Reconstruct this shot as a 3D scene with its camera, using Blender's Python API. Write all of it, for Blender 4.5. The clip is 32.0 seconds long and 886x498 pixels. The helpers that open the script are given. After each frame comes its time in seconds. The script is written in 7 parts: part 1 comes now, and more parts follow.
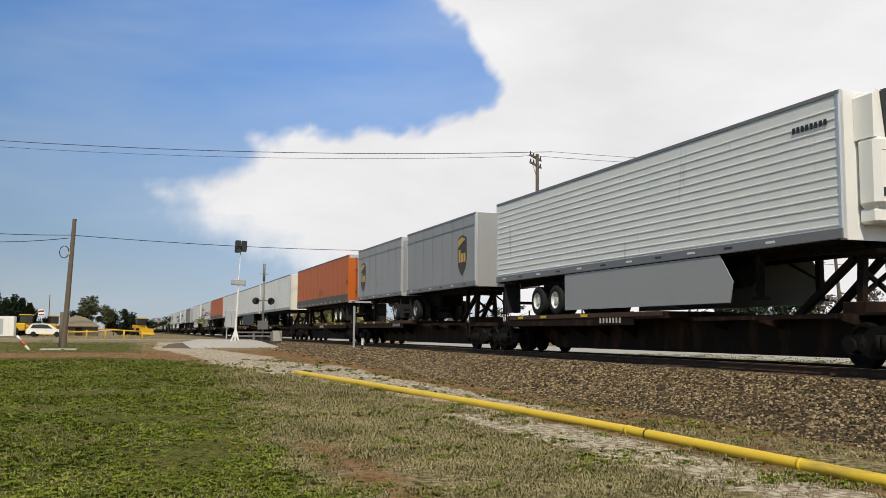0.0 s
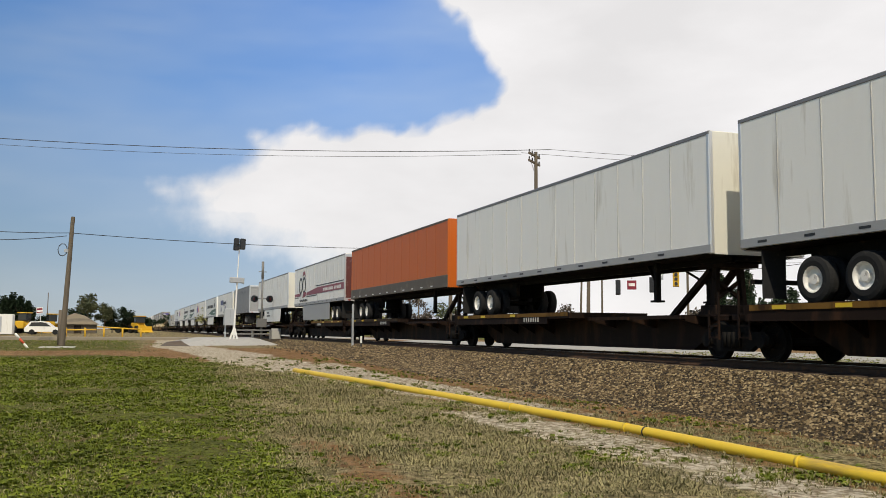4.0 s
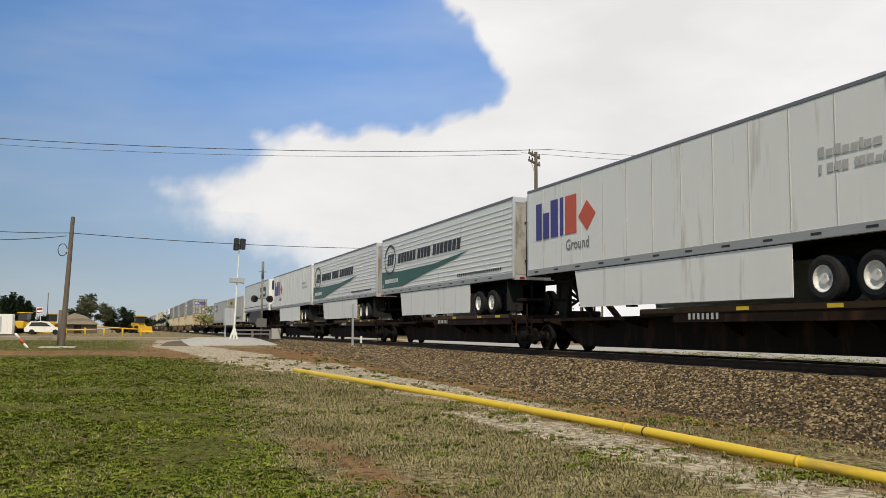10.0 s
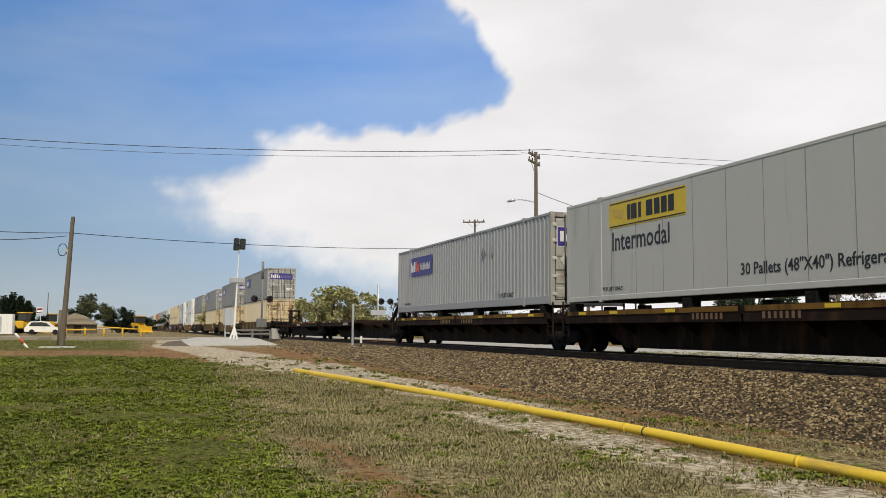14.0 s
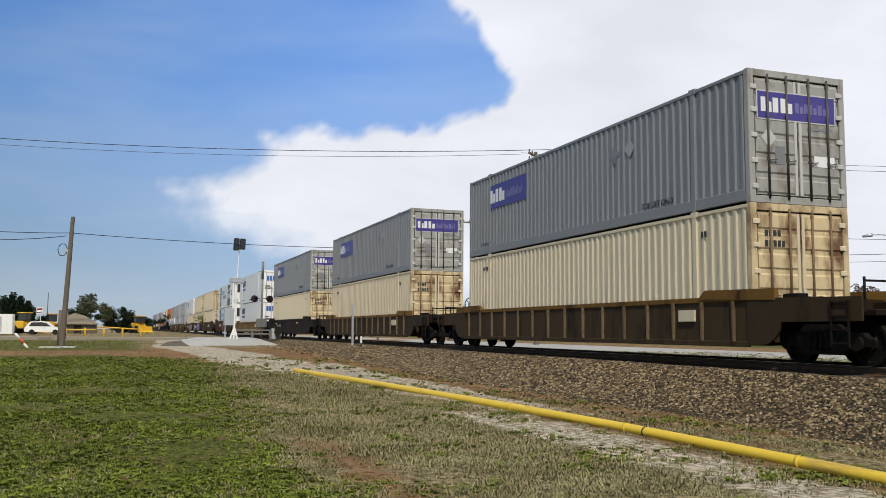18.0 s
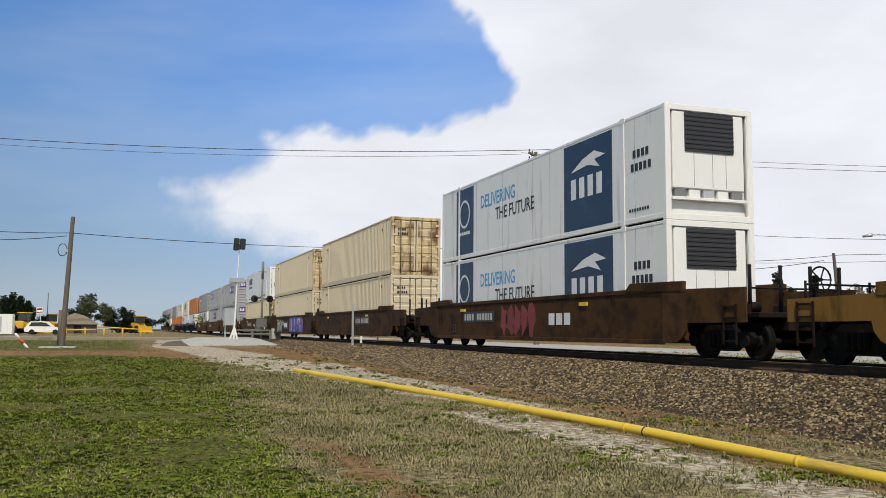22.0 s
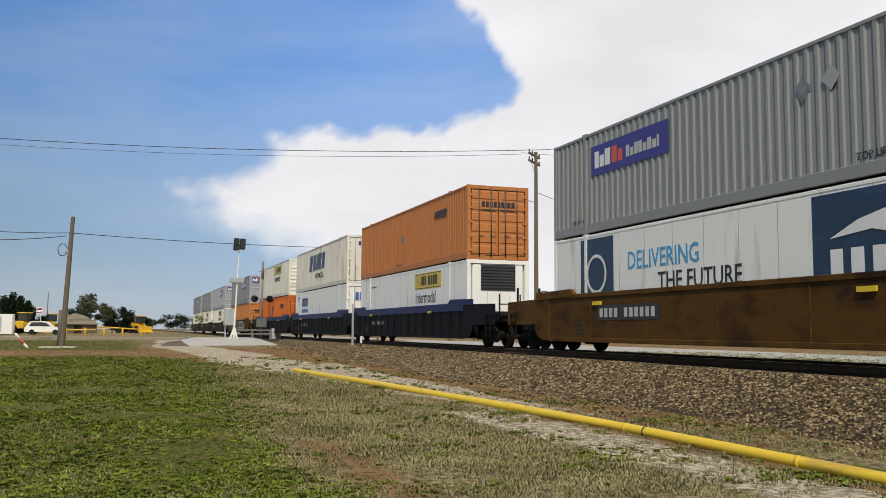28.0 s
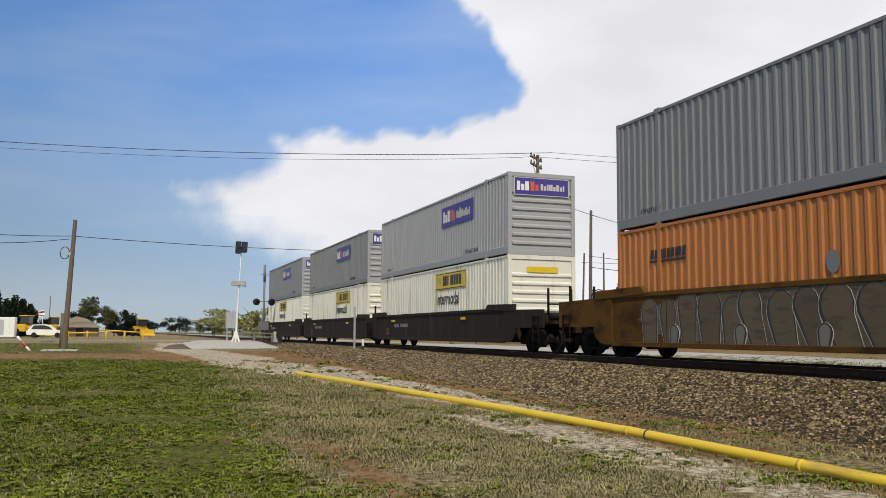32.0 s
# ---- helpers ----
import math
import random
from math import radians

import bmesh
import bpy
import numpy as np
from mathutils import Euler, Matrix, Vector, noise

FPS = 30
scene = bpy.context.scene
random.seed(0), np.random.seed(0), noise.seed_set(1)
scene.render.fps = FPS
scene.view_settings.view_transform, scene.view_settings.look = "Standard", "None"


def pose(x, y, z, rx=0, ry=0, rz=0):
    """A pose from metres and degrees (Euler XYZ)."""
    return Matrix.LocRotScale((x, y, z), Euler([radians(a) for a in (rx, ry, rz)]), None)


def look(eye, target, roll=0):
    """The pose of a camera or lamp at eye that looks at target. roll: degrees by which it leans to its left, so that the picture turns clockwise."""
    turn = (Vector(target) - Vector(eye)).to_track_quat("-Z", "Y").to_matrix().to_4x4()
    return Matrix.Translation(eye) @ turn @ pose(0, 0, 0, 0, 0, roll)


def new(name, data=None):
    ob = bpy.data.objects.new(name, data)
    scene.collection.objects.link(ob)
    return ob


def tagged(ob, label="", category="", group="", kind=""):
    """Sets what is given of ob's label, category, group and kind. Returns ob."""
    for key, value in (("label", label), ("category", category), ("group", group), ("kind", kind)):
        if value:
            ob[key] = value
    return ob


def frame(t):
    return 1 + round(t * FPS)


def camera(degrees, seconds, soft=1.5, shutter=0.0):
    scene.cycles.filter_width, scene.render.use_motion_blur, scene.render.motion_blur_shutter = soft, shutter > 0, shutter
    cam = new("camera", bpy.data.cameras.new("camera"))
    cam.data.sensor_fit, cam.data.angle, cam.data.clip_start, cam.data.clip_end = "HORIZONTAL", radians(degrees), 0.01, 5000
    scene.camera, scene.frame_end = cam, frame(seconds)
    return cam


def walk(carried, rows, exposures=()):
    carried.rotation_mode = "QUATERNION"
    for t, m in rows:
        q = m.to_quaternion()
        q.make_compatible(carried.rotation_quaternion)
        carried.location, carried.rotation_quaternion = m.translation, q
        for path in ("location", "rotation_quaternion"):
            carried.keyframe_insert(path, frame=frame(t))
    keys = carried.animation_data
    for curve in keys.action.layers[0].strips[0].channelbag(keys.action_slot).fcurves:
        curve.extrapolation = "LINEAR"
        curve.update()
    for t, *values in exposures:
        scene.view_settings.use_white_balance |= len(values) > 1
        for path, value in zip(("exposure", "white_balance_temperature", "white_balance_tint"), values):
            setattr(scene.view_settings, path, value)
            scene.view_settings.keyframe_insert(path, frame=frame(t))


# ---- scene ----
EYE = Vector((0.0, 0.0, 0.603))
AIM = EYE + Vector((-0.93725, 0.33643, 0.09155))
cam = camera(52.95, 32.0, soft=0.55, shutter=0.0)


def eye_pose(right=0.0, down=0.0):
    """The standing camera, nudged by a few hundredths of a degree."""
    m = look(EYE, AIM, 0.38)
    return m @ Euler((radians(down), radians(right), 0)).to_matrix().to_4x4()


walk(cam, [(0.0, eye_pose(0.085, 0.14)), (0.2, eye_pose(0.07, 0.1)), (0.5, eye_pose()), (31.1, eye_pose()),
           (31.5, eye_pose(0.13, 0.25)), (32.0, eye_pose(0.12, 0.2))],
     exposures=[(0.0, 0.0, 7200, 8.0), (8.0, 0.0, 7350, 8.0), (16.5, 0.0, 7200, 8.0), (17.1, 0.0, 6700, 8.0), (20.0, 0.0, 6650, 8.0), (23.0, 0.0, 6800, 8.0), (24.0, 0.0, 6150, 8.0),
                (25.5, 0.0, 6150, 8.0), (27.5, 0.0, 7050, 8.0), (29.0, 0.0, 7050, 8.0), (30.0, 0.0, 6750, 8.0), (31.0, 0.0, 6750, 8.0), (32.0, 0.0, 7000, 8.0)])

# ---- light ----
SUN_AZ, SUN_EL = -24.0, 50.0          # degrees from +x towards +y, and above the horizon
world = bpy.data.worlds.new("world")
scene.world = world
world.use_nodes = True
nt = world.node_tree
sky = nt.nodes.new("ShaderNodeTexSky")
sky.sky_type, sky.sun_disc = "NISHITA", False
sky.sun_elevation, sky.sun_rotation = radians(SUN_EL), radians(90 - SUN_AZ)
sky.air_density, sky.dust_density, sky.ozone_density = 1.0, 0.3, 3.5
bg = nt.nodes["Background"]
bg.inputs["Strength"].default_value = 0.10
vivid = nt.nodes.new("ShaderNodeHueSaturation")
vivid.inputs["Saturation"].default_value = 1.1
nt.links.new(sky.outputs[0], vivid.inputs["Color"])
nt.links.new(vivid.outputs[0], bg.inputs[0])
sun_data = bpy.data.lights.new("sun", "SUN")
sun_data.energy, sun_data.angle, sun_data.color = 3.6, radians(0.6), (1.0, 0.94, 0.84)
sun = new("sun", sun_data)
sd = Vector((math.cos(radians(SUN_EL)) * math.cos(radians(SUN_AZ)), math.cos(radians(SUN_EL)) * math.sin(radians(SUN_AZ)), math.sin(radians(SUN_EL))))
sun.matrix_world = look(sd * 200, (0, 0, 0))

# ---- materials ----
MATS = {}


def paint(name, rgb, rough=0.55, metal=0.0, grain=0.06, stain=None, stain_amount=0.0, streak=(1, 1, 1), scale=3.0, bump=0.02, fine=60.0, spec=0.5):
    """A surface with a broad mottling, a fine grain, stains of their own colour and a little relief."""
    if name in MATS:
        return MATS[name]
    m = bpy.data.materials.new(name)
    m.use_nodes = True
    t = m.node_tree
    n, l = t.nodes, t.links
    b = n["Principled BSDF"]
    b.inputs["Roughness"].default_value, b.inputs["Metallic"].default_value = rough, metal
    b.inputs["Specular IOR Level"].default_value = spec
    co = n.new("ShaderNodeTexCoord")
    mp = n.new("ShaderNodeMapping")
    mp.inputs["Scale"].default_value = streak
    l.new(co.outputs["Object"], mp.inputs[0])
    big = n.new("ShaderNodeTexNoise")
    big.inputs["Scale"].default_value, big.inputs["Detail"].default_value, big.inputs["Roughness"].default_value = scale, 6, 0.62
    l.new(mp.outputs[0], big.inputs["Vector"])
    small = n.new("ShaderNodeTexNoise")
    small.inputs["Scale"].default_value, small.inputs["Detail"].default_value = fine, 3
    l.new(co.outputs["Object"], small.inputs["Vector"])
    rnd = n.new("ShaderNodeObjectInfo")
    hsv = n.new("ShaderNodeHueSaturation")
    hsv.inputs["Color"].default_value = (*rgb, 1)
    add = n.new("ShaderNodeMath"); add.operation = "ADD"
    l.new(big.outputs["Fac"], add.inputs[0]); l.new(small.outputs["Fac"], add.inputs[1])
    add2 = n.new("ShaderNodeMath"); add2.operation = "MULTIPLY_ADD"
    l.new(rnd.outputs["Random"], add2.inputs[0]); add2.inputs[1].default_value = 0.5
    l.new(add.outputs[0], add2.inputs[2])
    mr = n.new("ShaderNodeMapRange")
    mr.inputs[1].default_value, mr.inputs[2].default_value = 0.6, 2.0
    mr.inputs[3].default_value, mr.inputs[4].default_value = 1 - grain * 2, 1 + grain * 2
    l.new(add2.outputs[0], mr.inputs[0]); l.new(mr.outputs[0], hsv.inputs["Value"])
    col = hsv.outputs[0]
    if stain:
        st = n.new("ShaderNodeMapRange")
        st.inputs[1].default_value, st.inputs[2].default_value = 0.68 - stain_amount * 0.3, 0.80 - stain_amount * 0.2
        l.new(big.outputs["Fac"], st.inputs[0])
        mx = n.new("ShaderNodeMix"); mx.data_type = "RGBA"
        l.new(st.outputs[0], mx.inputs[0]); l.new(col, mx.inputs[6]); mx.inputs[7].default_value = (*stain, 1)
        col = mx.outputs[2]
    l.new(col, b.inputs["Base Color"])
    if bump:
        bp = n.new("ShaderNodeBump")
        bp.inputs["Strength"].default_value, bp.inputs["Distance"].default_value = 0.5, bump
        l.new(small.outputs["Fac"], bp.inputs["Height"]); l.new(bp.outputs[0], b.inputs["Normal"])
    MATS[name] = m
    return m


RUST = (0.16, 0.07, 0.03)
SOOT = (0.03, 0.026, 0.022)
STREAK = (1.6, 1.6, 0.18)
white = paint("white_paint", (0.80, 0.79, 0.75), 0.4, grain=0.035, stain=(0.50, 0.46, 0.38), stain_amount=0.32, streak=STREAK, scale=1.2, bump=0.002)
cream = paint("cream_paint", (0.70, 0.68, 0.59), 0.45, grain=0.05, stain=(0.40, 0.35, 0.26), stain_amount=0.5, streak=STREAK, scale=1.2, bump=0.002)
grey = paint("grey_paint", (0.205, 0.21, 0.215), 0.5, grain=0.04, stain=(0.24, 0.23, 0.21), stain_amount=0.25, streak=STREAK, scale=1.1, bump=0.002)
mid_grey = paint("mid_grey_paint", (0.25, 0.25, 0.25), 0.5, grain=0.04, stain=(0.26, 0.24, 0.21), stain_amount=0.3, streak=STREAK, scale=1.1, bump=0.002)
light_grey = paint("light_grey_paint", (0.32, 0.325, 0.33), 0.5, grain=0.04, stain=(0.3, 0.29, 0.27), stain_amount=0.25, streak=STREAK, scale=1.1, bump=0.002)
pale_grey = paint("pale_grey_panel", (0.47, 0.46, 0.43), 0.5, grain=0.04, stain=(0.32, 0.30, 0.27), stain_amount=0.3, streak=STREAK, scale=1.1, bump=0.002)
rail_brown = paint("road_grimed_trim", (0.10, 0.085, 0.065), 0.6, 0.1, grain=0.1, stain=(0.2, 0.17, 0.13), stain_amount=0.4, scale=2, bump=0.004)
tan = paint("tan_paint", (0.60, 0.51, 0.355), 0.55, grain=0.05, stain=(0.36, 0.24, 0.12), stain_amount=0.22, streak=STREAK, scale=1.1, bump=0.002)
tan_rust = paint("rust_stained_tan_paint", (0.60, 0.475, 0.27), 0.6, grain=0.08, stain=(0.13, 0.06, 0.022), stain_amount=0.82, streak=(1.2, 1.6, 0.7), scale=1.3, bump=0.003)
tan_bar = paint("dark_tan_bar", (0.16, 0.10, 0.05), 0.6, grain=0.15, stain=(0.08, 0.045, 0.02), stain_amount=0.5, scale=3, bump=0.002)
# base lightened and yellowed for sunlit ends; the stains are rust and soil
lit_dirty_grey = paint("sunlit_soiled_grey_paint", (0.33, 0.325, 0.295), 0.6, grain=0.08, stain=(0.11, 0.075, 0.045), stain_amount=0.55, streak=(1.2, 1.2, 0.6), scale=1.4, bump=0.003)
# cream dimmed for the shade on folded sides, with streaks of grime
dimmed_cream = paint("dimmed_streaked_cream_paint", (0.58, 0.56, 0.495), 0.5, grain=0.06, stain=(0.30, 0.26, 0.20), stain_amount=0.5, streak=(3.0, 3.0, 0.16), scale=1.4, bump=0.002)
orange = paint("orange_paint", (0.53, 0.115, 0.010), 0.5, grain=0.05, stain=(0.32, 0.10, 0.03), stain_amount=0.25, streak=STREAK, scale=1.1, bump=0.002)
orange_pale = paint("faded_orange_paint", (0.44, 0.155, 0.038), 0.55, grain=0.05, stain=(0.30, 0.13, 0.05), stain_amount=0.3, streak=STREAK, scale=1.1, bump=0.002)
# the pale grey blotches put the foil's reflections into the colour
maroon_door = paint("dark_maroon_foil", (0.13, 0.045, 0.042), 0.35, grain=0.15, stain=(0.30, 0.28, 0.27), stain_amount=0.35, streak=(2, 3, 1.5), scale=2.5, bump=0.004)
red_brown = paint("red_brown_paint", (0.33, 0.09, 0.045), 0.55, grain=0.05, stain=(0.2, 0.06, 0.03), stain_amount=0.2, streak=STREAK, scale=1.1, bump=0.002)
ribbed_white = paint("ribbed_white_panel", (0.78, 0.78, 0.75), 0.4, 0.0, grain=0.04, stain=(0.42, 0.41, 0.38), stain_amount=0.2, streak=STREAK, scale=1.2, bump=0.002)
alu = paint("bare_aluminium", (0.62, 0.63, 0.64), 0.42, 0.55, grain=0.05, stain=(0.3, 0.29, 0.27), stain_amount=0.2, streak=STREAK, scale=1.4, bump=0.002)
rod_dark = paint("dark_lock_rod", (0.055, 0.05, 0.045), 0.6, 0.2, grain=0.15, stain=(0.12, 0.08, 0.05), stain_amount=0.35, scale=4, bump=0.002)
rail_trim = paint("grey_metal_trim", (0.22, 0.22, 0.225), 0.5, 0.3, grain=0.06, scale=2, bump=0.003)
brown_car = paint("brown_car_paint", (0.105, 0.050, 0.010), 0.7, grain=0.22, stain=(0.030, 0.015, 0.006), stain_amount=0.7, streak=(0.55, 1.2, 1.1), scale=1.5, bump=0.006, spec=0.12)
umber_car = paint("grimy_umber_car_paint", (0.070, 0.034, 0.012), 0.7, grain=0.25, stain=(0.020, 0.011, 0.006), stain_amount=0.75, streak=(0.7, 1.2, 0.8), scale=1.7, bump=0.006, spec=0.12)
dark_brown_car = paint("dark_brown_car_paint", (0.016, 0.009, 0.006), 0.7, grain=0.25, stain=(0.055, 0.026, 0.013), stain_amount=0.5, streak=(1.2, 1.2, 0.35), scale=1.6, bump=0.006, spec=0.12)
ochre_car = paint("ochre_car_paint", (0.19, 0.10, 0.024), 0.7, grain=0.22, stain=(0.04, 0.020, 0.008), stain_amount=0.65, streak=(1.2, 1.2, 0.35), scale=1.5, bump=0.006, spec=0.12)
rib_edge = paint("worn_rib_edge", (0.15, 0.105, 0.06), 0.7, grain=0.3, stain=(0.05, 0.03, 0.015), stain_amount=0.6, scale=4, bump=0.004, spec=0.15)
rib_car = paint("rusty_ribbed_car_paint", (0.046, 0.030, 0.014), 0.7, grain=0.25, stain=(0.022, 0.013, 0.008), stain_amount=0.6, streak=(1.2, 1.2, 0.35), scale=1.6, bump=0.006, spec=0.15)
black_car = paint("sooty_black_paint", (0.008, 0.008, 0.010), 0.65, grain=0.12, stain=(0.03, 0.022, 0.018), stain_amount=0.3, streak=(1.2, 1.2, 0.35), scale=1.6, bump=0.005, spec=0.12)
navy_car = paint("navy_car_paint", (0.010, 0.018, 0.085), 0.5, grain=0.08, stain=(0.015, 0.016, 0.03), stain_amount=0.3, streak=(1.2, 1.2, 0.35), scale=1.6, bump=0.004, spec=0.25)
graphite = paint("dark_weathered_paint", (0.030, 0.021, 0.015), 0.7, grain=0.12, stain=(0.05, 0.04, 0.03), stain_amount=0.4, streak=(1.2, 1.2, 0.35), scale=1.6, bump=0.006, spec=0.12)
iron = paint("dirty_cast_iron", (0.011, 0.010, 0.009), 0.75, 0.3, grain=0.15, stain=(0.04, 0.028, 0.02), stain_amount=0.4, scale=5, bump=0.006, spec=0.12)
steel = paint("worn_steel", (0.45, 0.44, 0.42), 0.35, 0.9, grain=0.08, scale=6, bump=0.002)
rail_rust = paint("rusty_rail_steel", (0.085, 0.05, 0.032), 0.75, 0.3, grain=0.12, stain=RUST, stain_amount=0.4, scale=6, bump=0.004, spec=0.25)
rubber = paint("tyre_rubber", (0.022, 0.022, 0.022), 0.85, grain=0.15, stain=(0.06, 0.055, 0.05), stain_amount=0.3, scale=8, bump=0.004, spec=0.12)
hub = paint("white_wheel_rim", (0.70, 0.68, 0.63), 0.45, 0.0, grain=0.08, stain=(0.2, 0.15, 0.1), stain_amount=0.4, scale=6, bump=0.002)
black = paint("black_plastic", (0.018, 0.019, 0.022), 0.5, grain=0.1, scale=5, bump=0.003)
navy = paint("navy_decal", (0.022, 0.032, 0.16), 0.4, grain=0.05, scale=3, bump=0)
purple = paint("purple_decal", (0.045, 0.035, 0.22), 0.4, grain=0.06, stain=(0.2, 0.2, 0.24), stain_amount=0.12, scale=3, bump=0)
steel_blue = paint("steel_blue_decal", (0.012, 0.034, 0.075), 0.4, grain=0.08, stain=(0.03, 0.065, 0.12), stain_amount=0.4, scale=1.2, bump=0)
mid_blue = paint("blue_decal", (0.03, 0.12, 0.36), 0.4, grain=0.05, scale=3, bump=0)
sky_blue = paint("light_blue_lettering", (0.05, 0.30, 0.55), 0.4, grain=0.05, scale=3, bump=0)
yellow_decal = paint("yellow_decal", (0.66, 0.46, 0.02), 0.4, grain=0.05, stain=(0.4, 0.28, 0.04), stain_amount=0.2, scale=3, bump=0)
green_dark = paint("dark_green_decal", (0.012, 0.085, 0.055), 0.4, grain=0.05, scale=3, bump=0)
maroon = paint("maroon_decal", (0.22, 0.02, 0.035), 0.4, grain=0.05, scale=3, bump=0)
red_decal = paint("orange_red_decal", (0.62, 0.09, 0.03), 0.4, grain=0.05, scale=3, bump=0)
black_decal = paint("black_lettering", (0.02, 0.02, 0.022), 0.5, grain=0.05, scale=3, bump=0)
white_decal = paint("white_lettering", (0.72, 0.72, 0.70), 0.5, grain=0.05, scale=3, bump=0)
faint_decal = paint("faded_violet_lettering", (0.14, 0.13, 0.30), 0.6, grain=0.08, scale=6, bump=0)
pale_decal = paint("worn_pale_lettering", (0.48, 0.47, 0.44), 0.6, grain=0.08, scale=6, bump=0)
gold_decal = paint("gold_decal", (0.55, 0.36, 0.06), 0.45, grain=0.05, scale=3, bump=0)
brown_decal = paint("dark_brown_decal", (0.05, 0.022, 0.01), 0.45, grain=0.05, scale=3, bump=0)
graf_silver = paint("silver_spray", (0.17, 0.155, 0.13), 0.6, grain=0.1, scale=4, bump=0.001)
graf_dark = paint("tarnished_silver_spray", (0.105, 0.076, 0.044), 0.6, grain=0.2, stain=(0.045, 0.032, 0.020), stain_amount=0.6, streak=(0.6, 1, 2.5), scale=2, bump=0.001)
graf_blue = paint("blue_spray", (0.05, 0.10, 0.42), 0.6, grain=0.1, scale=4, bump=0.001)
graf_pink = paint("pink_spray", (0.34, 0.09, 0.08), 0.6, grain=0.15, stain=(0.30, 0.22, 0.36), stain_amount=0.5, scale=1.5, bump=0.001)
graf_lilac = paint("pale_lilac_spray", (0.36, 0.36, 0.58), 0.6, grain=0.12, stain=(0.40, 0.20, 0.22), stain_amount=0.4, scale=2, bump=0.001)
graf_green = paint("pale_green_spray", (0.20, 0.30, 0.19), 0.6, grain=0.12, stain=(0.12, 0.1, 0.05), stain_amount=0.4, scale=3, bump=0.001)
graf_red = paint("dark_red_spray", (0.20, 0.03, 0.03), 0.6, grain=0.12, scale=3, bump=0.001)
wood_pole = paint("weathered_pole_wood", (0.125, 0.10, 0.072), 0.85, grain=0.14, stain=(0.07, 0.055, 0.045), stain_amount=0.45, streak=(6, 6, 0.25), scale=2, bump=0.01)
post_grey = paint("weathered_grey_post_paint", (0.17, 0.165, 0.155), 0.6, 0.2, grain=0.1, stain=(0.10, 0.08, 0.06), stain_amount=0.3, scale=3, bump=0.003)
galv = paint("galvanised_steel", (0.50, 0.51, 0.52), 0.45, 0.5, grain=0.06, scale=4, bump=0.002)
yellow_paint = paint("yellow_pipe_paint", (0.74, 0.50, 0.035), 0.45, grain=0.05, stain=(0.40, 0.25, 0.06), stain_amount=0.3, streak=(0.3, 2, 2), scale=2.2, bump=0.004)
machine_yellow = paint("machine_yellow_paint", (0.62, 0.36, 0.02), 0.5, grain=0.06, stain=(0.25, 0.14, 0.04), stain_amount=0.25, scale=2, bump=0.003)
road_grey = paint("pale_road_surface", (0.36, 0.345, 0.31), 0.9, grain=0.08, stain=(0.22, 0.21, 0.19), stain_amount=0.35, streak=(0.1, 1, 1), scale=0.8, bump=0.006)
concrete = paint("pale_concrete", (0.46, 0.44, 0.40), 0.85, grain=0.08, stain=(0.28, 0.26, 0.23), stain_amount=0.35, scale=1.2, bump=0.006)
asphalt = paint("grey_road_asphalt", (0.27, 0.225, 0.165), 0.9, grain=0.1, stain=(0.10, 0.10, 0.095), stain_amount=0.4, streak=(0.1, 1, 1), scale=0.8, bump=0.006)
crushed = paint("crushed_pale_stone", (0.42, 0.40, 0.36), 0.9, grain=0.16, stain=(0.28, 0.25, 0.21), stain_amount=0.4, scale=2.5, bump=0.05, fine=22)
tie_wood = paint("creosoted_tie_wood", (0.075, 0.055, 0.042), 0.9, grain=0.15, scale=5, bump=0.01, spec=0.12)
bark = paint("grey_brown_bark", (0.11, 0.085, 0.065), 0.9, grain=0.15, scale=6, bump=0.02)
glass = paint("dark_window_glass", (0.03, 0.035, 0.04), 0.08, 0.0, grain=0.05, scale=1, bump=0)
lamp_red = paint("red_signal_lens", (0.22, 0.012, 0.012), 0.3, grain=0.05, scale=3, bump=0)


def leafy(name, a, b, scale=0.7):
    """Foliage with a hue that drifts from leaf to leaf."""
    m = bpy.data.materials.new(name)
    m.use_nodes = True
    t = m.node_tree
    p = t.nodes["Principled BSDF"]
    p.inputs["Roughness"].default_value = 0.75
    p.inputs["Specular IOR Level"].default_value = 0.2
    g = t.nodes.new("ShaderNodeNewGeometry")
    co = t.nodes.new("ShaderNodeTexCoord")
    no = t.nodes.new("ShaderNodeTexNoise"); no.inputs["Scale"].default_value = scale
    t.links.new(co.outputs["Object"], no.inputs["Vector"])
    ad = t.nodes.new("ShaderNodeMath"); ad.operation = "MULTIPLY_ADD"
    t.links.new(g.outputs["Random Per Island"], ad.inputs[0]); ad.inputs[1].default_value = 0.6
    t.links.new(no.outputs["Fac"], ad.inputs[2])
    rp = t.nodes.new("ShaderNodeMapRange"); rp.inputs[1].default_value, rp.inputs[2].default_value = 0.35, 1.2
    t.links.new(ad.outputs[0], rp.inputs[0])
    mx = t.nodes.new("ShaderNodeMix"); mx.data_type = "RGBA"
    mx.inputs[6].default_value, mx.inputs[7].default_value = (*a, 1), (*b, 1)
    t.links.new(rp.outputs[0], mx.inputs[0]); t.links.new(mx.outputs[2], p.inputs["Base Color"])
    return m


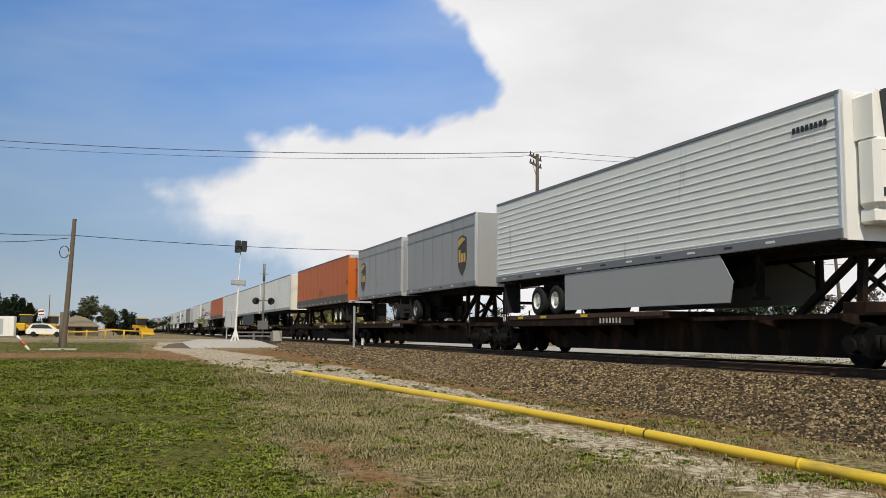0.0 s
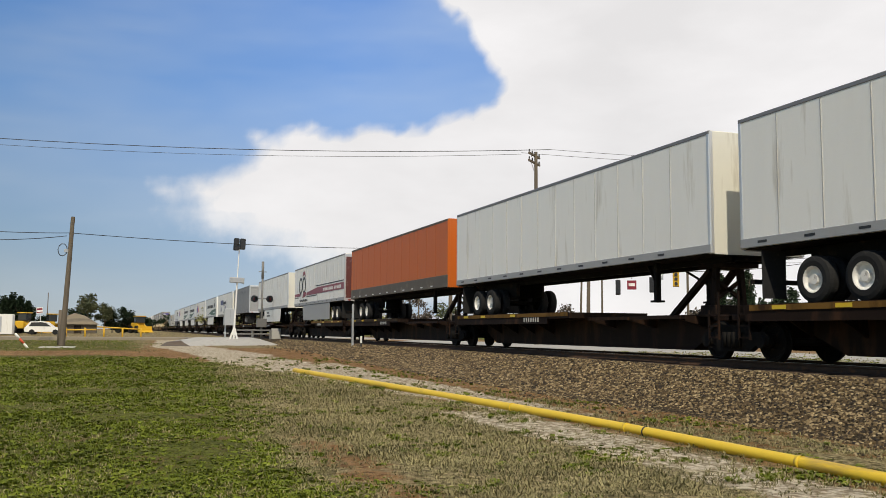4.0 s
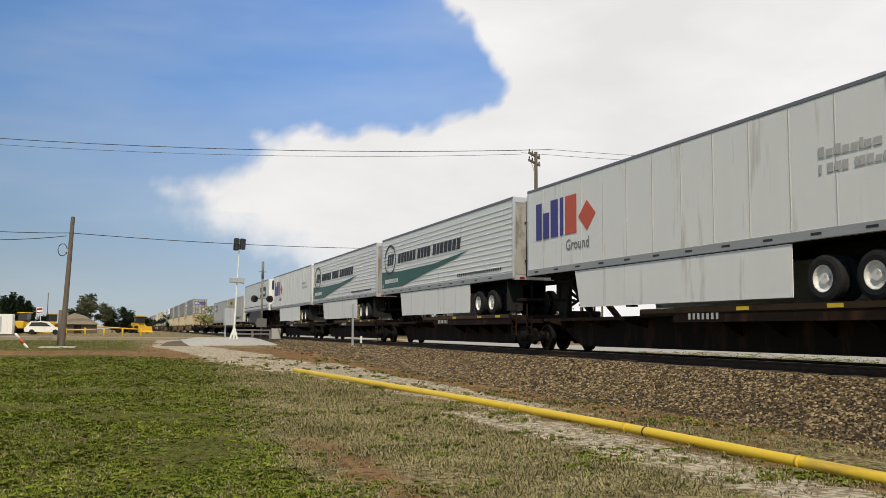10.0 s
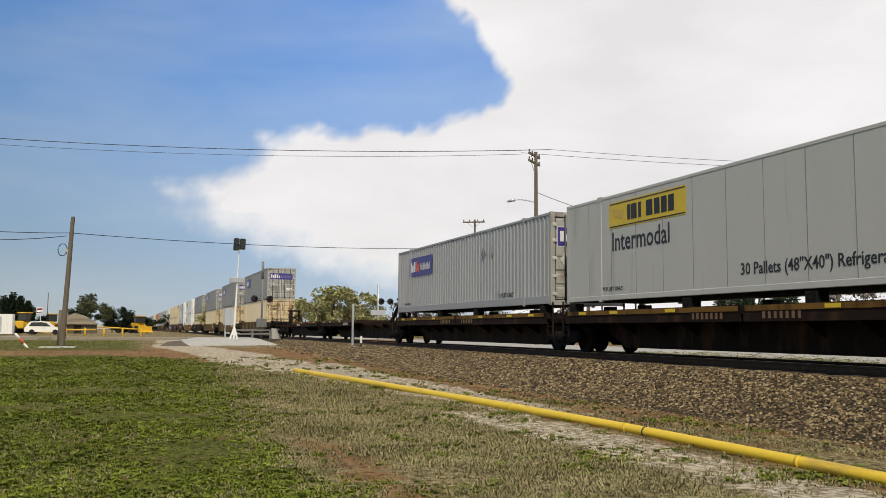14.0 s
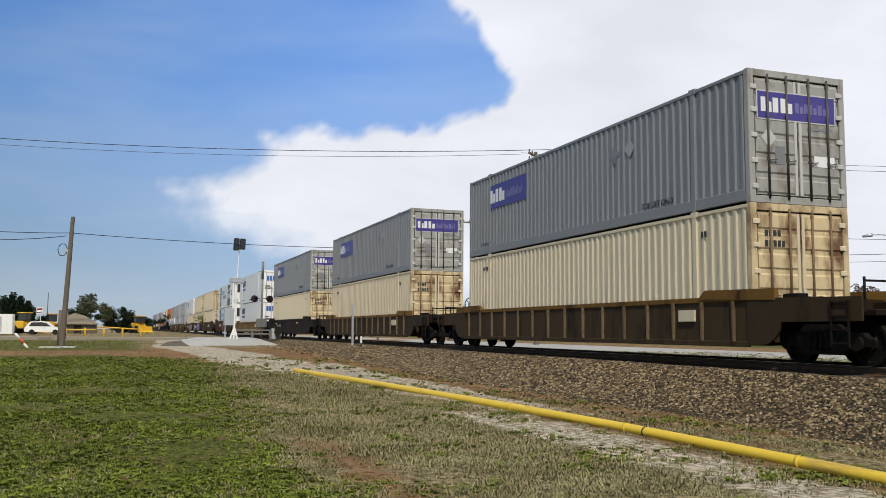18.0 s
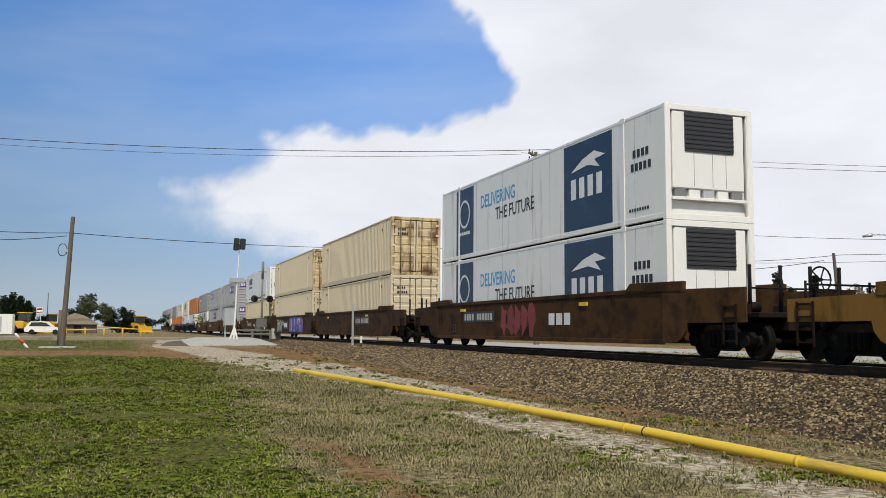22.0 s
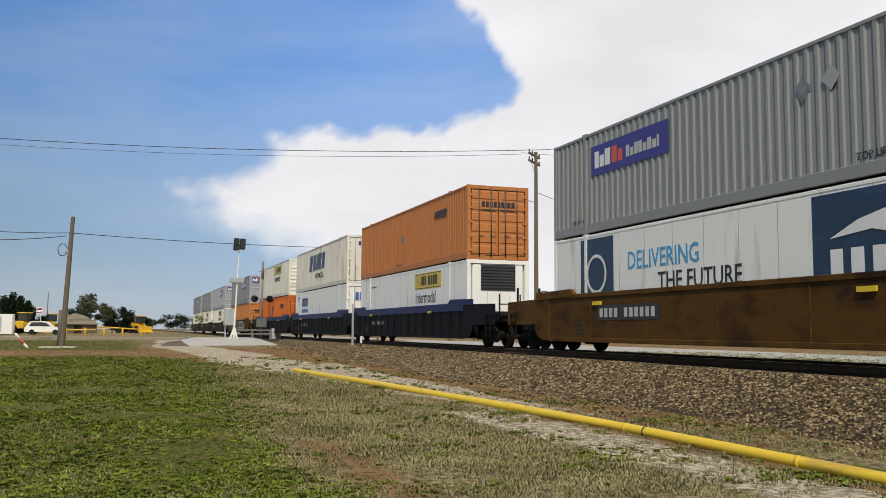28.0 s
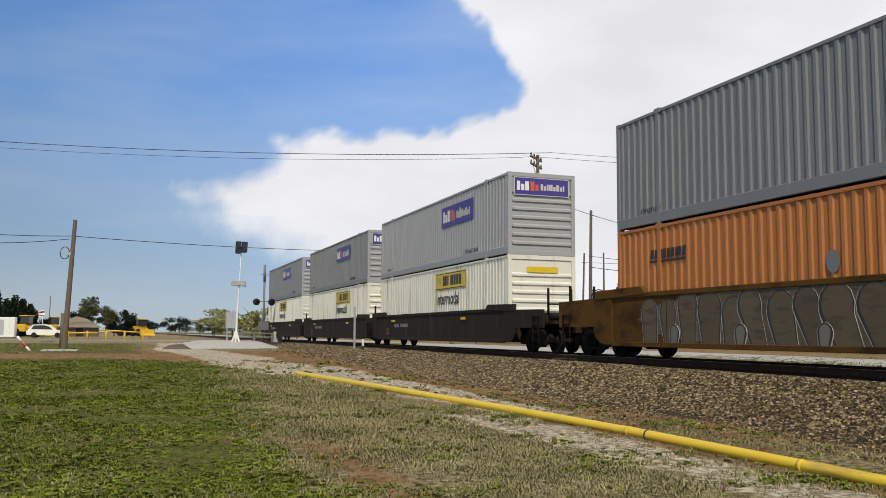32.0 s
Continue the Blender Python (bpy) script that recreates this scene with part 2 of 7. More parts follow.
leaf_dark = leafy("dark_evergreen_leaf", (0.012, 0.022, 0.012), (0.03, 0.05, 0.022))
leaf_spring = leafy("spring_leaf", (0.20, 0.205, 0.08), (0.46, 0.43, 0.21))
leaf_olive = leafy("olive_leaf", (0.055, 0.07, 0.035), (0.15, 0.155, 0.08))
twig_grey = leafy("bare_twig_grey", (0.08, 0.065, 0.055), (0.16, 0.13, 0.11))
grass_blade = leafy("grass_blade_green", (0.048, 0.062, 0.005), (0.185, 0.222, 0.021), 0.9)
grass_olive = leafy("olive_grass_blade", (0.060, 0.054, 0.018), (0.40, 0.35, 0.175), 0.9)
grass_dry = leafy("dry_grass_blade", (0.13, 0.11, 0.045), (0.345, 0.295, 0.15), 0.9)

# ---- mesh tools ----


class Shape:
    """Collects boxes, bars, tubes and plates, and becomes one mesh."""

    def __init__(self):
        self.v, self.f, self.s = [], [], []

    def add(self, verts, faces, smooth=False):
        k = len(self.v)
        self.v += [tuple(p) for p in verts]
        self.f += [tuple(i + k for i in f) for f in faces]
        self.s += [smooth] * len(faces)
        return self

    def box(self, x0, x1, y0, y1, z0, z1, c=0.0):
        """A box; c cuts its edges back."""
        if c <= 0:
            return self.add([(x, y, z) for x in (x0, x1) for y in (y0, y1) for z in (z0, z1)],
                            [(0, 1, 3, 2), (4, 6, 7, 5), (0, 4, 5, 1), (2, 3, 7, 6), (0, 2, 6, 4), (1, 5, 7, 3)])
        c = min(c, (x1 - x0) / 3, (y1 - y0) / 3, (z1 - z0) / 3)
        b = bmesh.new()
        for sx, sy, sz in ((i, j, k) for i in (0, 1) for j in (0, 1) for k in (0, 1)):
            X, Y, Z = (x0, x1)[sx], (y0, y1)[sy], (z0, z1)[sz]
            dx, dy, dz = c * (1 - 2 * sx), c * (1 - 2 * sy), c * (1 - 2 * sz)
            for p in ((X, Y + dy, Z + dz), (X + dx, Y, Z + dz), (X + dx, Y + dy, Z)):
                b.verts.new(p)
        bmesh.ops.convex_hull(b, input=b.verts)
        b.verts.index_update()
        self.add([q.co for q in b.verts], [tuple(q.index for q in f.verts) for f in b.faces])
        b.free()
        return self

    def bar(self, a, b, w, h=None):
        """A straight bar of a rectangular section from a to b."""
        a, b, h = Vector(a), Vector(b), h or w
        d = (b - a).normalized()
        side = d.cross(Vector((0, 0, 1)))
        side = Vector((0, 1, 0)) if side.length < 1e-4 else side.normalized()
        up = side.cross(d)
        ps = [p + side * (sx * w / 2) + up * (sz * h / 2) for p in (a, b) for sx, sz in ((-1, -1), (1, -1), (1, 1), (-1, 1))]
        return self.add(ps, [(0, 1, 2, 3), (7, 6, 5, 4), (0, 4, 5, 1), (1, 5, 6, 2), (2, 6, 7, 3), (3, 7, 4, 0)])

    def tube(self, a, b, r, r2=None, seg=10, cap=True):
        a, b, r2 = Vector(a), Vector(b), r if r2 is None else r2
        d = (b - a).normalized()
        u = d.orthogonal().normalized()
        w = d.cross(u)
        ps = [p + (u * math.cos(i * math.tau / seg) + w * math.sin(i * math.tau / seg)) * q for p, q in ((a, r), (b, r2)) for i in range(seg)]
        self.add(ps, [(i, (i + 1) % seg, seg + (i + 1) % seg, seg + i) for i in range(seg)], True)
        if cap:
            k = len(self.v) - 2 * seg
            self.f += [tuple(k + i for i in reversed(range(seg))), tuple(k + seg + i for i in range(seg))]
            self.s += [False, False]
        return self

    def sweep(self, pts, r, seg=6):
        """One connected tube through the points."""
        pts = [Vector(p) for p in pts]
        ps = []
        for i, p in enumerate(pts):
            d = (pts[min(i + 1, len(pts) - 1)] - pts[max(i - 1, 0)]).normalized()
            u = d.cross(Vector((0.13, 0.21, 0.97))).normalized()
            w = d.cross(u)
            ps += [p + (u * math.cos(k * math.tau / seg) + w * math.sin(k * math.tau / seg)) * r for k in range(seg)]
        return self.add(ps, [(i * seg + k, i * seg + (k + 1) % seg, (i + 1) * seg + (k + 1) % seg, (i + 1) * seg + k) for i in range(len(pts) - 1) for k in range(seg)], True)

    def lathe(self, prof, axis, seg=20, at=(0, 0, 0)):
        """prof: (along, radius) pairs, turned about the axis 'x', 'y' or 'z'."""
        ps = []
        for d, r in prof:
            for i in range(seg):
                c, s = r * math.cos(i * math.tau / seg), r * math.sin(i * math.tau / seg)
                p = {"x": (d, c, s), "y": (c, d, s), "z": (c, s, d)}[axis]
                ps.append((p[0] + at[0], p[1] + at[1], p[2] + at[2]))
        n = len(prof)
        self.add(ps, [(k * seg + i, k * seg + (i + 1) % seg, (k + 1) * seg + (i + 1) % seg, (k + 1) * seg + i) for k in range(n - 1) for i in range(seg)], False)
        return self

    def prism(self, outline, y0, y1):
        """An outline in x and z, given depth in y."""
        n = len(outline)
        return self.add([(x, y, z) for y in (y0, y1) for x, z in outline],
                        [tuple(range(n)), tuple(reversed(range(n, 2 * n)))] + [(i, n + i, n + (i + 1) % n, (i + 1) % n) for i in range(n)])

    def prism_x(self, outline, x0, x1):
        n = len(outline)
        return self.add([(x, y, z) for x in (x0, x1) for y, z in outline],
                        [tuple(range(n)), tuple(reversed(range(n, 2 * n)))] + [(i, n + i, n + (i + 1) % n, (i + 1) % n) for i in range(n)])

    def mesh(self, name, material):
        me = bpy.data.meshes.new(name)
        me.from_pydata(self.v, [], self.f)
        me.polygons.foreach_set("use_smooth", self.s)
        b = bmesh.new(); b.from_mesh(me)
        bmesh.ops.recalc_face_normals(b, faces=b.faces)
        b.to_mesh(me); b.free()
        me.materials.append(material)
        return me


CACHE = {}


def part(name, shape, material, parent, label="", at=None, key=None):
    """Links a shape as one mesh object under a thing or a part. key: shares the mesh between alike parts."""
    if key is not None:
        k = (name, key, material.name)
        if k not in CACHE:
            CACHE[k] = (shape() if callable(shape) else shape).mesh(name, material)
        me = CACHE[k]
    else:
        me = (shape() if callable(shape) else shape).mesh(name, material)
    ob = new(name, me)
    ob.parent = parent
    if at is not None:
        ob.matrix_basis = at
    return tagged(ob, label)


def thing(name, label, category, group="", at=None, kind=""):
    ob = new(name)
    ob.empty_display_size = 0.2
    if at is not None:
        ob.matrix_basis = at
    return tagged(ob, label, category, group, kind)


def solid(name, shape, material, label="", category="", group="", at=None, kind=""):
    ob = new(name, shape.mesh(name, material))
    if at is not None:
        ob.matrix_basis = at
    return tagged(ob, label, category, group, kind)


def letters(name, words, size, material, parent, at, stretch=1.0, slant=0.0, label=""):
    """Words as a thin raised mesh; at is the pose of their lower left corner, reading along +x, facing +z."""
    k = (words, material.name)
    if k not in CACHE:
        me = LETTER_MESH[words].copy()
        me.materials.clear(); me.materials.append(material)
        CACHE[k] = me
    ob = new(name, CACHE[k])
    ob.parent, ob.matrix_basis = parent, at @ Matrix.Diagonal((size * stretch, size, 1, 1))
    return tagged(ob, label)


LETTER_MESH = {}
for text in ("53", "53'", "TOP LIFT ONLY", "DELIVERING", "THE FUTURE", "Intermodal", "INTERMODAL", "Ground", "TRANSPORTATION SERVICES", "30 Pallets (48\"X40\") Refrigerated Container", "SUPER CUBE REEFER CONTAINER"):
    cu = bpy.data.curves.new("lettering", "FONT")
    cu.body, cu.extrude, cu.resolution_u, cu.offset = text, 0.003, 2, 0.008
    tmp = bpy.data.objects.new("lettering", cu)
    scene.collection.objects.link(tmp)
    LETTER_MESH[text] = bpy.data.meshes.new_from_object(tmp.evaluated_get(bpy.context.evaluated_depsgraph_get()))
    bpy.data.objects.remove(tmp)
    bpy.data.curves.remove(cu)


def on_side(x, z, y=-1.31):
    """A pose on the wall that faces -y."""
    return pose(x, y, z, 90, 0, 0)


# ---- ground ----
TRACK_Y = 13.65


def along(x, xs, zs):
    """Straight-line interpolation in a short table."""
    if x <= xs[0]:
        return zs[0]
    for i in range(1, len(xs)):
        if x < xs[i]:
            return zs[i - 1] + (zs[i] - zs[i - 1]) * (x - xs[i - 1]) / (xs[i] - xs[i - 1])
    return zs[-1]


GROUND_X = (-400, -200, -127, -90, -66, -50, -28, -10, 5, 60)
GROUND_Z = (-0.15, -0.15, -0.2, -0.36, -0.50, -0.60, -0.80, -1.03, -1.07, -1.10)


def ground_z(x, y):
    """Height of the natural ground: it climbs gently towards the crossing."""
    z = along(x, GROUND_X, GROUND_Z)
    if y > 15:
        z = z + (-0.35 - z) * min(1, (y - 15) / 6)
    return z


def bank_slope(x):
    """The bank is steep near the lawn and flattens towards the crossing."""
    return along(x, (-40, -26, -18.7, -12), (0.22, 0.25, 0.34, 0.54))


def bank_z(x, y):
    d = abs(y - TRACK_Y) - 1.75
    return -0.19 if d < 0 else -0.19 - (bank_slope(x) if y < TRACK_Y else 0.36) * d


def surface_z(x, y):
    return max(ground_z(x, y), bank_z(x, y))


def ground_material():
    m = bpy.data.materials.new("grass_dirt_and_gravel")
    m.use_nodes = True
    t = m.node_tree
    n, l = t.nodes, t.links
    b = n["Principled BSDF"]
    b.inputs["Roughness"].default_value = 0.95
    b.inputs["Specular IOR Level"].default_value = 0.15
    co = n.new("ShaderNodeTexCoord")

    def noise_of(scale, detail=5, rough=0.6):
        q = n.new("ShaderNodeTexNoise")
        q.inputs["Scale"].default_value, q.inputs["Detail"].default_value, q.inputs["Roughness"].default_value = scale, detail, rough
        l.new(co.outputs["Object"], q.inputs["Vector"])
        return q.outputs["Fac"]

    def ramp(value, lo, hi):
        q = n.new("ShaderNodeMapRange"); q.interpolation_type = "SMOOTHSTEP"
        q.inputs[1].default_value, q.inputs[2].default_value = lo, hi
        l.new(value, q.inputs[0])
        return q.outputs[0]

    def mix(fac, a, c):
        q = n.new("ShaderNodeMix"); q.data_type = "RGBA"
        l.new(fac, q.inputs[0])
        for slot, value in ((6, a), (7, c)):
            if isinstance(value, tuple):
                q.inputs[slot].default_value = (*value, 1)
            else:
                l.new(value, q.inputs[slot])
        return q.outputs[2]

    def op(kind, a, c):
        q = n.new("ShaderNodeMath"); q.operation = kind
        for slot, value in ((0, a), (1, c)):
            if isinstance(value, (int, float)):
                q.inputs[slot].default_value = value
            else:
                l.new(value, q.inputs[slot])
        return q.outputs[0]

    at = n.new("ShaderNodeAttribute"); at.attribute_name = "cover"     # grass, dry, gravel in r, g, b
    sp = n.new("ShaderNodeSeparateColor"); l.new(at.outputs["Color"], sp.inputs[0])
    wide, mid, fine, grit = noise_of(0.22), noise_of(1.3), noise_of(9), noise_of(38, 3)
    dirt = mix(ramp(mid, 0.35, 0.68), (0.22, 0.115, 0.045), (0.36, 0.215, 0.10))
    dirt = mix(ramp(fine, 0.46, 0.62), dirt, (0.13, 0.068, 0.028))
    dirt = mix(ramp(grit, 0.58, 0.70), dirt, (0.42, 0.29, 0.155))
    green = mix(ramp(fine, 0.32, 0.68), (0.048, 0.054, 0.008), (0.145, 0.150, 0.026))
    green = mix(ramp(mid, 0.52, 0.70), green, (0.15, 0.10, 0.04))
    dry = mix(ramp(fine, 0.38, 0.64), (0.11, 0.086, 0.038), (0.40, 0.325, 0.175))
    pale = mix(ramp(fine, 0.38, 0.64), (0.26, 0.20, 0.125), (0.68, 0.60, 0.46))
    bal = mix(ramp(grit, 0.32, 0.68), (0.016, 0.012, 0.008), (0.10, 0.075, 0.045))
    g1 = ramp(op("ADD", sp.outputs[0], op("MULTIPLY", op("SUBTRACT", mid, 0.5), 1.5)), 0.36, 0.62)
    g2 = ramp(op("ADD", sp.outputs[1], op("MULTIPLY", op("SUBTRACT", mid, 0.5), 1.6)), 0.34, 0.62)
    g3 = ramp(op("ADD", sp.outputs[2], op("MULTIPLY", op("SUBTRACT", fine, 0.5), 0.8)), 0.40, 0.60)
    pal = ramp(op("ADD", at.outputs["Alpha"], op("ADD", op("MULTIPLY", op("SUBTRACT", wide, 0.5), 0.8), op("MULTIPLY", op("SUBTRACT", mid, 0.5), 1.3))), 0.40, 0.66)
    col = mix(pal, dirt, pale)
    col = mix(g2, col, dry)
    col = mix(g1, col, green)
    col = mix(g3, col, bal)
    l.new(col, b.inputs["Base Color"])
    bp = n.new("ShaderNodeBump"); bp.inputs["Strength"].default_value, bp.inputs["Distance"].default_value = 1.0, 0.08
    l.new(op("ADD", fine, op("MULTIPLY", grit, 0.6)), bp.inputs["Height"])
    l.new(bp.outputs[0], b.inputs["Normal"])
    return m


def bell(v, lo, hi, soft):
    return max(0.0, min(1.0, (v - lo) / soft + 0.5)) * max(0.0, min(1.0, (hi - v) / soft + 0.5))


def pipe_y(x):
    """The line of the yellow pipe along the foot of the bank."""
    return along(x, (-32, -29.5, -24, -18.8, -14.3, -11.2, -8, 6), (4.95, 5.35, 6.2, 6.92, 7.55, 7.78, 7.86, 7.9))


def cover_at(x, y):
    """Shares of grass, dry grass, ballast and pale gravel."""
    d = abs(y - TRACK_Y)
    toe = 1.75 + max(0.0, (-0.19 - ground_z(x, y)) / (bank_slope(x) if y < TRACK_Y else 0.36))
    ballast = 1.0 if d < toe - 0.15 else max(0.0, 1 - (d - toe + 0.15) / 0.6)
    if y > TRACK_Y + 6:
        return (0.75 * bell(y, 40, 2000, 8) + 0.3, 0.4, 0, 0.15)
    foot = TRACK_Y - toe
    edge = along(x, (-46, -41, -37, -33, -29, -21, -15.2, -11.9, -9.7, -7, 5), (-1.0, 1.6, 3.4, 3.7, 3.0, 2.75, 2.3, 2.35, 2.4, 2.5, 2.4))      # rim of the green lawn
    lawn = bell(y, -60, edge, 1.5) * bell(x, -45.0, 60, 4) * 0.95
    line = pipe_y(x)
    near = max(0.0, min(1.0, (x + 38) / 7))
    strip = near * bell(y, edge - 0.9, line - 0.25, 1.0)                     # thin olive grass between the lawn and the pipe
    dry = strip * 0.95
    lawn = max(lawn, strip * 0.10)
    worn = bell(y, edge - 0.1, edge + 0.75, 0.6) * bell(x, -13.8, -7.2, 2.5)      # bare red earth along the lawn's rim
    lawn, dry = lawn * (1 - 0.8 * worn), dry * (1 - 0.75 * worn)
    pale = 1.12 * bell(y, line - 1.8, line - 0.45, 0.7) * bell(x, -16.5, -5, 2.5)
    beyond = bell(y, line + 0.1, foot - 0.2, 0.5) * bell(x, -23, 8, 7)       # straw and dust between pipe and ballast
    dry = max(dry, 0.62 * beyond)
    red = bell(y, foot - 1.25, foot + 0.3, 0.6) * bell(x, -47, -11.5, 4)     # a reddish strip along the foot of the ballast
    pale = max(pale, 0.95 * bell(y, line - 0.5, foot - 1.0, 0.8) * bell(x, -36, -15, 5))
    if x < -29:
        mid = along(x, (-82, -60, -46, -36, -29), (4.4, 3.4, 4.9, 5.2, 6.0))                    # the pale worn way past the pipe's end
        pale = max(pale, bell(y, mid - 1.6, mid + 2.0, 1.2) * bell(x, -86, -26, 6))
    pale, dry = pale * (1 - 0.9 * red), dry * (1 - 0.8 * red)
    lawn, dry = lawn * (1 - 0.75 * min(1.0, pale)), dry * (1 - 0.85 * min(1.0, pale))
    if x < -47:
        rough = 1 - pale
        lawn = max(lawn, 0.72 * bell(x, -90, -51.5, 4) * bell(y, -80, 1.5, 2.5) * rough)
        dry = max(dry, 0.66 * bell(x, -400, -56, 4) * rough)
        if x < -95:
            lawn = max(lawn, 0.35)
    return (lawn, dry, ballast, pale)


def build_ground():
    """One sheet that reaches the horizon, fine near the track and the lawn."""
    xs = np.concatenate([[-3800, -2200, -1200, -700, -480, -360, -280, -220], np.arange(-180, -70, 3.0), np.arange(-70, -36, 1.0), np.arange(-36, 12, 0.5), [14, 18, 24, 32, 45, 70, 120, 250, 600, 1500, 3800]])
    ys = np.concatenate([[-3800, -1500, -700, -350, -200, -120, -80, -55, -40, -30, -24, -19, -15, -12, -10, -8.5], np.arange(-7.5, 19, 0.35), [19.5, 21, 23, 26, 30, 36, 44, 55, 70, 90, 120, 180, 300, 600, 1500, 3800]])
    vs, cs = [], []
    for x in xs:
        for y in ys:
            z = surface_z(x, y)
            if -70 < x < 12 and -10 < y < 9:
                z += 0.05 * noise.noise(Vector((x * 0.5, y * 0.5, 0))) + 0.02 * noise.noise(Vector((x * 2, y * 2, 3)))
            if x < -62 and abs(y - TRACK_Y) > 8:
                z += 0.15 * noise.noise(Vector((x * 0.06, y * 0.06, 0)))
            vs.append((x, y, z)); cs.append(cover_at(x, y))
    ny = len(ys)
    fs = [(i * ny + j, (i + 1) * ny + j, (i + 1) * ny + j + 1, i * ny + j + 1) for i in range(len(xs) - 1) for j in range(ny - 1)]
    me = bpy.data.meshes.new("ground")
    me.from_pydata(vs, [], fs)
    me.polygons.foreach_set("use_smooth", [True] * len(fs))
    at = me.color_attributes.new("cover", "FLOAT_COLOR", "POINT")
    at.data.foreach_set("color", np.array(cs, dtype=np.float32).ravel())
    me.materials.append(ground_material())
    tagged(new("ground", me), "patchy spring grass, red dirt and gravel beside a railway bank", "ground", kind="structure")


build_ground()

# ---- track ----


def build_track():
    """Two rails on wooden ties, as one piece of the setting each."""
    for i, y in enumerate((TRACK_Y - 0.7525, TRACK_Y + 0.7525)):
        prof = [(y - 0.075, -0.172), (y + 0.075, -0.172), (y + 0.075, -0.155), (y + 0.012, -0.13), (y + 0.012, -0.045), (y + 0.036, -0.035),
                (y + 0.036, -0.004), (y + 0.026, 0.0), (y - 0.026, 0.0), (y - 0.036, -0.004), (y - 0.036, -0.035), (y - 0.012, -0.045), (y - 0.012, -0.13), (y - 0.075, -0.155)]
        rail = solid("rail", Shape().prism_x(prof, -900, 120), rail_rust, "rusty steel rail with a worn bright head", "rail", "rails", kind="structure")
        part("rail_head", Shape().box(-900, 120, y - 0.024, y + 0.024, 0.0005, 0.003), steel, rail, "bright worn running surface")
    tie = Shape().box(-0.115, 0.115, -1.3, 1.3, -0.33, -0.165, 0.012).mesh("tie", tie_wood)
    for i in range(160):
        ob = new("tie", tie)
        ob.matrix_basis = pose(4 - i * 0.54, TRACK_Y + random.uniform(-0.03, 0.03), random.uniform(-0.01, 0.01), 0, 0, random.uniform(-1, 1))
        tagged(ob, "dark creosoted wooden railway tie in ballast", "railway tie", "ties under the rails", "structure")
    far = Shape()
    for i in range(160, 900):
        far.box(4 - i * 0.54 - 0.115, 4 - i * 0.54 + 0.115, TRACK_Y - 1.3, TRACK_Y + 1.3, -0.33, -0.17)
    solid("far_ties", far, tie_wood, "row of dark wooden ties further down the line", "railway tie", kind="stuff")


build_track()


def scatter_mesh(name, base_v, base_f, places, material, label, category):
    """Many small copies of one shape in one mesh. places: x, y, z, size, turn, tilt, squash."""
    bv, P = np.array(base_v, float), np.array(places, float)
    n, k = len(P), len(bv)
    c, s = np.cos(P[:, 4]), np.sin(P[:, 4])
    X = bv[None, :, 0] * P[:, 3:4]; Y = bv[None, :, 1] * P[:, 3:4]; Z = bv[None, :, 2] * (P[:, 3] * P[:, 6])[:, None]
    ct, st = np.cos(P[:, 5])[:, None], np.sin(P[:, 5])[:, None]
    Y, Z = Y * ct - Z * st, Y * st + Z * ct
    V = np.stack([X * c[:, None] - Y * s[:, None] + P[:, 0:1], X * s[:, None] + Y * c[:, None] + P[:, 1:2], Z + P[:, 2:3]], -1).reshape(-1, 3)
    bf = np.array(base_f)
    F = (bf[None] + (np.arange(n) * k)[:, None, None]).reshape(-1, bf.shape[1])
    me = bpy.data.meshes.new(name)
    me.vertices.add(len(V)); me.vertices.foreach_set("co", V.ravel())
    m = bf.shape[1]
    me.loops.add(F.size); me.loops.foreach_set("vertex_index", F.ravel())
    me.polygons.add(len(F)); me.polygons.foreach_set("loop_start", np.arange(0, F.size, m)); me.polygons.foreach_set("loop_total", np.full(len(F), m))
    me.update(); me.validate()
    me.materials.append(material)
    return tagged(new(name, me), label, category, kind="stuff")


def stone_material():
    m = bpy.data.materials.new("mixed_ballast_stone")
    m.use_nodes = True
    t = m.node_tree
    p = t.nodes["Principled BSDF"]; p.inputs["Roughness"].default_value = 0.85
    g = t.nodes.new("ShaderNodeNewGeometry")
    r = t.nodes.new("ShaderNodeValToRGB")
    e = r.color_ramp.elements
    e[0].color, e[1].color = (0.009, 0.006, 0.004, 1), (0.38, 0.29, 0.16, 1)
    for pos, c in ((0.46, (0.085, 0.053, 0.019, 1)), (0.82, (0.215, 0.154, 0.077, 1))):
        q = e.new(pos); q.color = c
    t.links.new(g.outputs["Random Per Island"], r.inputs[0])
    t.links.new(r.outputs[0], p.inputs["Base Color"])
    return m


